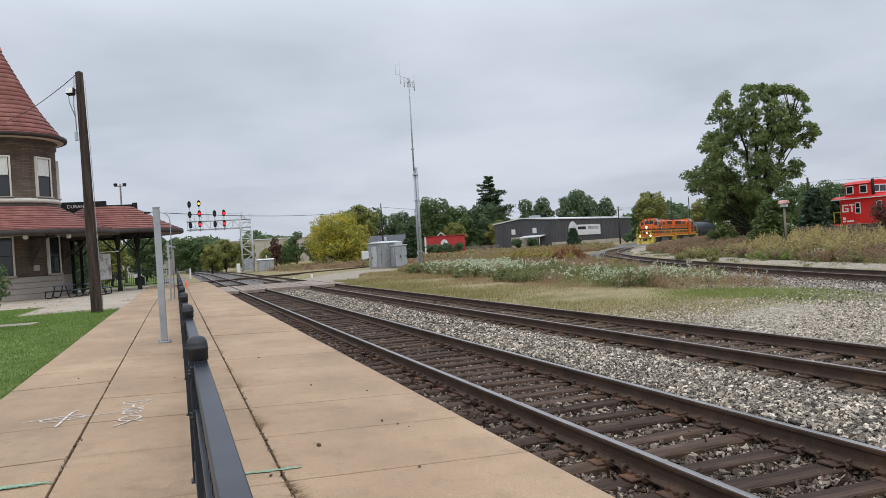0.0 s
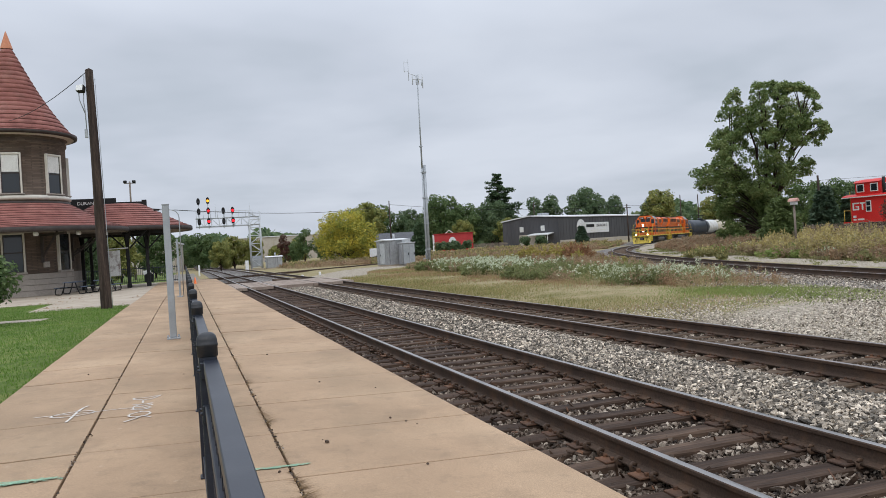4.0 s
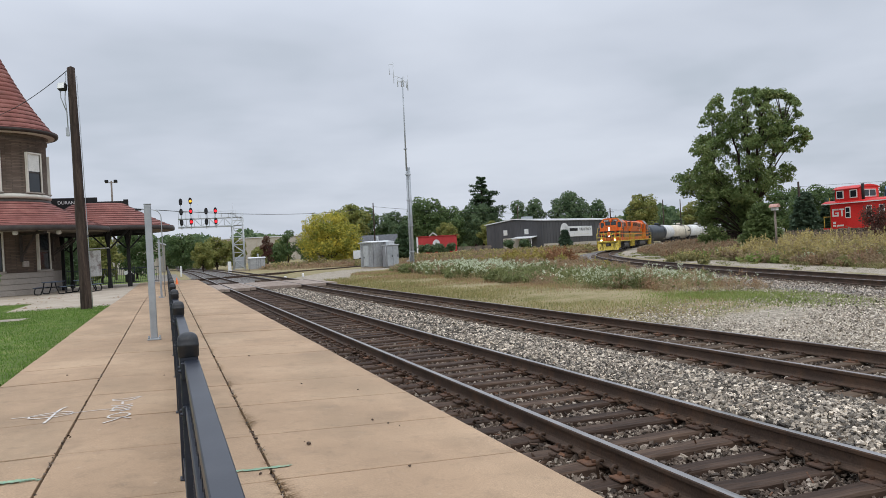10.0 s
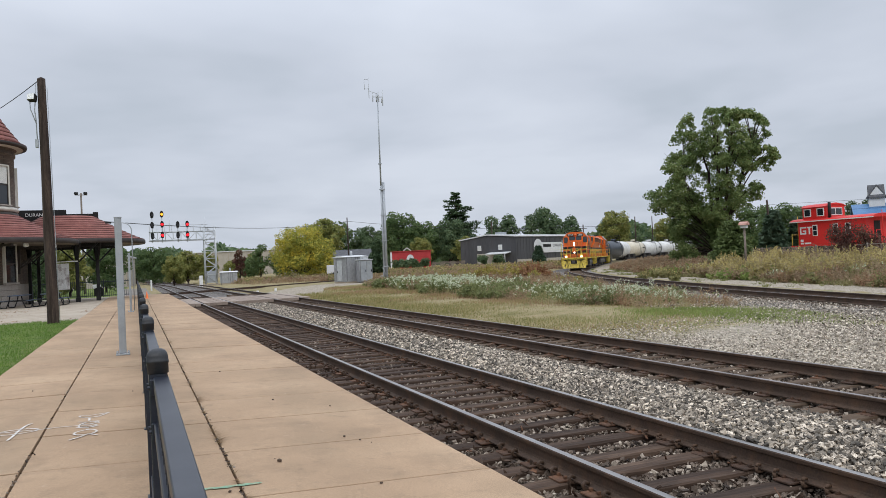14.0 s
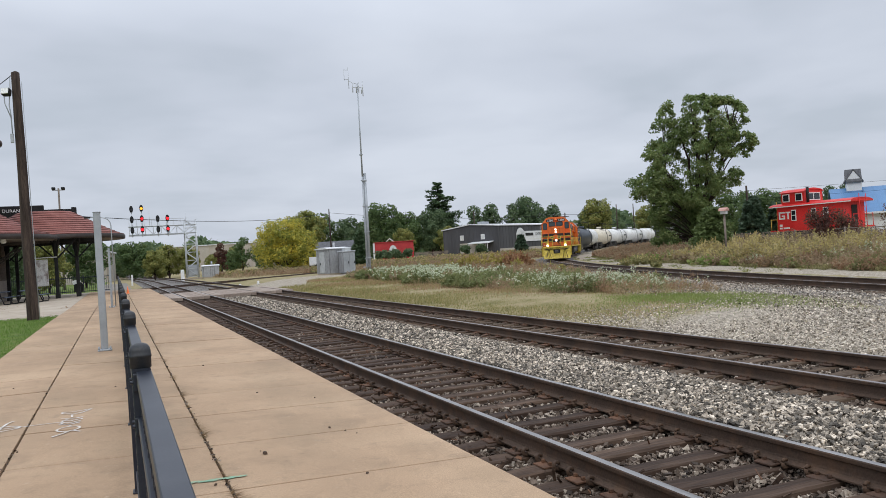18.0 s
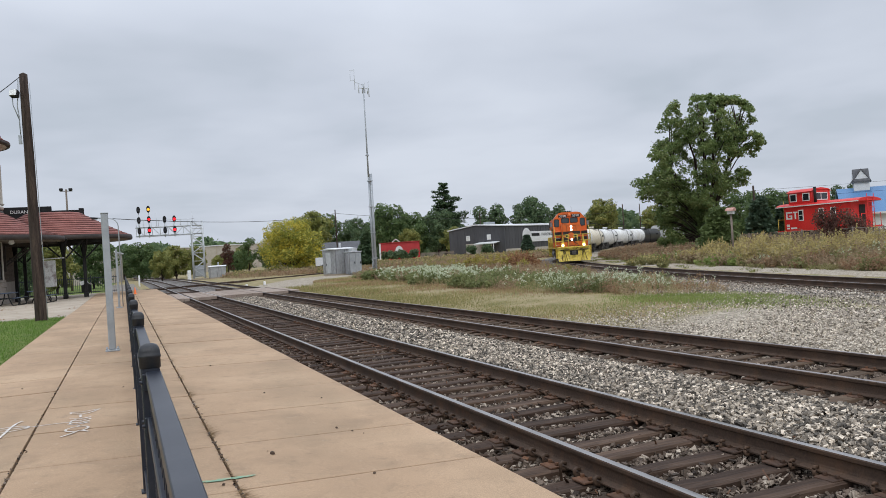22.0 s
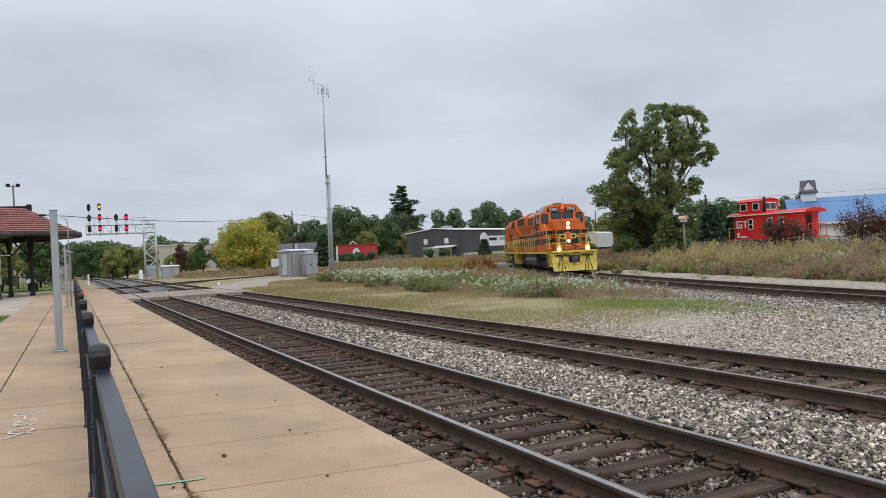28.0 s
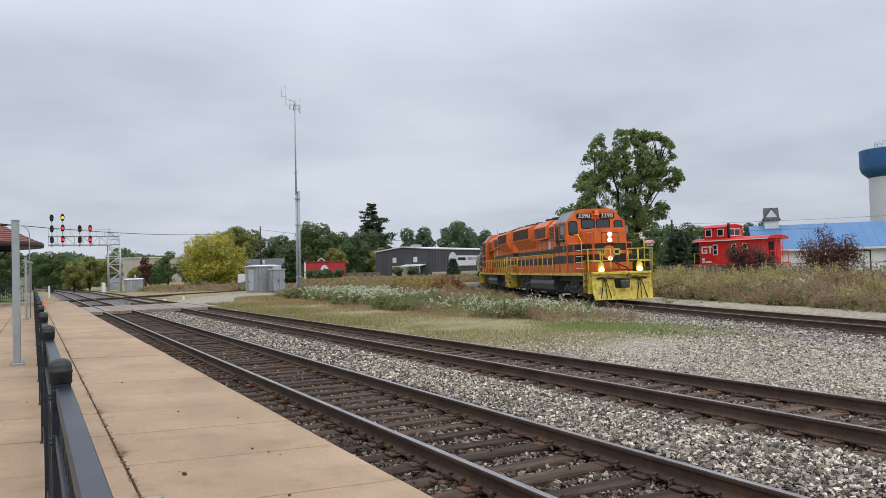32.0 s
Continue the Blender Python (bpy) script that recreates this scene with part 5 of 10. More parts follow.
    lathe(bm, [(6.3, 3.95), (6.42, 3.93), (6.47, 4.0), (6.47, 4.2), (6.38, 4.24)], 72, cx=TX, cy=TY)
    part("fascia", bm, EAVE, st, "dark rounded fascia")
    bm = bmesh.new()
    lathe(bm, [(TR, 4.02), (6.3, 3.97)], 72, cx=TX, cy=TY)
    part("soffit", bm, SOFFIT, st, "boarded soffit")
    # brackets from the wall to the skirt roof
    for az in (-60, -25, 34, 92, 120):
        a = radians(az)
        ux, uy = math.sin(a), -math.cos(a)
        bm = bmesh.new()
        bar(bm, (TX + ux * 3.0, TY + uy * 3.0, 2.5), (TX + ux * 5.0, TY + uy * 5.0, 3.95), 0.1)
        bar(bm, (TX + ux * 3.02, TY + uy * 3.02, 2.2), (TX + ux * 3.02, TY + uy * 3.02, 3.95), 0.16)
        bar(bm, (TX + ux * 3.0, TY + uy * 3.0, 3.85), (TX + ux * 6.0, TY + uy * 6.0, 3.85), 0.14)
        part("bracket", bm, EAVE, st, "dark timber roof bracket")
    for az in (20, 48, 80):
        a = radians(az)
        bm = bmesh.new()
        lathe(bm, [(0.0, 3.72), (0.12, 3.74), (0.16, 3.84), (0.12, 3.96)], 14, cx=TX + 5.2 * math.sin(a), cy=TY - 5.2 * math.cos(a))
        part("globe_lamp", bm, WHITE_PAINT, st, "white globe lamp under the eave")
    part("wall_box", boxes((-0.18, 0.18, -0.14, 0.0, 1.9, 2.25), bevel=0.015), LIMESTONE, st, "pale box on the wall",
         at=Matrix.Translation((TX + TR * math.sin(radians(38)), TY - TR * math.cos(radians(38)), 0)) @ Matrix.Rotation(radians(38), 4, "Z"))
    # the canopy beside it
    cx, cy, R = -4.35, 60.2, 5.0
    prof = []
    n = 11
    for k in range(n + 1):
        f = k / n
        prof.append((R - 3.3 * f, 4.34 + 1.75 * f ** 1.12))
    bm = bmesh.new()
    lathe(bm, [(r - 0.01, z - 0.03) for r, z in prof], 56, cx=cx, cy=cy)
    can = part("canopy_roof", bm, TILE_EDGE, st, "rounded red clay tile canopy roof")
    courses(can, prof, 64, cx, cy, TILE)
    bm = bmesh.new()
    lathe(bm, [(R - 3.25, 6.05), (0.0, 6.1)], 48, cx=cx, cy=cy)
    part("canopy_top", bm, EAVE, st)
    bm = bmesh.new()
    lathe(bm, [(R - 0.1, 4.05), (R + 0.03, 4.05), (R + 0.07, 4.12), (R + 0.07, 4.3), (R - 0.02, 4.36)], 64, cx=cx, cy=cy)
    part("fascia", bm, EAVE, st, "dark rounded fascia")
    bm = bmesh.new()
    lathe(bm, [(0.0, 4.14), (R - 0.1, 4.08)], 64, cx=cx, cy=cy)
    part("soffit", bm, SOFFIT, st, "boarded soffit")
    for px, py in ((-3.59, 56.1), (-2.41, 57.3), (-6.6, 58.2), (-6.5, 62.3)):
        bm = bmesh.new()
        box(bm, px - 0.105, px + 0.105, py - 0.105, py + 0.105, 0.2, 4.1, bevel=0.02)
        box(bm, px - 0.15, px + 0.15, py - 0.15, py + 0.15, 0.2, 0.5, bevel=0.02)
        col = part("column", bm, DARK, st, "black timber column")
        for dx, dy in ((1.3, -0.2), (-1.3, 0.2), (0.3, -1.2), (-0.3, 1.2)):
            bm = bmesh.new()
            bar(bm, (px + dx * 0.1, py + dy * 0.1, 2.85), (px + dx, py + dy, 4.08), 0.09)
            part("brace", bm, DARK, col)
    for yb in (56.55, 61.5):
        part("canopy_beam", boxes((-7.0, -1.2, yb, yb + 0.2, 3.85, 4.08)), DARK, st)
    # dark parapet with the town's name
    bm = bmesh.new()
    box(bm, -7.9, -4.56, 62.0, 62.3, 5.4, 6.78, bevel=0.02)
    box(bm, -4.56, -2.5, 62.02, 62.3, 5.4, 6.46, bevel=0.02)
    box(bm, -2.78, -2.44, 61.95, 62.35, 5.4, 6.57, bevel=0.02)
    for k in range(24):
        box(bm, -7.8 + k * 0.22, -7.74 + k * 0.22, 61.97, 62.03, 5.4, 6.46)
    part("parapet", bm, DARK, st, "black parapet above the canopy")
    lettering("sign_letters", "DURAND", 0.325, WHITE_PAINT, st, pose(-6.5, 61.93, 6.42, 90, 0, 0), "white letters on the black parapet")
    return st


station()


def hanging_sign():
    t = thing("hanging_sign", "white metal sign board with rust patches hanging from a bracket", "sign", at=pose(-4.5, 55.4, 0.2))
    bm = bmesh.new()
    box(bm, -0.47, 0.47, -0.03, 0.03, 0.85, 2.55, bevel=0.02)
    part("board", bm, surf("rusty_white_board", [(0.62, 0.62, 0.6), (0.72, 0.72, 0.7)], scale=2, rough=0.6, dirt=(0.12, 0.05, 0.03), dirt_scale=1.6, dirt_amount=1.0), t)
    bm = bmesh.new()
    bar(bm, (-0.75, 0, 2.65), (1.0, 0.0, 2.68), 0.06)
    part("arm", bm, WHITE_PAINT, t)
    bm = bmesh.new()
    rod(bm, (-0.7, 0.05, 0.0), (-0.7, 0.05, 3.0), 0.05, 0.05, 8)
    part("pole", bm, GALV, t)


hanging_sign()


def picnic_table(x, y, rz):
    t = thing("picnic_table", "dark blue steel picnic table with benches on bent pipe legs", "picnic table", "picnic tables at the station", at=pose(x, y, 0.2, 0, 0, rz))
    blue = surf("dark_blue_coat", [(0.06, 0.08, 0.115), (0.09, 0.115, 0.16)], scale=4, rough=0.5)
    part("tabletop", boxes((-0.95, 0.95, -0.36, 0.36, 0.7, 0.75), bevel=0.015), blue, t)
    for sy in (-1, 1):
        part("bench", boxes((-0.95, 0.95, sy * 0.72 - 0.13, sy * 0.72 + 0.13, 0.41, 0.45), bevel=0.012), blue, t)
    for sx in (-0.7, 0.7):
        bm = bmesh.new()
        pipe(bm, [(sx, -0.3, 0.7), (sx, -0.35, 0.42), (sx, -0.5, 0.04), (sx, -0.6, 0.02), (sx, -0.82, 0.05), (sx, -0.85, 0.2), (sx, -0.78, 0.41)], 0.034, 8)
        pipe(bm, [(sx, 0.3, 0.7), (sx, 0.35, 0.42), (sx, 0.5, 0.04), (sx, 0.6, 0.02), (sx, 0.82, 0.05), (sx, 0.85, 0.2), (sx, 0.78, 0.41)], 0.034, 8)
        pipe(bm, [(sx, -0.78, 0.41), (sx, 0.78, 0.41)], 0.025, 8)
        part("leg_frame", bm, DARK, t)


picnic_table(-6.3, 50.5, 80)
picnic_table(-4.75, 51.2, 82)


def yard_fence():
    """The black fence behind the station."""
    fe = thing("yard_fence", "black steel picket fence beyond the station forecourt", "fence")
    picket = to_mesh("picket", boxes((-0.014, 0.014, -0.014, 0.014, 0.12, 1.52)), BLACK_METAL)
    for k in range(9):
        x0, x1 = -19 + k * 2.05, -19 + (k + 1) * 2.05
        y = 71.0
        part("post", boxes((x0 - 0.04, x0 + 0.04, y - 0.04, y + 0.04, 0.0, 1.6), bevel=0.01), BLACK_METAL, fe)
        for i in range(1, 14):
            part("picket", picket, None, fe, at=pose(x0 + (x1 - x0) * i / 14, y, 0))
        part("rail", boxes((x0, x1, y - 0.02, y + 0.02, 1.36, 1.42), (x0, x1, y - 0.02, y + 0.02, 0.2, 0.26)), BLACK_METAL, fe)


yard_fence()


def trash_cart():
    t = thing("trash_cart", "black wheeled cart with a pale tilted lid by the fence", "cart", at=pose(-2.85, 68.4, 0.2) @ Matrix.Scale(0.62, 4))
    bm = bmesh.new()
    prism(bm, [(-0.55, 0.1), (0.5, 0.1), (0.6, 1.0), (0.2, 1.35), (-0.6, 1.05)], -0.4, 0.4)
    part("body", bm, DARK, t)
    bm = bmesh.new()
    bar(bm, (-0.65, 0, 1.1), (0.25, 0, 1.4), 0.06, 0.85)
    part("lid", bm, WHITE_PAINT, t)
    for sy in (-1, 1):
        bm = bmesh.new()
        rod(bm, (0.3, sy * 0.42, 0.12), (0.3, sy * 0.48, 0.12), 0.12, 0.12, 14)
        part("wheel", bm, DARK, t)


trash_cart()


def flood_mast():
    t = thing("light_pole", "tall grey pole with floodlights behind the station", "light pole", at=pose(-5.4, 95, 0))
    bm = bmesh.new()
    rod(bm, (0, 0, 0), (0, 0, 11.3), 0.13, 0.09, 8)
    bar(bm, (-0.65, 0, 11.1), (0.65, 0, 11.1), 0.08)
    part("pole", bm, GREY_WOOD, t)
    for x in (-0.5, 0.45):
        part("floodlight", boxes((x - 0.2, x + 0.2, -0.22, 0.18, 11.15, 11.42), bevel=0.05), DARK, t)


flood_mast()


# ---- the freight train ----
WHEEL_R = 0.51


def wheelset_mesh():
    bm = bmesh.new()
    for sy in (-1, 1):
        m = Matrix.Translation((0, sy * 0.72, 0)) @ Matrix.Rotation(radians(90), 4, "X")
        for a, b, r0, r1 in ((-0.06, 0.06, WHEEL_R, WHEEL_R - 0.01), (-sy * -0.06, -sy * -0.09, WHEEL_R + 0.025, WHEEL_R + 0.02), (-0.1, 0.1, 0.15, 0.15)):
            rod(bm, m @ Vector((0, 0, min(a, b))), m @ Vector((0, 0, max(a, b))), r0, r1, 20)
    rod(bm, (0, -0.9, 0), (0, 0.9, 0), 0.08, 0.08, 8)
    for k in range(5):
        a = k * math.tau / 5
        for sy in (-1, 1):
            rod(bm, (0.3 * math.cos(a), sy * 0.785, 0.3 * math.sin(a)), (0.3 * math.cos(a), sy * 0.8, 0.3 * math.sin(a)), 0.05, 0.05, 6)
    return to_mesh("wheelset", bm, UNDERFRAME)


WHEELSET = wheelset_mesh()
SPINNERS = []


def truck(parent, x, base, heavy=True):
    """A two-axle truck with side frames, springs, journal boxes and wheelsets."""
    bm = bmesh.new()
    h = base / 2
    for sy in (-1, 1):
        y = sy * 1.0
        out = [(-h - 0.35, 0.5), (-h - 0.3, 0.72), (-h + 0.3, 0.8), (-0.45, 0.98), (0.45, 0.98), (h - 0.3, 0.8), (h + 0.3, 0.72), (h + 0.35, 0.5), (h - 0.28, 0.46), (0.4, 0.36), (-0.4, 0.36), (-h + 0.28, 0.46)]
        prism(bm, out, y - 0.07, y + 0.07)
        for sx in (-1, 1):
            box(bm, sx * h - 0.17, sx * h + 0.17, y + sy * 0.05 - 0.09, y + sy * 0.05 + 0.09, 0.36, 0.68, bevel=0.02)
            rod(bm, (sx * h, y + sy * 0.1, WHEEL_R), (sx * h, y + sy * 0.19, WHEEL_R), 0.12, 0.1, 10)
        for k in (-0.22, 0, 0.22):
            rod(bm, (k, y + sy * 0.02, 0.42), (k, y + sy * 0.02, 0.82), 0.085, 0.085, 8)
        if heavy:
            box(bm, -h + 0.32, h - 0.32, y + sy * 0.08, y + sy * 0.12, 0.62, 0.74)
            for sx in (-1, 1):
                rod(bm, (sx * 0.75, y + sy * 0.06, 0.75), (sx * 0.75 + sx * 0.4, y + sy * 0.06, 0.75), 0.09, 0.09, 8)
                pipe(bm, [(sx * 0.55, y + sy * 0.14, 0.55), (sx * (h - 0.1), y + sy * 0.14, 0.85)], 0.025)
    box(bm, -0.25, 0.25, -1.0, 1.0, 0.6, 0.98)
    tk = part("truck", bm, UNDERFRAME, parent, "dusty grey cast truck", at=pose(x, 0, 0))
    for sx in (-1, 1):
        w = part("wheelset", WHEELSET, None, tk, at=pose(sx * h, 0, WHEEL_R))
        if heavy:
            SPINNERS.append((w, sx * h))
    return tk


def coupler(parent, x, sx):
    bm = bmesh.new()
    box(bm, min(x, x + sx * 0.5), max(x, x + sx * 0.5), -0.12, 0.12, 0.75, 0.98, bevel=0.02)
    box(bm, min(x + sx * 0.4, x + sx * 0.62), max(x + sx * 0.4, x + sx * 0.62), -0.2, 0.17, 0.68, 1.04, bevel=0.04)
    part("coupler", bm, UNDERFRAME, parent, "rusty knuckle coupler")


def hood_section(bm, x0, x1, w, z0, z1, chamfer=0.28, mat=0):
    prism(bm, [(-w, z0), (w, z0), (w, z1 - chamfer), (w - chamfer, z1), (-w + chamfer, z1), (-w, z1 - chamfer)], x0, x1, "x", mat)


def stripe_slabs(parent, x0, x1, w, name="stripe"):
    """Two black bands on each side, a few millimetres proud."""
    for z0, z1 in ((1.86, 2.26), (2.43, 2.78)):
        for sy in (-1, 1):
            part(name, boxes((x0, x1, min(sy * w, sy * (w + 0.006)), max(sy * w, sy * (w + 0.006)), z0, z1)), BLACK_PAINT, parent, "black painted band")


def rounded_pane(x, y0, y1, z0, z1, t=0.02, r=0.09):
    """A pane with rounded corners that faces along x."""
    out = []
    for cy, cz, a in ((y1 - r, z1 - r, 0), (y0 + r, z1 - r, 90), (y0 + r, z0 + r, 180), (y1 - r, z0 + r, 270)):
        for k in range(4):
            q = radians(a + 30 * k)
            out.append((cy + r * math.cos(q), cz + r * math.sin(q)))
    bm = bmesh.new()
    prism(bm, out, x, x + t, "x")
    return bm


def side_pane(y, sy, x0, x1, z0, z1, r=0.07, t=0.02):
    out = []
    for cx, cz, a in ((x1 - r, z1 - r, 0), (x0 + r, z1 - r, 90), (x0 + r, z0 + r, 180), (x1 - r, z0 + r, 270)):
        for k in range(4):
            q = radians(a + 30 * k)
            out.append((cx + r * math.cos(q), cz + r * math.sin(q)))
    bm = bmesh.new()
    prism(bm, out, y, y + sy * t, "y")
    return bm


def locomotive(number, lead):
    lo = thing("locomotive", ("orange and black diesel locomotive with yellow handrails leading the train" if lead else
                              "orange and black diesel locomotive with yellow rails coupled behind the first"), "locomotive", "locomotives")
    L = 9.6
    # frame and walkway
    part("frame", boxes((-7.8, 9.75, -1.1, 1.1, 0.95, 1.3)), UNDERFRAME, lo)
    part("walkway", boxes((-7.85, 9.8, -1.52, 1.52, 1.3, 1.36)), UNDERFRAME, lo)
    for sy in (-1, 1):
        part("side_sill", boxes((-7.1, 9.05, min(sy * 1.53, sy * 1.56), max(sy * 1.53, sy * 1.56), 1.26, 1.4), bevel=0.006), YELLOW, lo, "yellow side sill")
    # fuel tank, air tanks
    bm = bmesh.new()
    prism(bm, [(-1.48, 0.8), (-1.4, 0.5), (-0.9, 0.26), (0.9, 0.26), (1.4, 0.5), (1.48, 0.8), (1.4, 1.0), (-1.4, 1.0)], -1.9, 3.5, "x")
    part("fuel_tank", bm, TANK_STEEL, lo, "dark dusty fuel tank")
    for sy in (-1, 1):
        bm = bmesh.new()
        rod(bm, (-1.5, sy * 1.28, 1.14), (3.1, sy * 1.28, 1.14), 0.16, 0.16, 14)
        part("air_tank", bm, UNDERFRAME, lo)
    truck(lo, 6.1, 2.75)
    truck(lo, -4.4, 2.75)
    # pilots
    for sx in (1, -1):
        e = 0.45 if sx > 0 else 1.5
        bm = bmesh.new()
        if sx > 0:
            out = [(9.4, 1.42), (10.05, 1.42), (10.08, 1.0), (10.2, 0.55), (10.38, 0.14), (10.28, 0.12), (9.95, 0.6), (9.4, 0.95)]
        else:
            out = [(-7.65, 1.42), (-8.05, 1.42), (-8.08, 0.35), (-7.95, 0.35), (-7.65, 0.95)]
        prism(bm, out, -1.42, 1.42, "y")
        for v in bm.verts:
            if v.co.z < 0.3 and sx > 0:
                v.co.y *= 0.97
        pl = part("pilot", bm, YELLOW, lo, "worn yellow pilot with a snowplough" if sx > 0 else "yellow end sill")
        part("coupler_pocket", boxes(((sx * 9.64 + e) - 0.08, (sx * 9.64 + e) + 0.08, -0.36, 0.36, 0.62, 1.08), bevel=0.02), DARK, pl)
        coupler(lo, (sx * 9.6 + e), sx)
        for y in (-1, 1):
            for a, b, c, r in ((0.78, 0.72, 0.62, 0.024), (0.84, 0.84, 0.82, 0.02), (0.9, 0.98, 1.1, 0.024)):
                bm = bmesh.new()
                pipe(bm, [(sx * 9.66 + e, y * a, 1.12), (sx * 9.82 + e, y * b, 0.75), (sx * 9.95 + e, y * c, 0.22)], r, 6)
                part("air_hose", bm, DARK, pl, "black hanging air hose")
            bm = bmesh.new()
            pipe(bm, [(sx * 9.68 + e, y * 0.5, 1.12), (sx * 9.7 + e, y * 0.8, 1.16), (sx * 9.68 + e, y * 1.2, 1.1)], 0.03, 6)
            part("hose_manifold", bm, DARK, pl)
        bm = bmesh.new()
        pipe(bm, [((sx * 9.7 + e), 1.3, 1.15), ((sx * 9.78 + e), 0.6, 1.2), ((sx * 9.8 + e), 0.35, 1.12), ((sx * 9.8 + e), -0.35, 1.12), ((sx * 9.78 + e), -0.6, 1.2), ((sx * 9.7 + e), -1.3, 1.15)], 0.016, 6)
        part("cut_lever", bm, UNDERFRAME, pl)
        # corner steps
        for sy in (-1, 1):
            bm = bmesh.new()
            for x in ((sx * 8.75 + e), (sx * 9.4 + e)):
                box(bm, x - 0.02, x + 0.02, min(sy * 1.1, sy * 1.56), max(sy * 1.1, sy * 1.56), 0.42, 1.38)
            st = part("step_well", bm, YELLOW, lo, "yellow corner steps")
            for z in (0.42, 0.72, 1.02):
                part("tread", boxes((min((sx * 8.77 + e), (sx * 9.38 + e)), max((sx * 8.77 + e), (sx * 9.38 + e)), min(sy * 1.12, sy * 1.55), max(sy * 1.12, sy * 1.55), z, z + 0.03)), DARK, st)
            # near-black discs paint in the shade of holes; the plate stays solid
            bm = bmesh.new()
            for k in range(4):
                rod(bm, ((sx * 9.425 + e), sy * 1.33, 0.6 + 0.2 * k), ((sx * 9.432 + e), sy * 1.33, 0.6 + 0.2 * k), 0.05, 0.05, 10)
            part("plate_holes", bm, DARK, st)
    # cab with its wide nose
    cab = bmesh.new()
    prism(cab, [(-1.56, 1.36), (1.56, 1.36), (1.56, 3.92), (1.02, 4.56), (0.7, 4.64), (-0.7, 4.64), (-1.02, 4.56), (-1.56, 3.92)], 4.1, 6.55, "x")
    bmesh.ops.bevel(cab, geom=cab.edges[:], offset=0.035, segments=2, affect="EDGES")
    cab = part("cab", cab, ORANGE, lo, "orange cab")
    bm = bmesh.new()
    prism(bm, [(-0.86, 1.36), (0.86, 1.36), (0.86, 3.4), (0.74, 3.55), (-0.74, 3.55), (-0.86, 3.4)], 6.5, 8.65, "x")
    bmesh.ops.bevel(bm, geom=bm.edges[:], offset=0.07, segments=2, affect="EDGES")
    nose = part("nose", bm, ORANGE, lo, "orange short nose with black bands")
    for z0, z1 in ((1.88, 2.28), (2.45, 2.8)):
        part("stripe", boxes((8.652, 8.658, -0.78, 0.78, z0, z1)), BLACK_PAINT, nose, "black painted band")
        for sy in (-1, 1):
            part("stripe", boxes((7.62, 8.57, min(sy * 0.862, sy * 0.868), max(sy * 0.862, sy * 0.868), z0, z1)), BLACK_PAINT, nose, "black painted band")
    for sy in (-1, 1):
        bx = part("side_box", boxes((6.56, 7.6, min(sy * 0.87, sy * 1.5), max(sy * 0.87, sy * 1.5), 1.36, 2.88), bevel=0.03), ORANGE, lo, "orange equipment box beside the nose")
        for z0, z1 in ((1.88, 2.28), (2.45, 2.8)):
            part("stripe", boxes((7.602, 7.608, min(sy * 0.9, sy * 1.47), max(sy * 0.9, sy * 1.47), z0, z1)), BLACK_PAINT, bx, "black painted band")
            part("stripe", boxes((6.6, 7.56, min(sy * 1.502, sy * 1.508), max(sy * 1.502, sy * 1.508), z0, z1)), BLACK_PAINT, bx, "black painted band")
    bm = bmesh.new()
    for d in ((-0.4, 0.4, 3.3, 3.33), (-0.4, 0.4, 1.5, 1.53), (-0.43, -0.4, 1.5, 3.33), (0.4, 0.43, 1.5, 3.33)):
        box(bm, 8.652, 8.662, d[0], d[1], d[2], d[3])
    part("nose_door_seam", bm, GRILLE, nose, "dark seam of the nose door")
    for sy in (-1, 1):
        for z0, z1 in ((1.88, 2.28), (2.45, 2.8)):
            part("stripe", boxes((4.14, 6.5, min(sy * 1.562, sy * 1.568), max(sy * 1.562, sy * 1.568), z0, z1)), BLACK_PAINT, cab, "black painted band")
    for y0, y1, z0, z1 in ((0.08, 0.72, 3.66, 4.06), (-0.72, -0.08, 3.66, 4.06), (1.0, 1.38, 3.34, 3.98), (-1.38, -1.0, 3.34, 3.98)):
        fr = part("window_gasket", rounded_pane(6.553, y0 - 0.05, y1 + 0.05, z0 - 0.05, z1 + 0.05, 0.012, 0.12), DARK, cab, "black rubber gasket")
        part("pane", rounded_pane(6.567, y0, y1, z0, z1, 0.006), GLASS_LOCO, fr)
    for sy in (-1, 1):
        fr = part("window_gasket", side_pane(sy * 1.563, sy, 4.55, 5.05, 3.0, 3.82, t=0.012), DARK, cab, "black rubber gasket")
        part("pane", side_pane(sy * 1.577, sy, 4.6, 5.0, 3.05, 3.77, t=0.006), GLASS_LOCO, fr)
        fr = part("window_gasket", side_pane(sy * 1.563, sy, 5.35, 6.25, 3.1, 3.9, t=0.012), CAB_GREY, cab, "grey side window frame")
        part("pane", side_pane(sy * 1.577, sy, 5.41, 6.19, 3.16, 3.84, t=0.006), GLASS_LOCO, fr)
    for sy in (-1, 1):
        part("drip_rail", boxes((4.3, 6.45, min(sy * 1.56, sy * 1.64), max(sy * 1.56, sy * 1.64), 3.96, 4.0)), ORANGE, cab)
        part("arm_rest", boxes((5.3, 6.3, min(sy * 1.565, sy * 1.66), max(sy * 1.565, sy * 1.66), 3.02, 3.1), bevel=0.01), DARK, cab, "black window arm rest")
        part("mirror", boxes((6.3, 6.36, min(sy * 1.6, sy * 1.78), max(sy * 1.6, sy * 1.78), 3.35, 3.75), bevel=0.01), CAB_GREY, cab, "folding mirror")
        bm = bmesh.new()
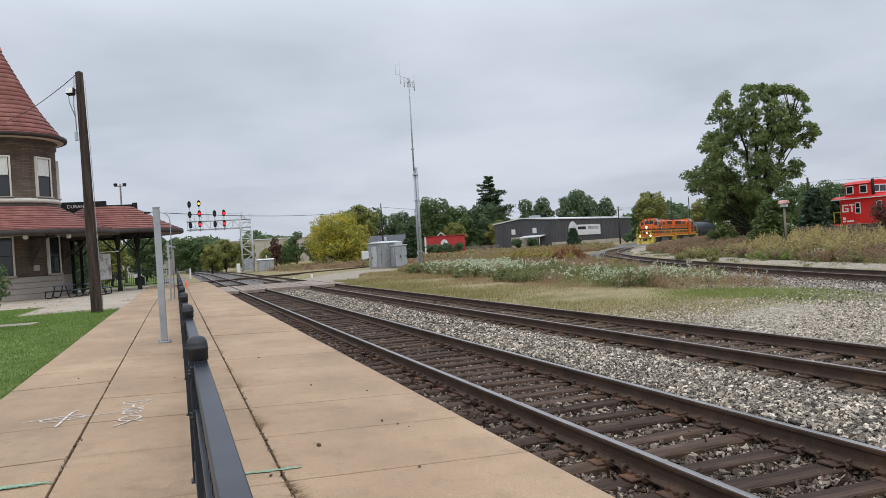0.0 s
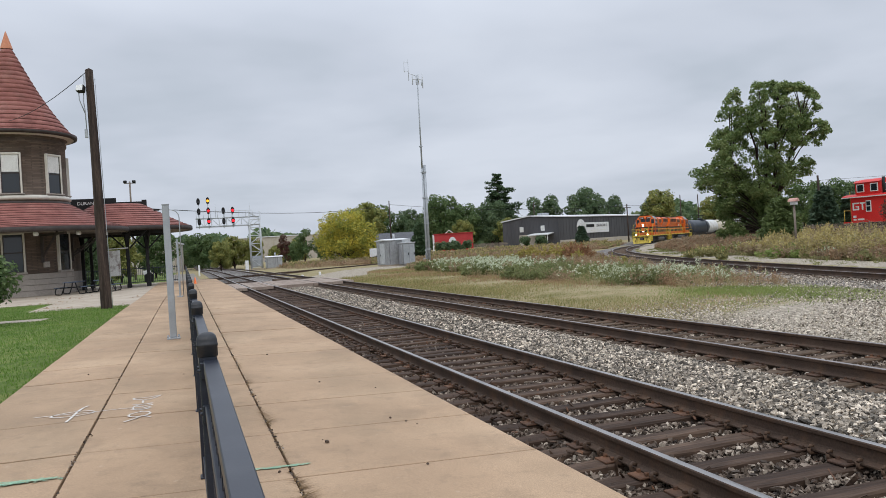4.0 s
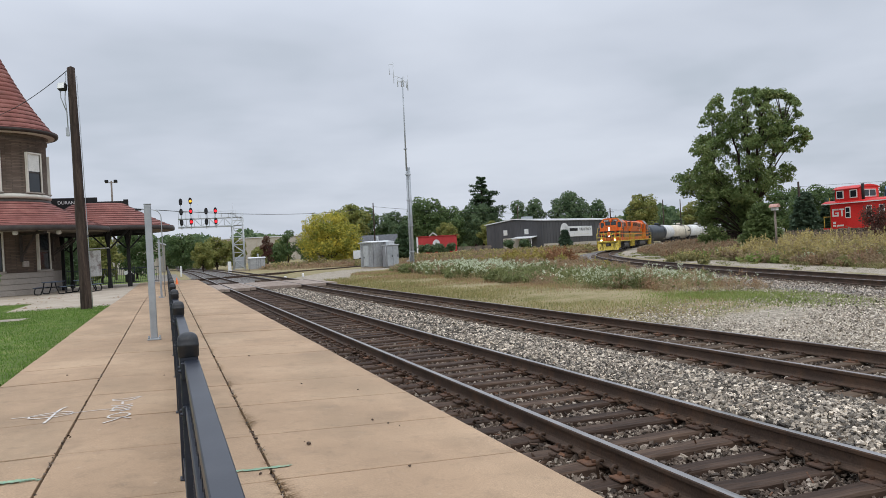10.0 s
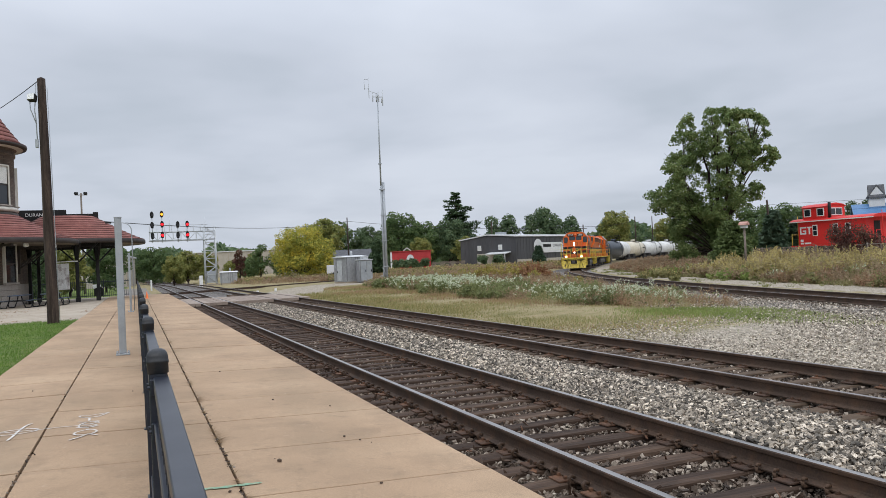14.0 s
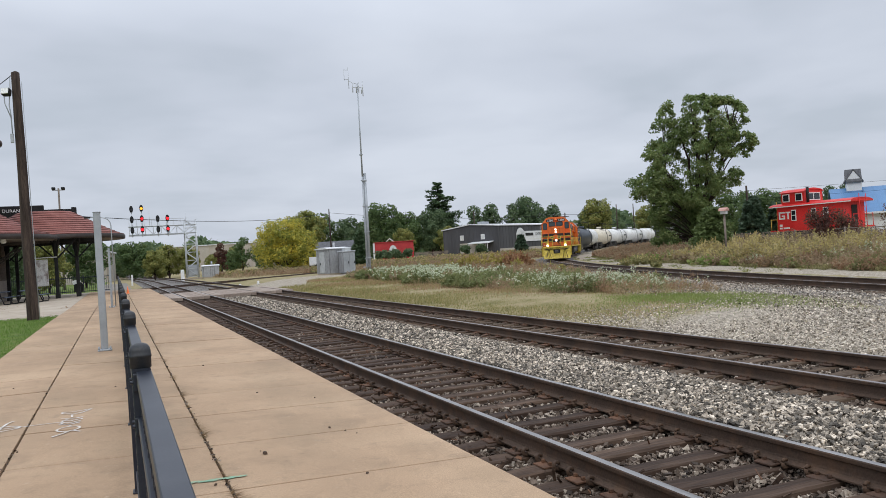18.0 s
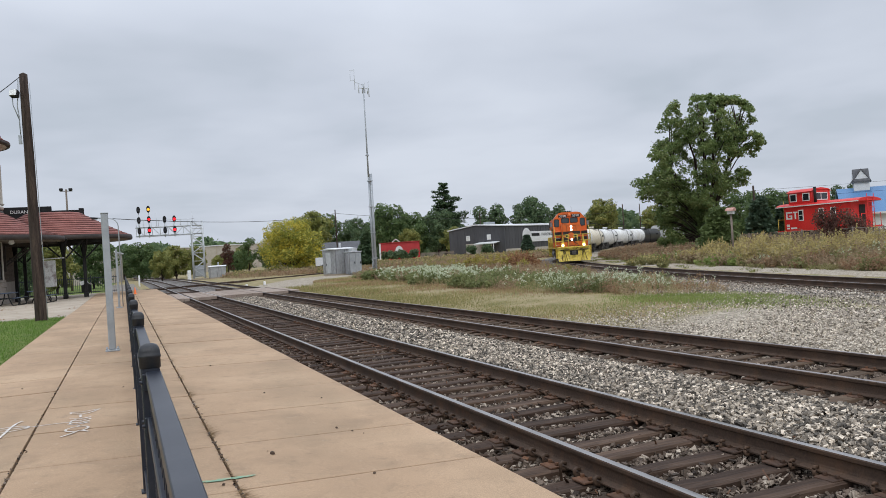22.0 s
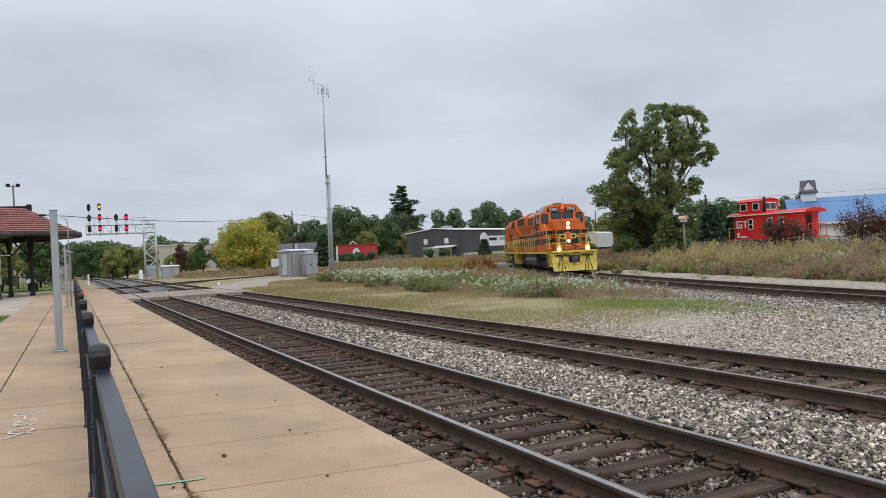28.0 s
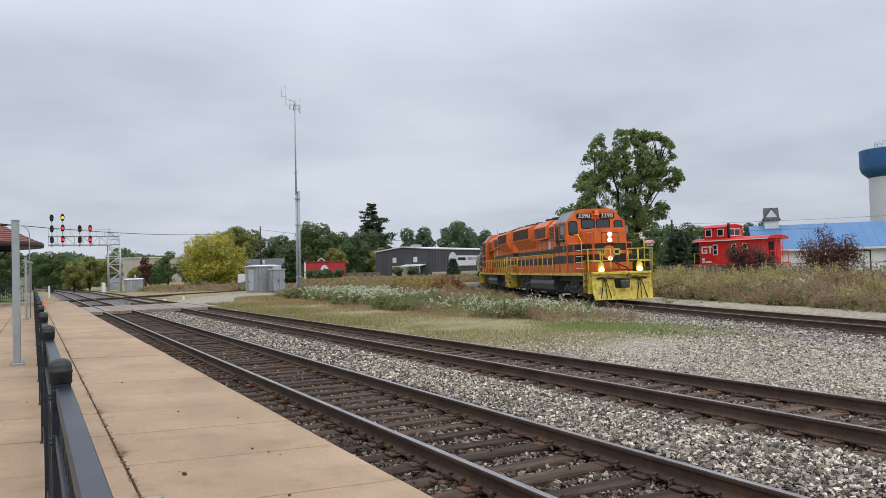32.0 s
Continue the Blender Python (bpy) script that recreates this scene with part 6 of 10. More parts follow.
        for x in (4.2, 5.15, 5.3):
            box(bm, x - 0.012, x + 0.012, min(sy * 1.562, sy * 1.572), max(sy * 1.562, sy * 1.572), 1.42, 3.86)
        part("seams", bm, GRILLE, cab, "dark panel seams")
    # number boards
    for sy in (-1, 1):
        nb = part("number_board", rounded_pane(6.56, sy * 0.6 - 0.4, sy * 0.6 + 0.4, 4.12, 4.42, 0.03, 0.1), DARK, cab, "black number board")
        lettering("numerals", number, 0.32, WHITE_PAINT, nb, pose(6.595, sy * 0.6, 4.27, 90, 0, 90), "white numerals")
        lettering("numerals", number, 0.26, BLACK_PAINT, cab, pose(4.9, sy * 1.571, 2.92, 90, 0, 0 if sy < 0 else 180), "black numerals")
    for sy in (-1, 1):
        bm = bmesh.new()
        prism(bm, [(sy * 1.565, 3.93), (sy * 1.03, 4.575), (sy * 1.0, 4.57), (sy * 1.555, 3.91)], 4.12, 6.4, "x")
        part("roof_slope", bm, CAB_GREY, cab, "grey sloping roof edge")
    # bell, horn, antenna on the roof
    bm = bmesh.new()
    lathe(bm, [(0.17, 4.3), (0.15, 4.33), (0.11, 4.42), (0.1, 4.52), (0.0, 4.56)], 16, cx=6.68, cy=0.02)
    box(bm, 6.55, 6.7, -0.16, 0.2, 4.5, 4.56)
    part("bell", bm, ORANGE, cab, "orange roof bell")
    bm = bmesh.new()
    for y in (-0.2, 0, 0.2):
        rod(bm, (4.6, y, 4.75), (5.1, y, 4.75), 0.03, 0.08, 8)
    box(bm, 4.7, 4.8, -0.25, 0.25, 4.58, 4.75)
    part("horn", bm, DARK, cab)
    bm = bmesh.new()
    rod(bm, (5.6, 0.3, 4.58), (5.6, 0.3, 5.2), 0.015, 0.01, 6)
    box(bm, 5.3, 5.7, -0.5, -0.2, 4.58, 4.7)
    part("antenna", bm, DARK, cab)
    # headlights on the nose, ditch lights on the pilot
    glow = HEADLIGHT if lead else LENS_OFF
    bm = bmesh.new()
    box(bm, 8.630, 8.690, -0.17, 0.13, 2.82, 3.36, bevel=0.025)
    hl = part("headlight_housing", bm, ORANGE, lo)
    for z in (2.95, 3.22):
        bm = bmesh.new()
        rod(bm, (8.690, -0.02, z), (8.720, -0.02, z), 0.105, 0.1, 18)
        part("headlight", bm, glow, hl, "lit white headlight" if lead else "headlight")
    for sy in (-1, 1):
        bm = bmesh.new()
        prism(bm, [(sy * 0.925 - 0.16, 1.4), (sy * 0.925 + 0.16, 1.4), (sy * 0.925 + 0.14, 1.78), (sy * 0.925 + 0.08, 1.88), (sy * 0.925 - 0.08, 1.88), (sy * 0.925 - 0.14, 1.78)], 9.92, 9.97, "x")
        dl = part("ditch_light_bracket", bm, YELLOW, lo)
        bm = bmesh.new()
        rod(bm, (9.95, sy * 0.925, 1.54), (10.1, sy * 0.925, 1.54), 0.1, 0.1, 16)
        part("ditch_light", bm, glow, dl, "lit ditch light" if lead else "ditch light")
    if lead:
        bm = bmesh.new()
        rod(bm, (8.660, -0.02, 2.05), (8.730, -0.02, 2.05), 0.1, 0.09, 14)
        part("class_light", bm, HEADLIGHT_DIM, nose, "small lit marker light")
        # painted emblem: a disc between two yellow shapes
        bm = bmesh.new()
        rod(bm, (8.660, -0.06, 2.36), (8.666, -0.06, 2.36), 0.33, 0.33, 24)
        part("emblem_disc", bm, ORANGE, nose, "orange painted disc")
        for y in (-0.42, 0.32):
            bm = bmesh.new()
            prism(bm, [(y - 0.24, 2.38), (y - 0.12, 2.22), (y + 0.12, 2.22), (y + 0.24, 2.38), (y + 0.12, 2.54), (y - 0.12, 2.54)], 8.667, 8.673, "x")
            part("emblem_plate", bm, YELLOW, nose, "yellow painted hexagon")
            bm = bmesh.new()
            prism(bm, [(y - 0.1, 2.3), (y + 0.1, 2.3), (y + 0.1, 2.46), (y - 0.1, 2.46)], 8.674, 8.677, "x")
            part("emblem_bar", bm, BLACK_PAINT, nose)
        bm = bmesh.new()
        pipe(bm, [(8.730, 0.1, 2.0), (9.0, 0.25, 1.78), (9.6, 0.45, 1.6), (10.1, 0.4, 1.4), (10.22, 0.2, 1.2)], 0.03, 6)
        pipe(bm, [(8.730, 0.1, 2.0), (9.2, 0.3, 1.5), (9.9, 0.9, 1.5), (10.1, 1.0, 1.45)], 0.02, 6)
        part("jumper_cable", bm, DARK, nose, "black jumper cable")
    # long hood
    bm = bmesh.new()
    hood_section(bm, -7.3, 4.12, 0.96, 1.36, 4.28, 0.3)
    hood = part("long_hood", bm, ORANGE, lo, "orange long hood")
    stripe_slabs(hood, -7.28, 4.08, 0.962)
    bm = bmesh.new()
    hood_section(bm, 2.2, 4.14, 1.28, 3.2, 4.34, 0.35)
    part("blower_housing", bm, ORANGE, lo)
    for sy in (-1, 1):
        bm = bmesh.new()
        for k in range(9):
            box(bm, 2.3, 4.0, min(sy * 1.285, sy * 1.3), max(sy * 1.285, sy * 1.3), 3.28 + 0.075 * k, 3.33 + 0.075 * k)
        part("intake_grille", bm, GRILLE, hood, "brown intake grille")
    bm = bmesh.new()
    hood_section(bm, -1.7, 1.4, 1.22, 3.35, 4.42, 0.34)
    part("brake_housing", bm, ORANGE, lo, "orange dynamic brake housing")
    for sy in (-1, 1):
        bm = bmesh.new()
        box(bm, -1.4, 1.1, min(sy * 1.222, sy * 1.24), max(sy * 1.222, sy * 1.24), 3.45, 4.02)
        part("brake_grille", bm, GRILLE, hood, "brown brake grille")
    bm = bmesh.new()
    prism(bm, [(-0.97, 2.9), (0.97, 2.9), (1.36, 3.5), (1.36, 4.2), (1.0, 4.38), (-1.0, 4.38), (-1.36, 4.2), (-1.36, 3.5)], -7.1, -2.2, "x")
    part("radiator_housing", bm, ORANGE, lo, "flared orange radiator housing")
    for sy in (-1, 1):
        bm = bmesh.new()
        for k in range(11):
            box(bm, -6.9, -2.5, min(sy * 1.362, sy * 1.378), max(sy * 1.362, sy * 1.378), 3.56 + 0.055 * k, 3.595 + 0.055 * k)
        part("radiator_grille", bm, DARK, hood, "dark radiator grille")
    for x in (-6.3, -4.9, -3.4, -0.9, 0.5):
        bm = bmesh.new()
        z = 4.42 if x > -3 else 4.38
        lathe(bm, [(0.62, z - 0.04), (0.62, z + 0.18), (0.56, z + 0.2), (0.0, z + 0.2)], 22, cx=x, cy=0)
        part("fan", bm, DARK, hood, "dark roof fan housing")
    part("exhaust_stack", boxes((1.55, 2.05, -0.35, 0.35, 4.26, 4.62), bevel=0.04), DARK, hood)
    for sy in (-1, 1):
        for k in range(9):
            x = -6.9 + k * 1.04
            part("hood_door", boxes((x, x + 0.97, min(sy * 0.962, sy * 0.972), max(sy * 0.962, sy * 0.972), 2.72, 3.28), bevel=0.004), ORANGE, hood)
        bm = bmesh.new()
        for k in range(9):
            x = -6.9 + k * 1.04
            rod(bm, (x + 0.9, sy * 0.972, 3.0), (x + 0.9, sy * 1.0, 3.0), 0.03, 0.025, 8)
            for z in (2.8, 3.2):
                box(bm, x + 0.02, x + 0.1, min(sy * 0.972, sy * 0.985), max(sy * 0.972, sy * 0.985), z - 0.04, z + 0.04)
        part("door_latches", bm, BLACK_PAINT, hood, "dark door latches and hinges")
        part("lift_lug", boxes((2.3, 2.62, min(sy * 0.975, sy * 1.02), max(sy * 0.975, sy * 1.02), 2.62, 3.12), (2.78, 3.1, min(sy * 0.975, sy * 1.02), max(sy * 0.975, sy * 1.02), 2.62, 3.12), bevel=0.02), YELLOW, hood, "yellow bracket on the hood")
        part("placard", boxes((0.9, 1.35, min(sy * 0.974, sy * 0.98), max(sy * 0.974, sy * 0.98), 2.78, 3.2)), WHITE_PAINT, hood, "white placard")
    bm = bmesh.new()
    rod(bm, (-7.3, 0, 3.5), (-7.38, 0, 3.5), 0.1, 0.1, 14)
    part("rear_light", bm, LENS_OFF, hood, "unlit rear light")
    lettering("numerals", number, 0.3, BLACK_PAINT, hood, pose(-7.306, 0.0, 3.78, 90, 0, -90), "black numerals")
    for z0, z1 in ((1.86, 2.26), (2.43, 2.78)):
        part("stripe", boxes((-7.306, -7.3, -0.95, 0.95, z0, z1)), BLACK_PAINT, hood, "black painted band")
    # yellow handrails along the walkways and round the ends
    for sy in (-1, 1):
        y = sy * 1.55
        bm = bmesh.new()
        pipe(bm, [(3.9, y, 2.42), (-7.05, y, 2.42)], 0.022, 6)
        part("handrail", bm, YELLOW, lo, "yellow handrail")
        for k in range(11):
            x = 3.75 - k * 1.08
            bm = bmesh.new()
            rod(bm, (x, y, 1.3), (x, y, 2.42), 0.025, 0.022, 6)
            part("stanchion", bm, YELLOW, lo, "yellow stanchion")
        for sx in (1, -1):
            e = 0.45 if sx > 0 else 1.5
            bm = bmesh.new()
            x = (sx * 8.6 + e)
            pipe(bm, [(x - sx * 0.0, y, 1.3), (x, y, 2.9), (x - sx * 0.55, y, 3.25), (x - sx * 1.2, y, 3.25)] if sx > 0 else [(x, y, 1.3), (x, y, 2.45)], 0.026, 6)
            pipe(bm, [((sx * 9.5 + e), y, 0.9), ((sx * 9.55 + e), y, 2.5), ((sx * 9.5 + e), y * 0.55, 2.5), ((sx * 9.5 + e), y * 0.55, 1.36)], 0.026, 6)
            pipe(bm, [((sx * 9.5 + e), y, 1.9), ((sx * 9.5 + e), y * 0.55, 1.9)], 0.02, 6)
            part("end_rail", bm, YELLOW, lo, "yellow end handrail")
        bm = bmesh.new()
        pipe(bm, [(6.1, y, 1.3), (6.1, y, 2.5), (5.9, y * 1.02, 3.05)], 0.024, 6)
        part("cab_grab", bm, YELLOW, lo, "yellow grab rail")
    # the front platform's railing: posts, top rail and middle rail on each side of a gap
    for sy in (-1, 1):
        bm = bmesh.new()
        for y in (0.42, 0.92):
            rod(bm, (9.87, sy * y, 1.36), (9.87, sy * y, 2.5), 0.028, 0.026, 6)
        pipe(bm, [(9.87, sy * 0.42, 2.48), (9.87, sy * 1.5, 2.48), (9.1, sy * 1.52, 2.48)], 0.028, 6)
        pipe(bm, [(9.87, sy * 0.42, 1.95), (9.87, sy * 1.5, 1.95), (9.1, sy * 1.52, 1.95)], 0.022, 6)
        part("front_rail", bm, YELLOW, lo, "yellow front platform railing")
    bm = bmesh.new()
    pipe(bm, [(9.87, -0.42, 2.4), (9.87, -0.2, 2.2), (9.87, 0.0, 2.14), (9.87, 0.2, 2.2), (9.87, 0.42, 2.4)], 0.014, 5)
    part("safety_chain", bm, DARK, lo, "black safety chain")
    # pilot: anticlimber ledge, plough ribs, worn footboards
    bm = bmesh.new()
    box(bm, 9.75, 10.17, -1.4, 1.4, 1.3, 1.42, bevel=0.02)
    for k in range(3):
        box(bm, 10.05, 10.2, -0.9, 0.9, 1.14 + 0.05 * k, 1.16 + 0.05 * k)
    part("anticlimber", bm, YELLOW, lo, "ribbed yellow ledge over the coupler")
    for y in (-1.3, -0.45, 0.45, 1.3):
        bm = bmesh.new()
        bar(bm, (10.1, y, 0.95), (10.34, y * 0.95, 0.2), 0.03)
        part("plough_rib", bm, YELLOW, lo)
    bm = bmesh.new()
    for sy in (-1, 1):
        box(bm, 9.81, 9.89, min(sy * 1.18, sy * 1.56), max(sy * 1.18, sy * 1.56), 0.42, 1.42)
    part("corner_post", bm, YELLOW, lo)
    # a few ladder rungs on the nose
    bm = bmesh.new()
    for z in (1.6, 1.9, 2.2, 2.5):
        pipe(bm, [(7.61, -1.4, z), (7.68, -1.4, z), (7.68, -1.0, z), (7.61, -1.0, z)], 0.014, 6)
    part("nose_rungs", bm, WHITE_PAINT, nose, "white nose rungs")
    return lo


def tank_car(colour, label, length=12.95, second=None, share=0.0):
    """A tank car; a share of its shell, from the rear end, may be painted a second colour."""
    tc = thing("tank_car", label, "tank car", "tank cars")
    Lh, R, zc = length / 2 - 1.75, 1.46, 2.45
    tx = length / 2 - 2.25
    prof = [(0.0, -Lh - 0.55), (0.6, -Lh - 0.47), (1.05, -Lh - 0.3), (1.33, -Lh - 0.08), (R, -Lh + 0.15), (R, Lh - 0.15), (1.33, Lh + 0.08), (1.05, Lh + 0.3), (0.6, Lh + 0.47), (0.0, Lh + 0.55)]
    bm = bmesh.new()
    lathe(bm, prof, 32)
    bmesh.ops.transform(bm, matrix=Matrix.Translation((0, 0, zc)) @ Matrix.Rotation(radians(90), 4, "Y"), verts=bm.verts[:])
    shell = part("tank", bm, colour, tc, smooth=True)
    if second is not None:
        bm = bmesh.new()
        lathe(bm, [(r + 0.006, z) for r, z in [(R, -Lh + 0.15 + 2 * (Lh - 0.15) * share), (R, -Lh + 0.15), (1.33, -Lh - 0.08), (1.05, -Lh - 0.3), (0.6, -Lh - 0.47)]], 32)
        bmesh.ops.transform(bm, matrix=Matrix.Translation((0, 0, zc)) @ Matrix.Rotation(radians(90), 4, "Y"), verts=bm.verts[:])
        part("painted_end", bm, second, shell, "rear part of the tank in another colour", smooth=True)
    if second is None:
        # the shade in the gap between cars is painted onto the rear end
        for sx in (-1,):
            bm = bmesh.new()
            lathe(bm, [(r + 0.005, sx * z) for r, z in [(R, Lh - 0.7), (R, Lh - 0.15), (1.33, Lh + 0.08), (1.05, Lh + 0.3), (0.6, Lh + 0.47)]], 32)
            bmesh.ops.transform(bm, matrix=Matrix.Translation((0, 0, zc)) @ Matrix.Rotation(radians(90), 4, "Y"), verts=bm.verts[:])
            part("stained_end", bm, TANK_BLACK, shell, "black tank end that paints in the gap's shade", smooth=True)
    bm = bmesh.new()
    box(bm, -length / 2 + 0.25, length / 2 - 0.25, -0.35, 0.35, 0.75, 1.1)
    for sx in (-1, 1):
        box(bm, sx * tx - 0.9, sx * tx + 0.9, -1.25, 1.25, 0.95, 1.45)
        box(bm, sx * (length / 2 - 0.4) - 0.12, sx * (length / 2 - 0.4) + 0.12, -1.4, 1.4, 0.95, 1.15)
    part("underframe", bm, BLACK_PAINT, tc)
    bm = bmesh.new()
    rod(bm, (0, 0, zc + R - 0.05), (0, 0, zc + R + 0.42), 0.42, 0.42, 18)
    part("dome", bm, colour, tc)
    bm = bmesh.new()
    box(bm, -1.3, 1.3, -1.0, 1.0, zc + R + 0.02, zc + R + 0.07)
    for sx in (-1, 1):
        for sy in (-1, 1):
            rod(bm, (sx * 1.3, sy * 1.0, zc + R), (sx * 1.3, sy * 1.0, zc + R + 0.95), 0.025, 0.025, 6)
        pipe(bm, [(sx * 1.3, -1.0, zc + R + 0.95), (sx * 1.3, 1.0, zc + R + 0.95)], 0.025)
    for sy in (-1, 1):
        pipe(bm, [(-1.3, sy * 1.0, zc + R + 0.95), (1.3, sy * 1.0, zc + R + 0.95)], 0.025)
        pipe(bm, [(-1.3, sy * 1.0, zc + R + 0.5), (1.3, sy * 1.0, zc + R + 0.5)], 0.02)
    part("platform_rails", bm, DARK, tc, "black walkway and rails round the dome")
    for sy in (-1, 1):
        bm = bmesh.new()
        for dx in (-0.22, 0.22):
            pipe(bm, [(dx, sy * 1.55, 1.0), (dx, sy * 1.58, 2.6), (dx, sy * 1.1, zc + R + 0.05)], 0.02)
        for k in range(9):
            rod(bm, (-0.22, sy * 1.57, 1.05 + 0.28 * k), (0.22, sy * 1.57, 1.05 + 0.28 * k), 0.014, 0.014, 5) if k < 6 else None
        part("ladder", bm, DARK, tc)
        part("lettering_bar", boxes((-Lh * 0.75, -Lh * 0.75 + 1.6, min(sy * 1.455, sy * 1.47), max(sy * 1.455, sy * 1.47), 2.5, 2.75)), WHITE_PAINT if colour in (TANK_BLUE, TANK_BLACK) else DARK, tc)
    for sx in (-1, 1):
        truck(tc, sx * tx, 1.78, heavy=False)
        coupler(tc, sx * (length / 2 - 0.45), sx)
    return tc


TANK_BLUE = surf("tank_dark_blue", [(0.02, 0.028, 0.04), (0.035, 0.045, 0.06)], scale=1.5, rough=0.4, spec=0.5, dirt=(0.08, 0.075, 0.07), dirt_amount=0.35)
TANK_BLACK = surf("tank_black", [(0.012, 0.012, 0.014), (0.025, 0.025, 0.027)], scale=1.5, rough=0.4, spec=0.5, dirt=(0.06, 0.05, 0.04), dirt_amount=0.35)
TANK_WHITE = surf("tank_white", [(0.62, 0.62, 0.6), (0.74, 0.74, 0.72)], scale=1.0, rough=0.5, dirt=(0.4, 0.36, 0.28), dirt_amount=0.5)
TANK_CREAM = surf("tank_cream", [(0.6, 0.54, 0.43), (0.68, 0.63, 0.52)], scale=1.0, rough=0.6, dirt=(0.38, 0.3, 0.2), dirt_amount=0.5)
HOPPER_GREY = surf("hopper_grey", [(0.5, 0.51, 0.51), (0.6, 0.61, 0.61)], scale=0.8, rough=0.6, dirt=(0.3, 0.27, 0.23), dirt_amount=0.4)


def hopper_car():
    hc = thing("hopper_car", "pale grey covered hopper car with sloping ends", "hopper car")
    bm = bmesh.new()
    prism(bm, [(-7.4, 1.9), (-6.0, 1.2), (6.0, 1.2), (7.4, 1.9), (7.4, 4.3), (-7.4, 4.3)], -1.55, 1.55, "y")
    part("body", bm, HOPPER_GREY, hc)
    bm = bmesh.new()
    prism(bm, [(-1.55, 4.3), (1.55, 4.3), (1.0, 4.62), (-1.0, 4.62)], -7.4, 7.4, "x")
    part("roof", bm, HOPPER_GREY, hc)
    for k in range(13):
        for sy in (-1, 1):
            x = -7.1 + k * 1.18
            part("rib", boxes((x - 0.04, x + 0.04, min(sy * 1.55, sy * 1.63), max(sy * 1.55, sy * 1.63), 1.9, 4.25)), HOPPER_GREY, hc)
    bm = bmesh.new()
    for x in (-4.4, 0, 4.4):
        prism(bm, [(x - 2.0, 1.25), (x + 2.0, 1.25), (x + 0.4, 0.45), (x - 0.4, 0.45)], -1.2, 1.2, "y")
    part("outlet", bm, UNDERFRAME, hc)
    part("sill", boxes((-8.0, 8.0, -0.35, 0.35, 0.8, 1.15)), UNDERFRAME, hc)
    for sx in (-1, 1):
        truck(hc, sx * 6.4, 1.78, heavy=False)
        coupler(hc, sx * 7.9, sx)
    return hc


LOCO_A = locomotive("3390", True)
LOCO_B = locomotive("3484", False)
# offset of each vehicle's centre behind the pilot, half the distance between its truck centres, faces back
TRAIN = [(LOCO_A, 9.9, 5.25, False), (LOCO_B, 26.4, 5.25, True)]
_cars = [(tank_car(TANK_BLUE, "long dark blue tank car with a white rear end", 21.7, TANK_WHITE, 0.38), 21.7),
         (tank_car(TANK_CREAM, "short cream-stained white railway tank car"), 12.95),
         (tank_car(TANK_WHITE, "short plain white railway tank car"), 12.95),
         (tank_car(TANK_WHITE, "short white tank car with painted-in shade at its end"), 12.95),
         (tank_car(TANK_WHITE, "long white tank car with a black rear part", 21.7, TANK_BLACK, 0.7), 21.7)]
_at = 36.6
for _c, _l in _cars:
    TRAIN.append((_c, _at + _l / 2, _l / 2 - 2.25, False))
    _at += _l
TRAIN.append((hopper_car(), _at + 8.3, 6.4, False))


def front_at(t):
    """Arc length of the leading pilot on the curved track."""
    return -6.05979e-05 * t ** 4 + 0.00405631 * t ** 3 + -0.0892032 * t ** 2 + -2.59218 * t + 120.376


def on_track(s, half, back):
    fx, fy = curve_at(s - half)
    rx, ry = curve_at(s + half)
    a = math.degrees(math.atan2(fy - ry, fx - rx))
    return pose(float(fx + rx) / 2, float(fy + ry) / 2, 0, 0, 0, a + (180 if back else 0))


# ---- signals, cabin and mast beyond the diamond ----
def signal_head(parent, x, z, glow, label):
    bm = bmesh.new()
    box(bm, x - 0.2, x + 0.2, -0.1, 0.25, z - 0.42, z + 0.42, bevel=0.06)
    prism(bm, [(x + 0.27 * math.cos(a), z + 0.06 + 0.5 * math.sin(a)) for a in np.linspace(0, math.tau, 17)[:-1]], -0.12, -0.1, "y")
    hd = part("signal_head", bm, DARK, parent, label)
    bm = bmesh.new()
    lathe(bm, [(0.2, 0.0), (0.21, 0.3)], 14, math.pi * 0.0, math.tau * 0.72)
    bmesh.ops.transform(bm, matrix=Matrix.Translation((x, -0.12, z)) @ Matrix.Rotation(radians(-40), 4, "Y") @ Matrix.Rotation(radians(90), 4, "X"), verts=bm.verts[:])
    part("visor", bm, DARK, hd)
    bm = bmesh.new()
    # lit lenses are widened: their glow is put into the disc's size
    rod(bm, (x, -0.13, z), (x, -0.17, z), 0.2 if glow is not LENS_OFF else 0.14, 0.18, 16)
    part("lens", bm, glow, hd)


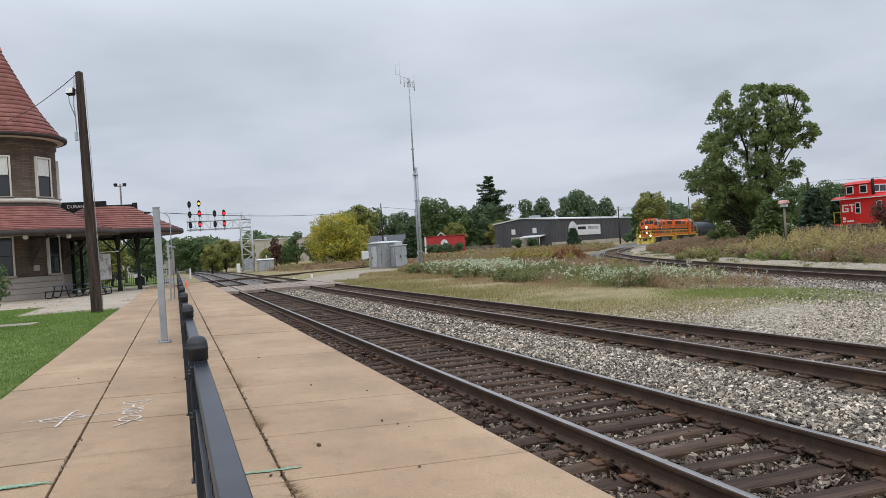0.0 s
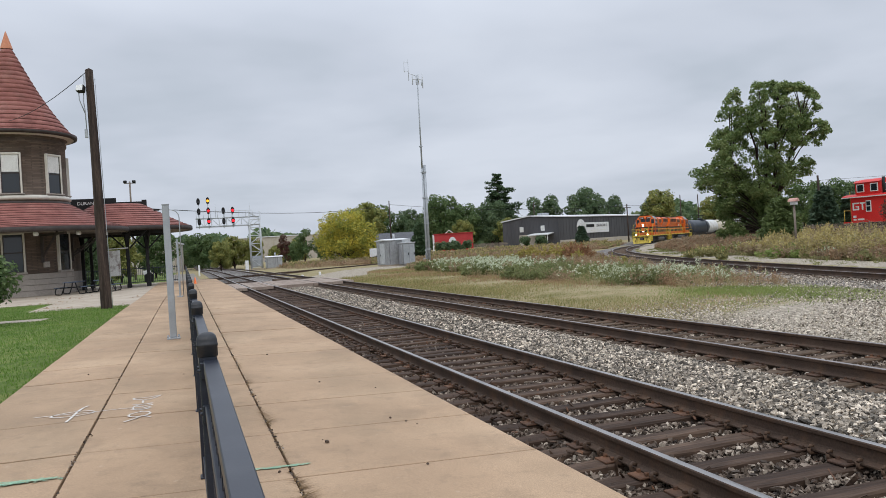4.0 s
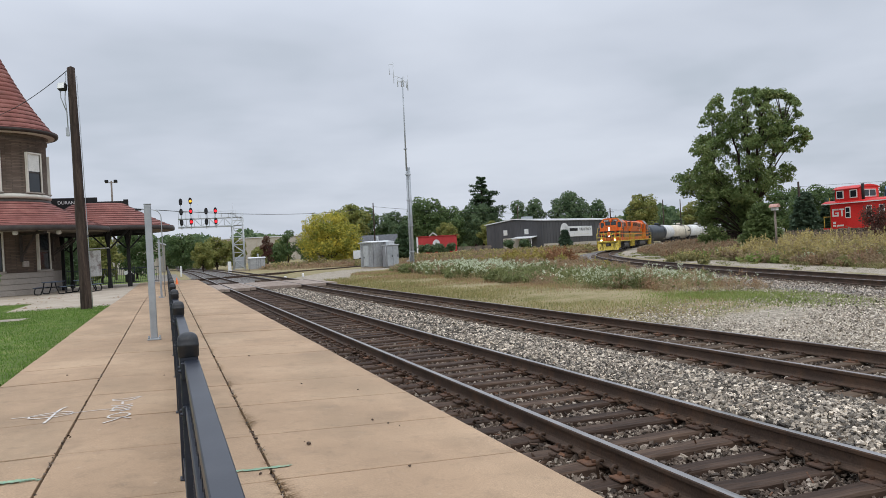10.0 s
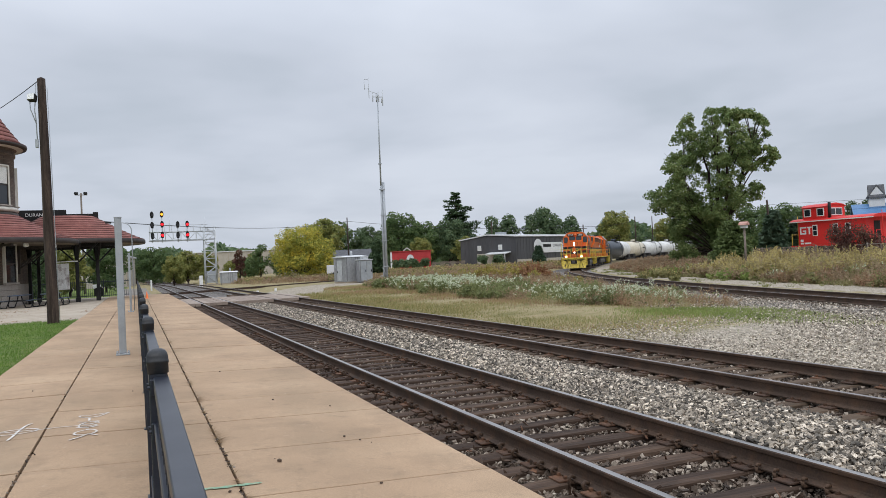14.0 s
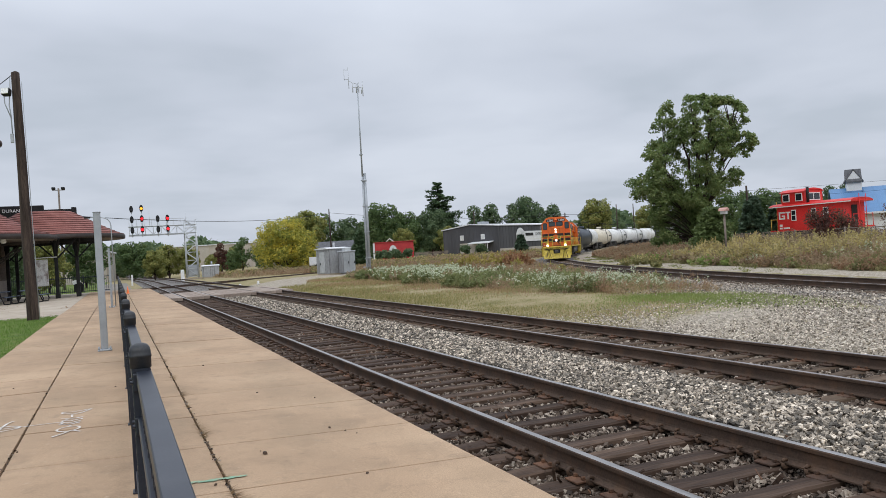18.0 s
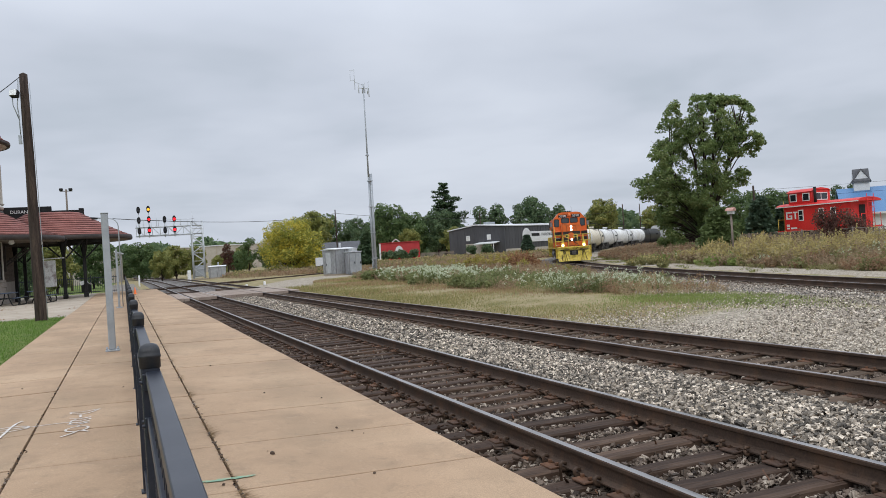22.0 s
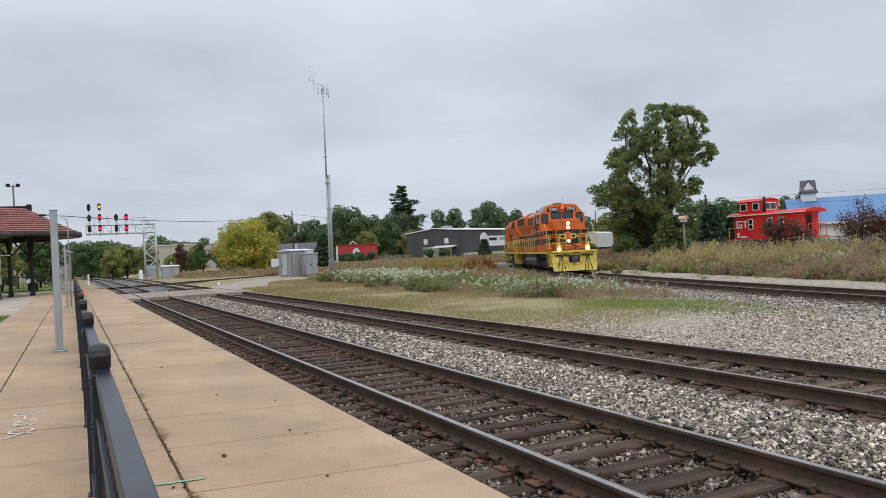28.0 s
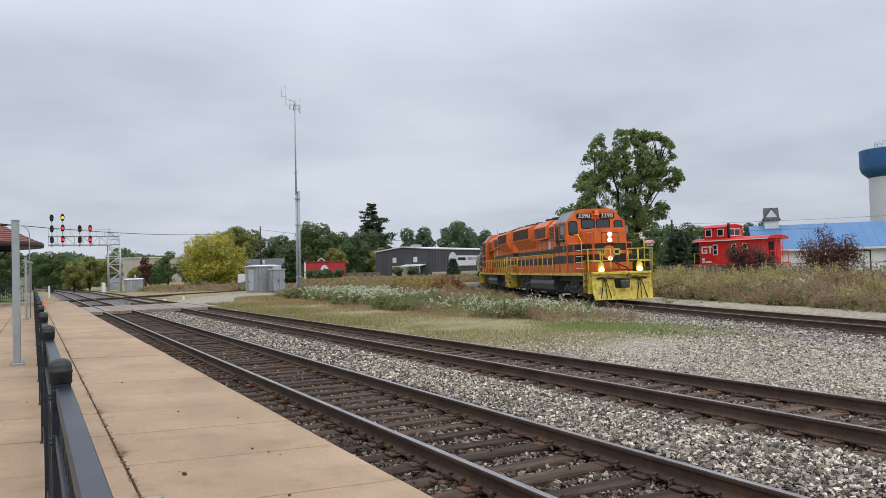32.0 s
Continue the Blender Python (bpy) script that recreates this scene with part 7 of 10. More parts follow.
def signal_gantry():
    t = thing("signal_gantry", "aluminium cantilever signal gantry with red and amber lights over the tracks", "railway signal", at=pose(0, 124.5, 0))
    x0, x1 = 9.95, 11.6
    for x in (x0, x1):
        for y in (-0.6, 0.6):
            bm = bmesh.new()
            rod(bm, (x, y, -0.2), (x, y, 9.0), 0.11, 0.1, 10)
            part("column", bm, ALU, t)
    z = 0.2
    k = 0
    while z < 8.4:
        for y in (-0.6, 0.6):
            bm = bmesh.new()
            bar(bm, (x0 if k % 2 else x1, y, z), (x1 if k % 2 else x0, y, z + 1.25), 0.08)
            bar(bm, (x0, y, z), (x1, y, z), 0.08)
            part("lattice", bm, ALU, t)
        z += 1.25
        k += 1
    for zz in (6.95, 8.2):
        for y in (-0.6, 0.6):
            bm = bmesh.new()
            rod(bm, (2.0, y, zz), (x1, y, zz), 0.08, 0.08, 8)
            part("arm_chord", bm, ALU, t)
    for k in range(8):
        x = 2.1 + k * 1.12
        bm = bmesh.new()
        for y in (-0.6, 0.6):
            bar(bm, (x, y, 6.95), (x, y, 8.2), 0.06)
            bar(bm, (x, y, 6.95 if k % 2 else 8.2), (x + 1.12, y, 8.2 if k % 2 else 6.95), 0.05)
        bar(bm, (x, -0.6, 6.95), (x, 0.6, 6.95), 0.06)
        part("arm_bay", bm, ALU, t)
    bm = bmesh.new()
    for k in range(9):
        x = 2.1 + k * 1.05
        rod(bm, (x, -0.75, 8.2), (x, -0.75, 9.2), 0.025, 0.025, 5)
    rod(bm, (2.1, -0.75, 9.2), (10.4, -0.75, 9.2), 0.03, 0.03, 5)
    part("walkway_rail", bm, ALU, t)
    part("walkway", boxes((2.0, 10.2, -0.8, 0.5, 6.8, 6.86)), ALU, t)
    for x, heads in ((2.5, ((10.75, LENS_OFF), (9.2, LENS_OFF), (7.6, LENS_OFF))), (3.9, ((10.85, AMBER_GLOW), (9.3, RED_GLOW), (7.7, RED_GLOW))),
                     (6.12, ((9.22, LENS_OFF), (7.6, LENS_OFF))), (7.5, ((9.25, RED_GLOW), (7.65, RED_GLOW)))):
        bm = bmesh.new()
        rod(bm, (x, 0.2, 6.6), (x, 0.2, heads[0][0] + 0.3), 0.06, 0.06, 8)
        st = part("signal_stack", bm, ALU, t, at=pose(0, -1.05, 0))
        for zz, g in heads:
            signal_head(st, x, zz, g, "black signal head, lit" if g is not LENS_OFF else "black signal head, dark")
    for x, z1 in ((5.0, 10.6), (10.2, 10.4)):
        bm = bmesh.new()
        rod(bm, (x, 0, 8.2), (x, 0, z1), 0.03, 0.02, 6)
        part("whip", bm, ALU, t)
    part("equipment_case", boxes((10.1, 11.5, -0.5, 0.5, 0.3, 2.0), bevel=0.03), GALV, t, "grey equipment case")
    part("footing", boxes((9.5, 12.0, -0.9, 0.9, -0.6, 0.0)), CONCRETE_PALE, t)


signal_gantry()


def cabin(x, y, w, d, h, rz, label):
    """A ribbed steel signal cabin: corrugated walls, doors, a low roof."""
    GALV = surf("cabin_steel", [(0.36, 0.37, 0.38), (0.46, 0.47, 0.48)], scale=3, rough=0.45, metal=0.4, dirt=(0.25, 0.24, 0.23), dirt_amount=0.2)
    seam = surf("cabin_seam", [(0.14, 0.14, 0.142), (0.18, 0.18, 0.182)], scale=3, rough=0.7)
    t = thing("signal_cabin", label, "equipment cabin", "signal cabins", at=pose(x, y, float(ground_z(x, y)), 0, 0, rz))
    part("plinth", boxes((-w / 2, w / 2, -d / 2, d / 2, -0.2, 0.15)), CONCRETE_PALE, t)
    bm = bmesh.new()
    box(bm, -w / 2, w / 2, -d / 2, d / 2, 0.15, h)
    body = part("body", bm, GALV, t)
    for k in range(int(w / 0.3)):
        for sy in (-1, 1):
            xx = -w / 2 + 0.15 + 0.3 * k
            part("rib", boxes((xx - 0.04, xx + 0.04, min(sy * d / 2, sy * (d / 2 + 0.05)), max(sy * d / 2, sy * (d / 2 + 0.05)), 0.2, h - 0.05)), GALV, body)
    for k in range(int(d / 0.3)):
        for sx in (-1, 1):
            yy = -d / 2 + 0.15 + 0.3 * k
            part("rib", boxes((min(sx * w / 2, sx * (w / 2 + 0.05)), max(sx * w / 2, sx * (w / 2 + 0.05)), yy - 0.04, yy + 0.04, 0.2, h - 0.05)), GALV, body)
    dr = part("door", boxes((-w / 2 - 0.09, -w / 2 - 0.055, -0.5, 0.5, 0.25, h - 0.3), bevel=0.01), ALU, t)
    part("handle", boxes((-w / 2 - 0.14, -w / 2 - 0.09, 0.3, 0.38, 1.1, 1.3)), DARK, dr)
    for xx in (-w / 2 + 0.02, -0.12, 0.12, w / 2 - 0.7):
        part("seam", boxes((xx, xx + 0.035, -d / 2 - 0.075, -d / 2 - 0.052, 0.2, h)), seam, body)
    bm = bmesh.new()
    prism(bm, [(-d / 2 - 0.15, h), (d / 2 + 0.15, h), (d / 2 + 0.15, h + 0.06), (0, h + 0.2), (-d / 2 - 0.15, h + 0.06)], -w / 2 - 0.15, w / 2 + 0.15, "x")
    part("roof", bm, surf("pale_roof_steel", [(0.6, 0.61, 0.61), (0.7, 0.71, 0.71)], scale=2, rough=0.5), t, "pale steel roof")
    bm = bmesh.new()
    rod(bm, (0.2, 0, h + 0.1), (0.2, 0, h + 0.7), 0.12, 0.12, 10)
    part("vent", bm, GALV, t)
    return t


cabin(21.65, 81.75, 2.6, 2.5, 2.75, 17.5, "ribbed grey steel signal cabin on a gravel pad by the tracks")
def locker(x, y, rz):
    t = thing("equipment_locker", "tall grey steel equipment locker beside the signal cabin", "equipment locker", at=pose(x, y, float(ground_z(x, y)), 0, 0, rz))
    part("body", boxes((-0.75, 0.75, -0.45, 0.45, 0.1, 2.35), bevel=0.02), CAB_GREY, t)
    for x0, x1 in ((-0.72, -0.02), (0.02, 0.72)):
        dr = part("door", boxes((x0, x1, -0.48, -0.45, 0.2, 2.25), bevel=0.008), GALV, t, "grey steel door")
        part("handle", boxes((x1 - 0.14, x1 - 0.08, -0.53, -0.48, 1.1, 1.35)), DARK, dr)
    part("hood", boxes((-0.82, 0.82, -0.52, 0.5, 2.35, 2.45), bevel=0.02), ALU, t, "pale rain hood")
    part("roof_box", boxes((-0.3, 0.35, -0.3, 0.3, 2.45, 2.8), bevel=0.02), ALU, t)
    bm = bmesh.new()
    pipe(bm, [(-0.85, -0.4, 0.0), (-0.85, -0.4, 2.2), (-0.6, -0.4, 2.4)], 0.04, 6)
    part("conduit", bm, GALV, t)


locker(22.6, 79.6, 17.5)


def white_trailer():
    t = thing("trailer", "white box trailer parked behind the signal cabin", "trailer", at=pose(31.2, 118.0, 0.0, 0, 0, -14))
    part("body", boxes((-3.6, 3.6, -1.1, 1.1, 0.7, 2.0), bevel=0.04), WHITE_SIDING, t, "white box body")
    part("bumper", boxes((-3.5, 3.5, -1.0, 1.0, 0.5, 0.69)), DARK, t)
    for x in (-2.4, -1.4, 2.2):
        for sy in (-1, 1):
            bm = bmesh.new()
            rod(bm, (x, sy * 0.95, 0.45), (x, sy * 1.18, 0.45), 0.45, 0.45, 16)
            part("wheel", bm, DARK, t)


white_trailer()
cabin(13.1, 121.5, 2.3, 1.6, 1.75, 0, "low grey steel cabinet beside the signal gantry")


def radio_mast():
    t = thing("radio_mast", "tall thin grey radio mast with antennas beside the signal cabin", "radio mast", at=pose(27.1, 86, -0.1))
    bm = bmesh.new()
    rod(bm, (0, 0, 0), (0.08, 0, 11.4), 0.17, 0.16, 14)
    part("lower_tube", bm, GALV, t)
    bm = bmesh.new()
    rod(bm, (-0.28, 0, 0), (-0.2, 0, 11.0), 0.12, 0.1, 12)
    rod(bm, (-0.2, 0, 11.0), (-0.12, 0, 21.9), 0.1, 0.06, 12)
    part("upper_tube", bm, GALV, t)
    for z in (1.5, 4.5, 7.5, 10.5, 13.5):
        part("clamp", boxes((-0.36, 0.22 if z < 11 else -0.04, -0.2, 0.2, z, z + 0.12)), GALV, t)
    bm = bmesh.new()
    bar(bm, (-0.75, 0, 21.4), (0.55, 0, 21.4), 0.07)
    bar(bm, (-0.2, -0.6, 21.45), (-0.1, 0.6, 21.45), 0.07)
    part("crossarm", bm, ALU, t)
    for x, y, z0, z1 in ((-0.7, 0, 20.8, 22.0), (0.5, 0, 20.4, 22.2), (-0.1, 0.55, 20.9, 21.9), (-0.15, -0.55, 20.7, 21.9), (0.35, 0, 20.7, 21.5)):
        bm = bmesh.new()
        rod(bm, (x, y, z0), (x, y, z1), 0.05, 0.05, 6)
        part("antenna", bm, ALU, t)
    bm = bmesh.new()
    rod(bm, (-1.15, 0, 21.2), (-1.15, 0, 23.7), 0.03, 0.03, 6)
    rod(bm, (-1.15, 0, 22.1), (-0.2, 0, 21.8), 0.03, 0.03, 6)
    for z, x in ((23.4, -1.65), (22.3, -1.65)):
        rod(bm, (-1.15, 0, z), (x, 0, z), 0.025, 0.025, 5)
    rod(bm, (-1.65, 0, 22.2), (-1.65, 0, 23.5), 0.022, 0.022, 5)
    part("dipole_antenna", bm, ALU, t)
    part("base_box", boxes((-0.75, -0.4, -0.25, 0.1, 0.0, 0.55), bevel=0.02), GALV, t)
    bm = bmesh.new()
    rod(bm, (-0.4, 0, 0.0), (-0.4, 0, 1.1), 0.05, 0.03, 8)
    rod(bm, (0.1, -0.1, 0.1), (-0.5, -0.2, 1.5), 0.03, 0.03, 6)
    part("stay", bm, GALV, t)


radio_mast()


# ---- buildings ----



def steel_shed():
    """A low-gabled dark steel building with a signboard."""
    A, B, C = Vector((57.0, 140.0)), Vector((69.5, 135.5)), Vector((100.0, 154.5))
    u, v = (A - B), (C - B)
    rz = math.degrees(math.atan2(v.y, v.x))
    W, L = u.length, v.length
    g = 0.6
    t = thing("warehouse", "dark grey steel warehouse with a low gable and a white signboard", "warehouse", at=Matrix.Translation((B.x, B.y, g)) @ Matrix.Rotation(radians(rz), 4, "Z"))
    side = math.degrees(math.atan2(u.y, u.x)) - rz
    # local x runs along the long wall, local y along the gable wall
    e, h = 5.35, 5.9
    bm = bmesh.new()
    prism(bm, [(0, -0.6), (W, -0.6), (W, e - 0.2), (W / 2, h), (0, e)], 0, L, "x")
    part("wall", bm, DARK_SIDING, t, "dark grey ribbed steel wall")
    bm = bmesh.new()
    for a, b in (((-0.25, e + 0.02), (W / 2, h + 0.05)), ((W / 2, h + 0.05), (W + 0.25, e - 0.2))):
        prism(bm, [a, b, (b[0], b[1] + 0.2), (a[0], a[1] + 0.2)], -0.25, L + 0.25, "x")
    part("roof", bm, WHITE_SIDING, t, "pale steel roof edge")
    for k in range(int(W / 0.9)):
        y = 0.5 + 0.9 * k
        part("rib", boxes((-0.04, 0.0, y - 0.05, y + 0.05, 0, e - 0.1)), DARK_SIDING, t)
    for k in range(int(L / 1.2)):
        x = 0.6 + 1.2 * k
        part("rib", boxes((x - 0.05, x + 0.05, -0.04, 0.0, 0, e - 0.1)), DARK_SIDING, t)
    for y in (3.6, 8.6):
        wd = part("window", boxes((-0.1, -0.03, y - 0.45, y + 0.45, 2.9, 3.95)), WHITE_SIDING, t, "white louvred window")
        part("louvre", boxes((-0.13, -0.1, y - 0.36, y + 0.36, 3.0, 3.4), (-0.13, -0.1, y - 0.36, y + 0.36, 3.45, 3.85)), BLIND, wd)
    part("dock_door", boxes((-0.12, -0.03, 5.2, 9.2, -0.3, 2.3)), BEIGE_SIDING, t, "beige loading door panel")
    bm = bmesh.new()
    prism(bm, [(-2.2, 2.05), (0, 2.35), (0, 2.5), (-2.2, 2.2)], 1.2, 6.0, "y")
    aw = part("awning", bm, WHITE_SIDING, t, "pale canopy over the entrance")
    for y in (1.4, 5.8):
        part("post", boxes((-2.1, -2.0, y - 0.05, y + 0.05, -0.6, 2.1)), WHITE_SIDING, aw)
    part("entrance_door", boxes((-0.1, -0.03, 3.0, 3.9, -0.3, 1.9)), BLIND, t)
    part("lower_wall", boxes((0.2, L - 0.2, -0.09, -0.045, -0.4, 0.85)), BEIGE_SIDING, t, "pale block lower wall")
    # signboard on the long wall
    sg = part("signboard", boxes((8.6, 20.5, -0.2, -0.08, 2.0, 4.15), bevel=0.02), WHITE_SIDING, t, "white signboard with dark lettering")
    bm = bmesh.new()
    rod(bm, (8.6, -0.2, 3.1), (8.6, -0.08, 3.1), 1.75, 1.75, 28)
    part("emblem_disc", bm, WHITE_SIDING, sg, "round white emblem board")
    part("name_bar", boxes((10.6, 14.0, -0.215, -0.2, 3.15, 3.75)), DARK, sg)
    lettering("sign_letters", "CONSTRUCTION CO", 0.82, DARK, sg, pose(17.3, -0.22, 3.44, 90, 0, 0))
    sg.children[-1].scale = (0.62, 1, 1)
    part("line_bar", boxes((12.5, 19.0, -0.215, -0.2, 2.4, 2.55)), BLIND, sg)
    part("vent", boxes((4.0, 6.5, W / 2 - 0.6, W / 2 + 0.6, h, h + 0.7)), GALV, t)


steel_shed()


def red_shed():
    t = thing("shed", "low red painted shed with a white arched panel", "shed", at=pose(46.2, 142.6, 0.7, 0, 0, -18))
    part("wall", boxes((0, 7.5, 0, 6, -0.6, 3.3)), RED_PAINT, t)
    part("roof", boxes((-0.2, 7.7, -0.2, 6.2, 3.3, 3.42)), RED_PAINT, t)
    bm = bmesh.new()
    prism(bm, [(3.5 + 0.75 * math.cos(a), 1.6 + 1.1 * math.sin(a)) for a in np.linspace(0, math.tau, 21)[:-1]], -0.08, 0.0, "y")
    part("arched_panel", bm, WHITE_SIDING, t, "white arched panel")
    bm = bmesh.new()
    for a, b in (((2.2, 3.35), (2.95, 3.95)), ((2.95, 3.95), (3.7, 3.35))):
        prism(bm, [a, b, (b[0], b[1] + 0.18), (a[0], a[1] + 0.18)], 0.4, 0.6, "y")
    part("gable_trim", bm, WHITE_SIDING, t)
    part("corner_board", boxes((-0.35, 0.0, -0.05, 0.3, -0.6, 3.3)), WHITE_SIDING, t)
    h = thing("house", "pale house with a grey shingle roof behind the signal cabin", "house", at=pose(36.2, 147.5, 0.7, 0, 0, -14))
    part("wall", boxes((0, 8, 0, 7, -0.6, 2.3)), WHITE_SIDING, h)
    bm = bmesh.new()
    prism(bm, [(-0.4, 2.2), (7.4, 2.2), (3.5, 4.3)], -0.4, 8.4, "x")
    part("roof", bm, SHINGLE, h, "grey shingle roof")
    part("window", boxes((5.6, 6.5, -0.05, 0.0, 0.9, 1.9)), GLASS, h)
    # white picket fence between the sheds
    f = thing("picket_fence", "low grey picket fence between the sheds", "fence", at=pose(53.5, 140.0, 0.5, 0, 0, -12))
    me = to_mesh("picket", boxes((-0.06, 0.06, -0.015, 0.015, 0, 1.25)), GREY_WOOD)
    for k in range(30):
        part("picket", me, None, f, at=pose(k * 0.22, 0, 0))
    part("rail", boxes((-0.1, 6.6, 0.015, 0.05, 0.3, 0.4), (-0.1, 6.6, 0.015, 0.05, 0.9, 1.0)), GREY_WOOD, f)


red_shed()


def beige_warehouse(x, y, w, h, rz):
    t = thing("warehouse", "long low beige warehouse far behind the trees", "warehouse", at=pose(x, y, 0.5, 0, 0, rz))
    part("wall", boxes((0, w, 0, 20, -0.6, h)), BEIGE_SIDING, t)
    part("roof", boxes((-0.3, w + 0.3, -0.3, 20.3, h, h + 0.25)), WHITE_SIDING, t)
    for k in range(int(w / 4)):
        part("panel_joint", boxes((3.9 + 4 * k, 4.0 + 4 * k, -0.05, 0.0, 0, h)), CONCRETE_PALE, t)


beige_warehouse(14, 240, 42, 7.2, -8)
beige_warehouse(-13.5, 150, 12, 4.8, -4)


def caboose():
    L = 6.2
    # local x towards the far end, local y towards the camera
    t = thing("caboose", "bright red railway caboose with a cupola displayed behind bushes", "caboose", at=Matrix.Translation((55.73, 48.24, 0.62)) @ Matrix.Rotation(1.69, 4, "Z"))
    red = surf("caboose_red", [(0.62, 0.022, 0.02), (0.7, 0.035, 0.03)], scale=0.8, rough=0.5, spec=0.35, dirt=(0.4, 0.03, 0.025), dirt_amount=0.4)
    h = L / 2
    part("body", boxes((-h, h, -1.45, 1.45, 0.85, 3.05), bevel=0.03), red, t, "red steel body")
    bm = bmesh.new()
    arc = [(1.62 * math.sin(a), 3.02 + 0.32 * math.cos(a) - 0.0) for a in np.linspace(-1.57, 1.57, 13)]
    prism(bm, arc, -h - 0.7, h + 0.7, "x")
    part("roof", bm, red, t, "rounded red roof")
    for sy in (-1, 1):
        part("roof_edge", boxes((-h - 0.72, h + 0.72, min(sy * 1.56, sy * 1.64), max(sy * 1.56, sy * 1.64), 2.99, 3.07)), WHITE_PAINT, t, "pale worn roof edge")
    cx = 1.6
    bm = bmesh.new()
    prism(bm, [(-1.28, 3.2), (1.28, 3.2), (1.28, 4.22), (0.95, 4.4), (0, 4.5), (-0.95, 4.4), (-1.28, 4.22)], cx - 1.1, cx + 1.1, "x")
    cup = part("cupola", bm, red, t, "red cupola with small windows")
    bm = bmesh.new()
    prism(bm, [(-1.4, 4.22), (-0.95, 4.42), (0, 4.53), (0.95, 4.42), (1.4, 4.22), (1.0, 4.36), (-1.0, 4.36)], cx - 1.22, cx + 1.22, "x")
    part("cupola_roof", bm, red, cup)
    for x in (-0.62, 0.62):
        for sy in (-1, 1):
            fr = part("window", boxes((cx + x - 0.34, cx + x + 0.34, min(sy * 1.28, sy * 1.32), max(sy * 1.28, sy * 1.32), 3.42, 4.1)), WHITE_PAINT, cup)
            part("pane", boxes((cx + x - 0.26, cx + x + 0.26, min(sy * 1.32, sy * 1.33), max(sy * 1.32, sy * 1.33), 3.49, 4.03)), GLASS, fr)
    for sx in (-1, 1):
        fr = part("window", boxes((min(cx + sx * 1.1, cx + sx * 1.14), max(cx + sx * 1.1, cx + sx * 1.14), -0.9, 0.9, 3.45, 4.1)), WHITE_PAINT, cup)
        part("pane", boxes((min(cx + sx * 1.14, cx + sx * 1.15), max(cx + sx * 1.14, cx + sx * 1.15), -0.82, -0.05, 3.52, 4.03), (min(cx + sx * 1.14, cx + sx * 1.15), max(cx + sx * 1.14, cx + sx * 1.15), 0.05, 0.82, 3.52, 4.03)), GLASS, fr)
    bm = bmesh.new()
    rod(bm, (cx - 1.34, 1.1, 3.1), (cx - 1.34, 1.1, 4.55), 0.12, 0.12, 10)
    part("smoke_pipe", bm, DARK, t, "black stove pipe")
    for x in (1.45, -0.45, -1.55):
        for sy in (-1, 1):
            fr = part("window", boxes((x - 0.24, x + 0.24, min(sy * 1.45, sy * 1.49), max(sy * 1.45, sy * 1.49), 1.75, 2.7), bevel=0.01), WHITE_PAINT, t, "narrow white framed window")
            part("pane", boxes((x - 0.17, x + 0.17, min(sy * 1.49, sy * 1.5), max(sy * 1.49, sy * 1.5), 1.83, 2.2), (x - 0.17, x + 0.17, min(sy * 1.49, sy * 1.5), max(sy * 1.49, sy * 1.5), 2.26, 2.62)), GLASS, fr)
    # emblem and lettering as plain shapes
    g0, g1, t0, t1 = 2.32, 2.92, 1.78, 2.24
    part("emblem_bar", boxes((g0, g1, 1.452, 1.46, 1.93, 2.05), (g0, g1, 1.452, 1.46, 2.46, 2.58), (g1 - 0.14, g1, 1.452, 1.46, 2.05, 2.46), (g0, g0 + 0.14, 1.452, 1.46, 2.05, 2.28), (g0 + 0.14, g0 + 0.32, 1.452, 1.46, 2.18, 2.28),
                             (t0, t1, 1.452, 1.46, 2.46, 2.58), (t1 - 0.3, t1 - 0.16, 1.452, 1.46, 1.93, 2.46)), WHITE_PAINT, t, "white painted emblem")
    part("lettering_bar", boxes((2.62, 2.9, 1.452, 1.46, 1.3, 1.5), (2.62, 2.9, 1.452, 1.46, 1.08, 1.22), (1.9, 2.52, 1.452, 1.46, 1.08, 1.22)), WHITE_PAINT, t)
    # end platforms, rails and ladders
    for sx in (-1, 1):
        part("end_deck", boxes((min(sx * h, sx * (h + 0.8)), max(sx * h, sx * (h + 0.8)), -1.4, 1.4, 0.85, 0.98)), red, t)
        bm = bmesh.new()
        for y in (-1.3, -0.45, 0.45, 1.3):
            rod(bm, (sx * (h + 0.75), y, 0.95), (sx * (h + 0.75), y, 2.0 if abs(y) > 1 else 3.6), 0.03, 0.03, 6)
        pipe(bm, [(sx * (h + 0.75), -1.3, 1.95), (sx * (h + 0.75), 1.3, 1.95)], 0.03)
        for z in (1.3, 1.7, 2.1, 2.5, 2.9, 3.3):
            pipe(bm, [(sx * (h + 0.75), -0.45, z), (sx * (h + 0.75), 0.45, z)], 0.02)
        part("end_ladder", bm, red if sx < 0 else YELLOW, t, "end ladder and railing")
        part("end_door", boxes((min(sx * h, sx * (h + 0.03)), max(sx * h, sx * (h + 0.03)), -0.4, 0.4, 1.0, 2.75)), DARK, t)
        truck(t, sx * 1.75, 1.5, heavy=False)
    part("underframe", boxes((-h - 0.8, h + 0.8, -0.4, 0.4, 0.6, 0.86)), UNDERFRAME, t)


caboose()


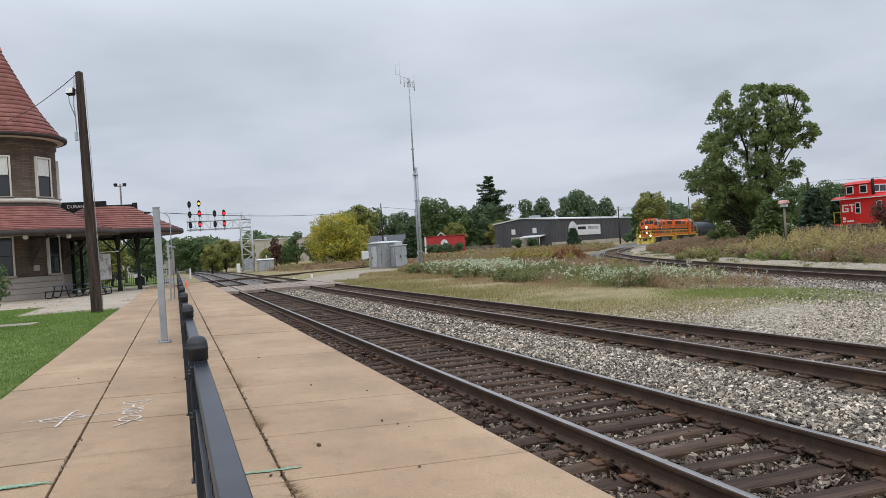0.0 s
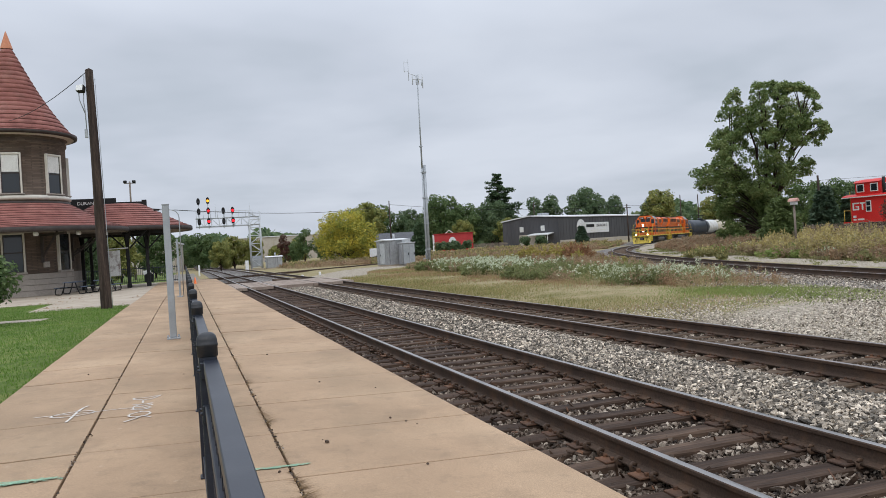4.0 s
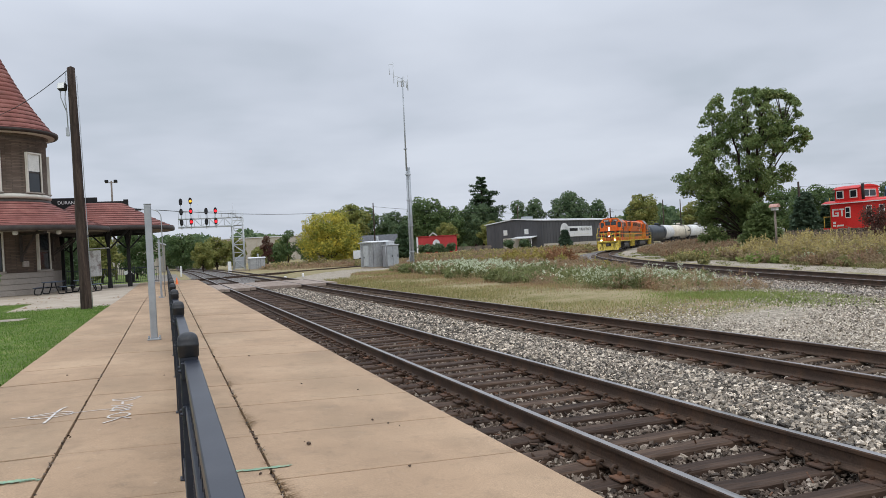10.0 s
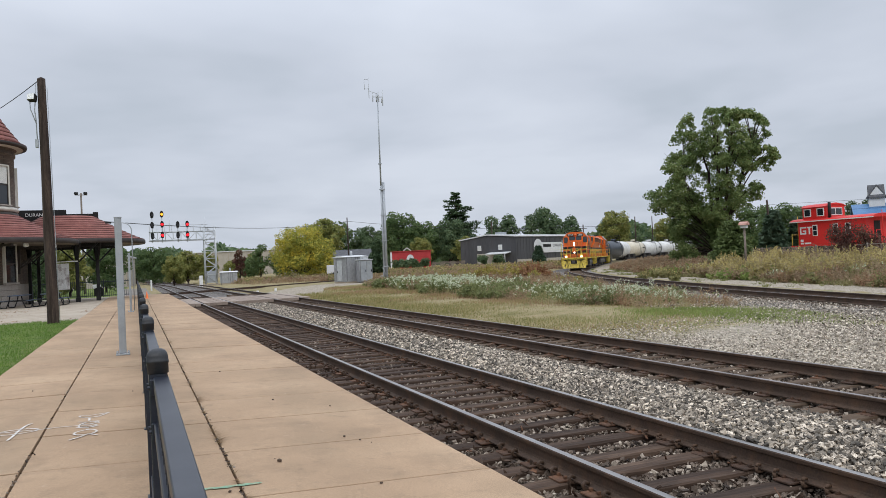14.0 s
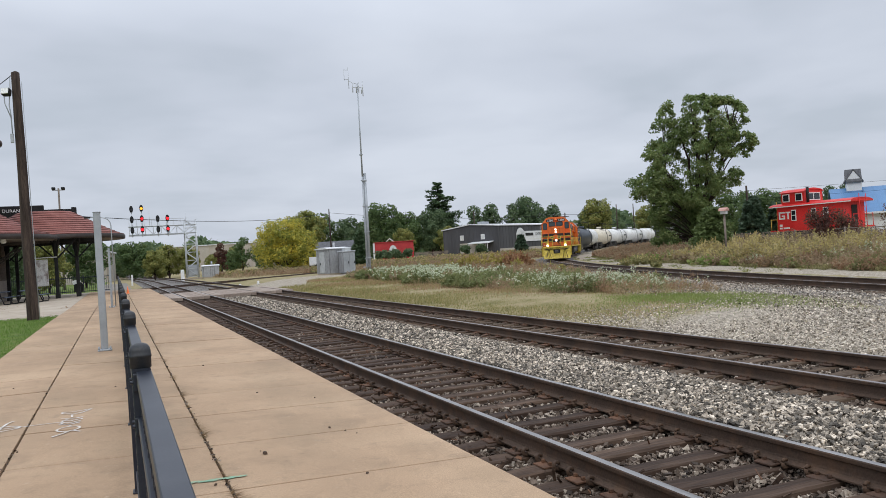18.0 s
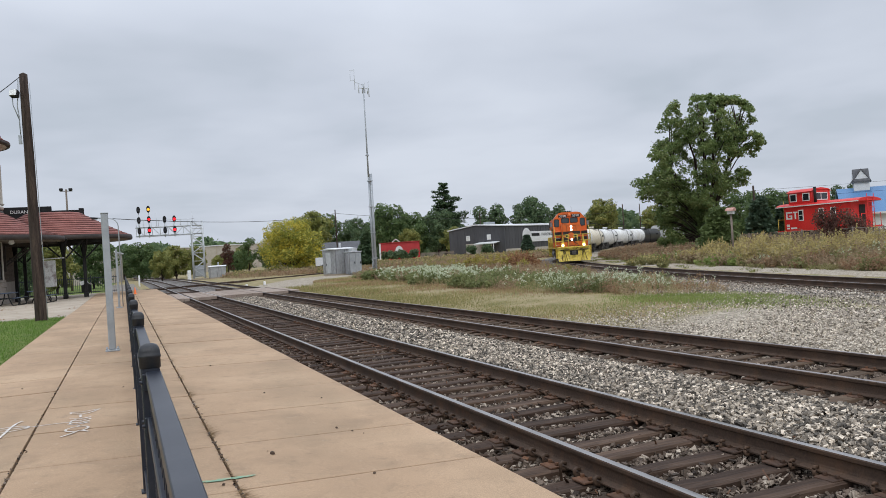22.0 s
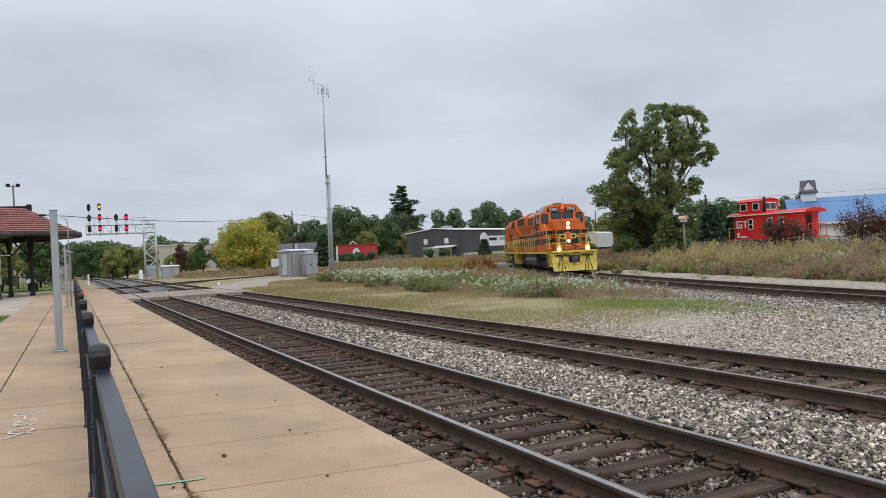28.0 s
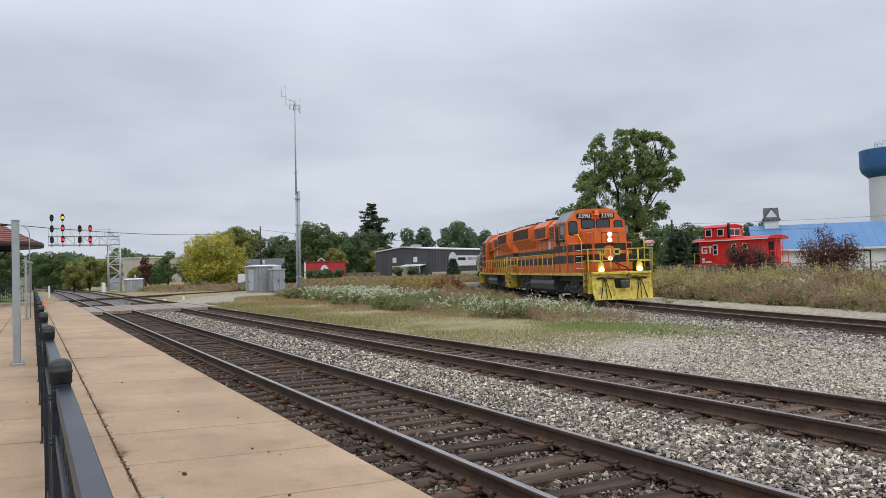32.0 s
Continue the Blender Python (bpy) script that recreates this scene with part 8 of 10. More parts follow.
def display_track():
    t = thing("railway_track", "short length of display track under the red caboose", "railway track", kind="structure")
    a = 90 - math.degrees(1.69)
    d, c = Vector((math.cos(1.69), math.sin(1.69))), Vector((55.73, 48.24))
    k = np.arange(-8, 9, 4.0)
    for off in (-GAUGE / 2, GAUGE / 2):
        ob = part("rail", rail_mesh(c.x + d.x * k + off * d.y, c.y + d.y * k - off * d.x, np.full(len(k), a), RAIL_TOP_DULL), None, t, at=pose(0, 0, 0.62))


display_track()


def blue_roofed_building():
    # long low white building with a blue steel roof; its dark gable end stands behind the caboose
    p, q = Vector((72.0, 60.7)), Vector((79.9, 52.6))
    m = Matrix.Translation((p.x, p.y, 0.5)) @ Matrix.Rotation(math.atan2(q.y - p.y, q.x - p.x), 4, "Z")
    t = thing("barn", "long white building with blue steel roof and dark gable end", "building", at=m)
    L, hw, e, r = 46.0, 5.2, 2.5, 5.2
    part("wall", boxes((0.3, L, -hw, hw, -0.6, e)), WHITE_SIDING, t, "white siding wall")
    bm = bmesh.new()
    prism(bm, [(-hw - 0.5, e - 0.1), (0, r), (hw + 0.5, e - 0.1), (hw + 0.5, e - 0.22), (0, r - 0.15), (-hw - 0.5, e - 0.22)], -0.2, L + 0.5, "x")
    roof = part("roof", bm, BLUE_ROOF, t, "blue ribbed steel roof")
    sl = math.atan2(r - e + 0.1, hw + 0.5)
    rib = to_mesh("roof_rib", boxes((-0.02, 0.02, 0.02, 6.25, 0.0, 0.022)), BLUE_ROOF)
    for k in range(46):
        part("roof_rib", rib, None, roof, at=Matrix.Translation((k * 1.0, -hw - 0.5, e - 0.1)) @ Matrix.Rotation(sl, 4, "X"))
    bm = bmesh.new()
    prism(bm, [(-hw, e - 0.2), (hw, e - 0.2), (0, r - 0.2)], 0.02, 0.3, "x")
    part("gable", bm, SHINGLE, t, "dark gable end")
    part("eave_trim", boxes((-0.2, L, -hw - 0.54, -hw - 0.48, e - 0.3, e - 0.1)), WHITE_SIDING, t, "white eave trim")
    for k in range(8):
        x = 8.0 + k * 4.6
        dr = part("garage_door", boxes((x, x + 2.9, -hw - 0.07, -hw, -0.3, 1.95)), WHITE_SIDING, t, "white garage door")
        for z in (0.4, 0.95, 1.5):
            part("panel_line", boxes((x + 0.05, x + 2.85, -hw - 0.085, -hw - 0.07, z, z + 0.04)), BLIND, dr)
        for d in ((x - 0.14, x - 0.02, -0.3, 2.05), (x + 2.92, x + 3.04, -0.3, 2.05), (x - 0.02, x + 2.92, 1.97, 2.07)):
            part("door_trim", boxes((d[0], d[1], -hw - 0.09, -hw, d[2], d[3])), DARK, dr, "dark door trim")
    c = thing("roof_cupola", "white shingled cupola with dark crossed gables on the ridge", "cupola", at=m @ Matrix.Translation((2.2, 0, -0.3)) @ Matrix.Diagonal((0.7, 0.7, 0.97, 1)))
    part("base", boxes((-1.25, 1.25, -1.25, 1.25, 4.2, 5.25)), SHINGLE, c)
    part("body", boxes((-1.05, 1.05, -1.05, 1.05, 5.25, 6.6)), WHITE_SIDING, c, "white shingled sides")
    for rz in (0, 90):
        bm = bmesh.new()
        prism(bm, [(-1.32, 6.2), (-1.32, 6.36), (0, 7.72), (1.32, 6.36), (1.32, 6.2), (0, 7.54)], -1.12, 1.12, "y")
        part("gable_roof", bm, SHINGLE, c, at=pose(0, 0, 0, 0, 0, rz + 0.01))
        bm = bmesh.new()
        prism(bm, [(-1.12, 6.4), (1.12, 6.4), (0, 7.5)], -1.08, 1.08, "y")
        part("gable_infill", bm, WHITE_SIDING, c, at=pose(0, 0, 0, 0, 0, rz))


blue_roofed_building()


def water_tower():
    t = thing("water_tower", "white water tower with a broad blue tank", "water tower", at=pose(239.5, 146.5, 2))
    bm = bmesh.new()
    lathe(bm, [(7.0, -3), (7.0, 25.0), (7.1, 25.4)], 36)
    part("pedestal", bm, WHITE_SIDING, t, "white fluted pedestal")
    bm = bmesh.new()
    lathe(bm, [(7.0, 25.0), (8.9, 26.8), (9.4, 28.2), (9.5, 33.6)], 40)
    part("tank", bm, surf("water_tower_blue", [(0.03, 0.1, 0.24), (0.04, 0.13, 0.29)], scale=0.3, rough=0.5), t, "blue tank")
    bm = bmesh.new()
    lathe(bm, [(9.52, 33.6), (9.4, 33.8), (6.0, 34.2), (0, 34.5)], 40)
    part("tank_top", bm, BLUE_ROOF, t, "blue tank top")
    bm = bmesh.new()
    for k in range(16):
        a = k * math.tau / 16
        rod(bm, (5 * math.cos(a), 5 * math.sin(a), 34.8), (5 * math.cos(a), 5 * math.sin(a), 36.2), 0.06, 0.06, 5)
        b = a + math.tau / 16
        for z in (35.5, 36.2):
            rod(bm, (5 * math.cos(a), 5 * math.sin(a), z), (5 * math.cos(b), 5 * math.sin(b), z), 0.05, 0.05, 5)
    part("roof_railing", bm, GALV, t)


water_tower()


def bird_house_post():
    x, y = 35.55, 37.93
    t = thing("birdhouse_post", "weathered wooden post with a small red-roofed birdhouse on top", "birdhouse", at=pose(x, y, 0.0, 0, -0.5, 30))
    bm = bmesh.new()
    rod(bm, (0, 0, -0.2), (0, 0, 2.9), 0.07, 0.065, 10)
    part("post", bm, GREY_WOOD, t)
    part("house", boxes((-0.2, 0.2, -0.17, 0.17, 2.9, 3.13), bevel=0.01), WHITE_SIDING, t)
    bm = bmesh.new()
    prism(bm, [(-0.34, 3.1), (0.34, 3.1), (0.25, 3.22), (0.0, 3.31), (-0.25, 3.22)], -0.25, 0.25, "y")
    part("roof", bm, surf("faded_red_roof", [(0.42, 0.2, 0.16), (0.55, 0.36, 0.3)], scale=4, rough=0.8), t, "faded red roof")


bird_house_post()


def wire_fence():
    fe = thing("wire_fence", "old wire fence with weathered posts behind the tall weeds", "fence")
    rr = random.Random(31)
    prev = None
    for k in range(26):
        s = -26 + k * 3.2
        x, y = curve_at(s, 12.6)
        x, y = float(x), float(y)
        z = float(ground_z(x, y))
        top = z + 1.3 + rr.uniform(-0.04, 0.04)
        bm = bmesh.new()
        rod(bm, (x, y, z - 0.1), (x + rr.uniform(-0.04, 0.04), y, top + 0.05), 0.05, 0.045, 7)
        part("post", bm, GREY_WOOD, fe)
        if prev:
            bm = bmesh.new()
            rod(bm, (*prev[:2], prev[2] - 0.03), (x, y, top - 0.03), 0.022, 0.022, 5)
            part("top_rail", bm, GREY_WOOD, fe)
            bm = bmesh.new()
            for d in (0.3, 0.6, 0.9):
                rod(bm, (*prev[:2], prev[2] - d), (x, y, top - d), 0.0035, 0.0035, 4)
            n = 8
            for i in range(n):
                f = (i + 0.5) / n
                px, py, pz = (prev[j] + f * ((x, y, top)[j] - prev[j]) for j in range(3))
                rod(bm, (px, py, pz - 1.0), (px, py, pz - 0.03), 0.003, 0.003, 4)
            part("wire", bm, GREY_WOOD, fe)
        prev = (x, y, top)


wire_fence()


def line_pole(x, y, z, h, lean=0.0, arms=1):
    t = thing("utility_pole", "distant weathered wooden utility pole", "utility pole", "distant utility poles", at=pose(x, y, z, 0, lean, 20))
    bm = bmesh.new()
    rod(bm, (0, 0, -0.3), (0, 0, h), 0.15, 0.1, 8)
    part("shaft", bm, POLE_WOOD, t)
    if arms:
        bm = bmesh.new()
        bar(bm, (-1.1, 0, h - 0.7), (1.1, 0, h - 0.7), 0.12)
        part("crossarm", bm, POLE_WOOD, t)


line_pole(38.2, 145.0, 0.5, 10.6, 0, 0)
line_pole(79.7, 127.0, 0.5, 7.0)
line_pole(68.7, 144.5, 0.5, 9.0, 0, 0)
line_pole(101.0, 140.0, 0.5, 9.0, 0, 0)
line_pole(113.0, 150.0, 0.5, 9.5, 0, 0)
line_pole(60.0, 60.5, 0.2, 6.2, -3, 0)


def overhead_wires():
    runs = [((-2.45, 62.0, 5.9), (38.2, 145.0, 10.4), 0.9), ((38.2, 145, 10.4), (79.7, 127.0, 7.2), 0.9), ((59.9, 60.5, 5.9), (120.0, 40.0, 8.6), 0.6), ((59.9, 60.5, 5.0), (120.0, 40.0, 7.4), 0.6), ((79.7, 127.0, 7.2), (101, 140, 8.7), 0.5)]
    for a, b, sag in runs:
        bm = bmesh.new()
        a, b = Vector(a), Vector(b)
        pts = [a.lerp(b, k / 12) - Vector((0, 0, sag * 4 * (k / 12) * (1 - k / 12))) for k in range(13)]
        pipe(bm, pts, 0.028 if a.y > 61 else 0.012, 5)
        ob = new("overhead_wire", to_mesh("overhead_wire", bm, DARK))
        tagged(ob, "thin black overhead wire between poles", "overhead wire", "overhead wires")


overhead_wires()


def marker_posts():
    for x, y, h in ((9.0, 121.0, 1.7), (1.6, 97.0, 1.3), (9.6, 67.3, 0.32), (11.3, 68.4, 0.32)):
        bm = bmesh.new()
        z = float(ground_z(x, y))
        box(bm, x - 0.16 * (h > 1.5) - 0.09, x + 0.16 * (h > 1.5) + 0.09, y - 0.12, y + 0.12, z, z + h, bevel=0.03)
        ob = new("marker_post", to_mesh("marker_post", bm, WHITE_PAINT))
        tagged(ob, "short white marker post beside the tracks", "marker post", "white marker posts")


marker_posts()


# ---- plants ----
def leaf_quads(P, N, size, rng, stretch=1.5):
    """Leaves as bent rhombs at the points P, turned about the normals N."""
    n = len(P)
    t = rng.normal(size=(n, 3))
    t -= N * np.sum(t * N, 1, keepdims=True)
    t /= np.linalg.norm(t, axis=1, keepdims=True) + 1e-9
    b = np.cross(N, t)
    s = (size * rng.uniform(0.6, 1.35, n))[:, None]
    V = np.stack([P - t * s * stretch / 2, P + b * s * 0.5 + N * s * 0.12, P + t * s * stretch / 2, P - b * s * 0.5 + N * s * 0.12], 1)
    F = np.arange(4 * n).reshape(n, 4)
    return V.reshape(-1, 3), F


def unit(rng, n):
    v = rng.normal(size=(n, 3))
    return v / np.linalg.norm(v, axis=1, keepdims=True)


def crown_points(rng, lobes, count, shell=0.55):
    """Points and normals in the shells of uneven lobes (x, y, z, rx, ry, rz)."""
    lobes = np.array(lobes, float)
    vol = np.prod(lobes[:, 3:], 1) ** 0.75
    pick = rng.choice(len(lobes), count, p=vol / vol.sum())
    d = unit(rng, count)
    r = (shell + (1 - shell) * rng.random(count) ** 0.6)[:, None] * (1 + 0.16 * np.sin(d[:, :1] * 7 + pick[:, None]) * np.cos(d[:, 2:] * 6 + pick[:, None] * 2))
    P = lobes[pick, :3] + d * r * lobes[pick, 3:]
    N = d + 0.9 * unit(rng, count) + np.array([0, 0, 0.35])
    N /= np.linalg.norm(N, axis=1, keepdims=True)
    return P, N


def broadleaf(name, label, seed, H, W, leaves, leaf_size, material, trunk_r=0.25, lobes_n=16, base=0.15, at=None, gaps=0.0, group="", shape=1.0, bark=None):
    rng = np.random.default_rng(seed)
    rr = random.Random(seed)
    t = thing(name, label, "tree", group, at=at)
    bark = bark or POLE_WOOD
    z0 = H * base
    lobes = []
    for k in range(lobes_n):
        f = (k + 0.5) / lobes_n
        z = z0 + (H - z0) * (0.1 + 0.82 * f)
        wr = W / 2 * (math.sin(math.pi * (0.12 + 0.8 * f) ** shape) ** 0.6) * rr.uniform(0.45, 0.8)
        a = k * 2.4 + rr.uniform(-0.5, 0.5)
        r = W / 2 * rr.uniform(0.26, 0.4)
        lobes.append((wr * math.cos(a), wr * math.sin(a), z, r, r, r * rr.uniform(0.7, 0.95)))
    lobes.append((0, 0, z0 + (H - z0) * 0.5, W * 0.27, W * 0.27, (H - z0) * 0.3))
    bm = bmesh.new()
    pts = [Vector((0, 0, -0.4))]
    for k in range(1, 6):
        pts.append(Vector((rr.uniform(-0.12, 0.12) * k * trunk_r * 2, rr.uniform(-0.12, 0.12) * k * trunk_r * 2, H * 0.8 * k / 5)))
    for k in range(5):
        rod(bm, pts[k], pts[k + 1], trunk_r * (1 - 0.18 * k), trunk_r * (1 - 0.18 * (k + 1)), 8, False)
    trunk = part("trunk", bm, bark, t)
    for lx, ly, lz, r, _, _ in lobes[:-1]:
        bm = bmesh.new()
        f = max(0.12, min(0.72, (lz - 0.25 * H) / H))
        a = pts[0].lerp(pts[5], f / 0.8)
        b = Vector((lx, ly, lz))
        m = a.lerp(b, 0.5) + Vector((rr.uniform(-0.2, 0.2), rr.uniform(-0.2, 0.2), 0.12 * H * rr.uniform(0.1, 0.6)))
        rod(bm, a, m, trunk_r * 0.42, trunk_r * 0.26, 6, False)
        rod(bm, m, b, trunk_r * 0.26, trunk_r * 0.08, 5, False)
        for _ in range(3):
            c = b + Vector((rr.uniform(-1, 1), rr.uniform(-1, 1), rr.uniform(-0.3, 1))) * r * 0.8
            rod(bm, m.lerp(b, rr.uniform(0.4, 0.9)), c, trunk_r * 0.1, trunk_r * 0.04, 4, False)
        part("limb", bm, bark, trunk)
    P, N = crown_points(rng, lobes, leaves)
    if gaps > 0:
        k = np.sin(P[:, 0] * 1.9 + seed) + np.sin(P[:, 1] * 1.7) + np.sin(P[:, 2] * 2.3 + 1) + 0.8 * rng.normal(size=len(P))
        P, N = P[k > gaps - 1.6], N[k > gaps - 1.6]
    V, F = leaf_quads(P, N, leaf_size, rng)
    part("crown", mesh_from("crown", V, F, material), None, t)
    return t


def conifer(label, seed, H, W, material, at, whorls=26, per=9, needle=0.35, ragged=0.5, fill=1.0):
    rng = np.random.default_rng(seed)
    rr = random.Random(seed)
    t = thing("conifer", label, "tree", at=at)
    bm = bmesh.new()
    rod(bm, (0, 0, -0.4), (0, 0, H * 0.97), W * 0.06, 0.03, 8, False)
    trunk = part("trunk", bm, POLE_WOOD, t)
    Ps, Ns = [], []
    for k in range(whorls):
        f = (k + 0.5) / whorls
        z = H * (0.08 + 0.92 * f)
        R = W / 2 * (1 - f) ** (0.75 if fill < 3 else 0.6)
        bm = bmesh.new()
        for i in range(per):
            a = i * math.tau / per + k * 0.7 + rr.uniform(-0.25, 0.25)
            ln = R * rr.uniform(1 - ragged, 1.1) + 0.25
            d = Vector((math.cos(a), math.sin(a), rr.uniform(-0.15, 0.3)))
            z = min(H * 0.99, H * (0.08 + 0.92 * f) + rr.uniform(-1.1, 1.1) * H / whorls)
            tip = Vector((0, 0, z)) + d * ln
            rod(bm, (0, 0, z), tip, 0.05, 0.015, 4, False)
            n = int((26 + 70 * ln / max(W, 1)) * fill)
            u = rng.random(n) ** 0.7
            c = np.array([0, 0, z]) + u[:, None] * ln * np.array(d) + rng.normal(size=(n, 3)) * np.array([0.16, 0.16, 0.1]) * (0.4 + ln * 0.35)
            Ps.append(c)
            v = rng.normal(size=(n, 3)) * 0.5 + np.array([0, 0, 0.9])
            Ns.append(v / np.linalg.norm(v, axis=1, keepdims=True))
        part("branch_whorl", bm, POLE_WOOD, trunk)
    V, F = leaf_quads(np.concatenate(Ps), np.concatenate(Ns), needle, rng, 2.4)
    part("needles", mesh_from("needles", V, F, material), None, t)
    return t


LEAF_GREEN = leafy("tree_leaf_green", [(0.055, 0.095, 0.036), (0.095, 0.15, 0.055), (0.14, 0.2, 0.075), (0.2, 0.24, 0.1)])
LEAF_BIG = leafy("poplar_leaf_green", [(0.08, 0.12, 0.042), (0.135, 0.195, 0.065), (0.22, 0.28, 0.1), (0.38, 0.4, 0.17)], 0.4, 0.5)
LEAF_DEEP = leafy("tree_leaf_deep", [(0.052, 0.09, 0.045), (0.092, 0.143, 0.068), (0.138, 0.192, 0.09), (0.195, 0.235, 0.115)])
LEAF_YELLOW = leafy("tree_leaf_yellow", [(0.16, 0.21, 0.05), (0.3, 0.32, 0.065), (0.52, 0.45, 0.075), (0.72, 0.53, 0.06)])
LEAF_OLIVE = leafy("tree_leaf_olive", [(0.12, 0.155, 0.045), (0.2, 0.225, 0.065), (0.29, 0.285, 0.085), (0.38, 0.33, 0.1)])
LEAF_RUST = leafy("bush_leaf_maroon", [(0.07, 0.032, 0.028), (0.12, 0.052, 0.042), (0.16, 0.09, 0.06), (0.1, 0.095, 0.045)])
NEEDLE = leafy("conifer_needle", [(0.05, 0.09, 0.045), (0.085, 0.135, 0.065), (0.13, 0.18, 0.085)], 0.25)
NEEDLE_FRESH = leafy("young_conifer_needle", [(0.1, 0.14, 0.05), (0.15, 0.2, 0.07), (0.2, 0.25, 0.09)], 0.3)
NEEDLE_BLUE = leafy("spruce_needle", [(0.05, 0.085, 0.052), (0.08, 0.125, 0.075), (0.115, 0.155, 0.095)], 0.2)


def big_tree():
    """The large tree beyond the curved track: several leaders, and sprays of leaves that leave gaps."""
    rng = np.random.default_rng(12)
    rr = random.Random(12)
    t = thing("tree", "large leafy green tree with several leaders and gaps in its crown", "tree", at=pose(47.8, 53.9, 0.1, 0, 0, -41.5))
    # the crown's reach to either side by height
    hz = (0.4, 1.3, 2.8, 4.1, 5.8, 7.0, 8.0, 9.1, 10.2, 11.3, 12.5, 13.4, 14.0)
    reach_a = (-3.8, -4.3, -4.7, -5.2, -5.8, -6.0, -5.6, -4.6, -3.7, -3.6, -3.2, -2.5, -1.2)
    reach_b = (0.8, 1.2, 1.4, 2.2, 3.1, 3.8, 4.5, 5.0, 5.1, 4.9, 4.2, 3.0, 0.4)
    side = lambda z: (np.interp(z, hz, reach_a), np.interp(z, hz, reach_b))
    leaders = [(-2.7, 7.4), (-1.3, 11.7), (0.0, 12.8), (1.4, 12.1), (3.1, 10.3)]
    stems = []
    for lu, lz in leaders:
        bm = bmesh.new()
        p, path = Vector((lu * 0.12, 0, -0.3)), []
        for k in range(1, 8):
            f = k / 7
            q = Vector((lu * f ** 1.35 + rr.uniform(-0.15, 0.15), rr.uniform(-0.4, 0.4) * f, lz * f))
            rod(bm, p, q, 0.22 * (1.08 - f) + 0.03, 0.22 * (1.08 - f - 1 / 7) + 0.035, 8, False)
            path.append(q)
            p = q
        stems.append((part("trunk", bm, POLE_WOOD, t), path))
    # sprays: boughs end in tufts of leaves; fewer on the open side low down
    sprays = []
    while len(sprays) < 1050:
        z = rr.uniform(0.5, 13.9)
        a, b = side(z)
        u = rr.uniform(a, b)
        e = min(u - a, b - u) / max(0.5, b - a)
        if rr.random() < 0.3 * min(1, e * 3):
            continue
        deep = 0.46 * (b - a) * math.sqrt(max(0.05, 1 - ((2 * u - a - b) / (b - a)) ** 2))
        v = rr.uniform(-deep, deep)
        if math.sin(u * 1.5 + 0.4) + math.sin(z * 1.3 + 1.1) + math.sin((u + z) * 0.9 + v) < -0.9:
            continue
        if e < 0.16 and math.sin(z * 2.1 + 0.6) + math.sin(z * 3.7 + u + v) < 0.1:
            continue
        if u > 0.6 and z < 5.0 and rr.random() < 0.8:
            continue
        if z > 9.6 and abs(u - 0.9 + 0.12 * (z - 10)) < 0.3 and rr.random() < 0.8:
            continue
        sprays.append((u, v, z, rr.uniform(0.25, 0.6) * (0.75 if z > 12.0 or u > 3.4 else 1)))
    for n, (u, v, z, r) in enumerate(sprays):
        k = min(range(len(stems)), key=lambda i: abs(leaders[i][0] * min(1, z / leaders[i][1]) - u))
        path = stems[k][1]
        foot = path[max(0, min(len(path) - 1, int((z - 1.2 - 0.25 * abs(u)) / leaders[k][1] * 7) - 1))]
        if n % 8 == 0:
            bm = bmesh.new()
            b = Vector((u, v, z))
            m = foot.lerp(b, 0.55) + Vector((0, 0, 0.3))
            rod(bm, foot, m, 0.07, 0.045, 6, False)
            rod(bm, m, b, 0.045, 0.012, 5, False)
            for _ in range(4):
                c = b + Vector((rr.uniform(-1, 1), rr.uniform(-1, 1), rr.uniform(-0.5, 1))) * r
                rod(bm, m.lerp(b, rr.uniform(0.3, 1)), c, 0.02, 0.006, 4, False)
            part("limb", bm, POLE_WOOD, stems[k][0])
    S = np.array(sprays)
    n = np.repeat(np.arange(len(S)), rng.poisson(78, len(S)))
    d = unit(rng, len(n)) * rng.random((len(n), 1)) ** 0.45
    P = S[n, :3] + d * S[n, 3:4] * np.array([1.05, 1.05, 0.72])
    # tips hang a little
    P[:, 2] -= 0.22 * (d[:, 0] ** 2 + d[:, 1] ** 2)
    N = d * 0.8 + 0.8 * unit(rng, len(n)) + np.array([0, 0, 0.35])
    N /= np.linalg.norm(N, axis=1, keepdims=True)
    V, F = leaf_quads(P, N, 0.125, rng)
    part("crown", mesh_from("crown", V, F, LEAF_BIG), None, t)


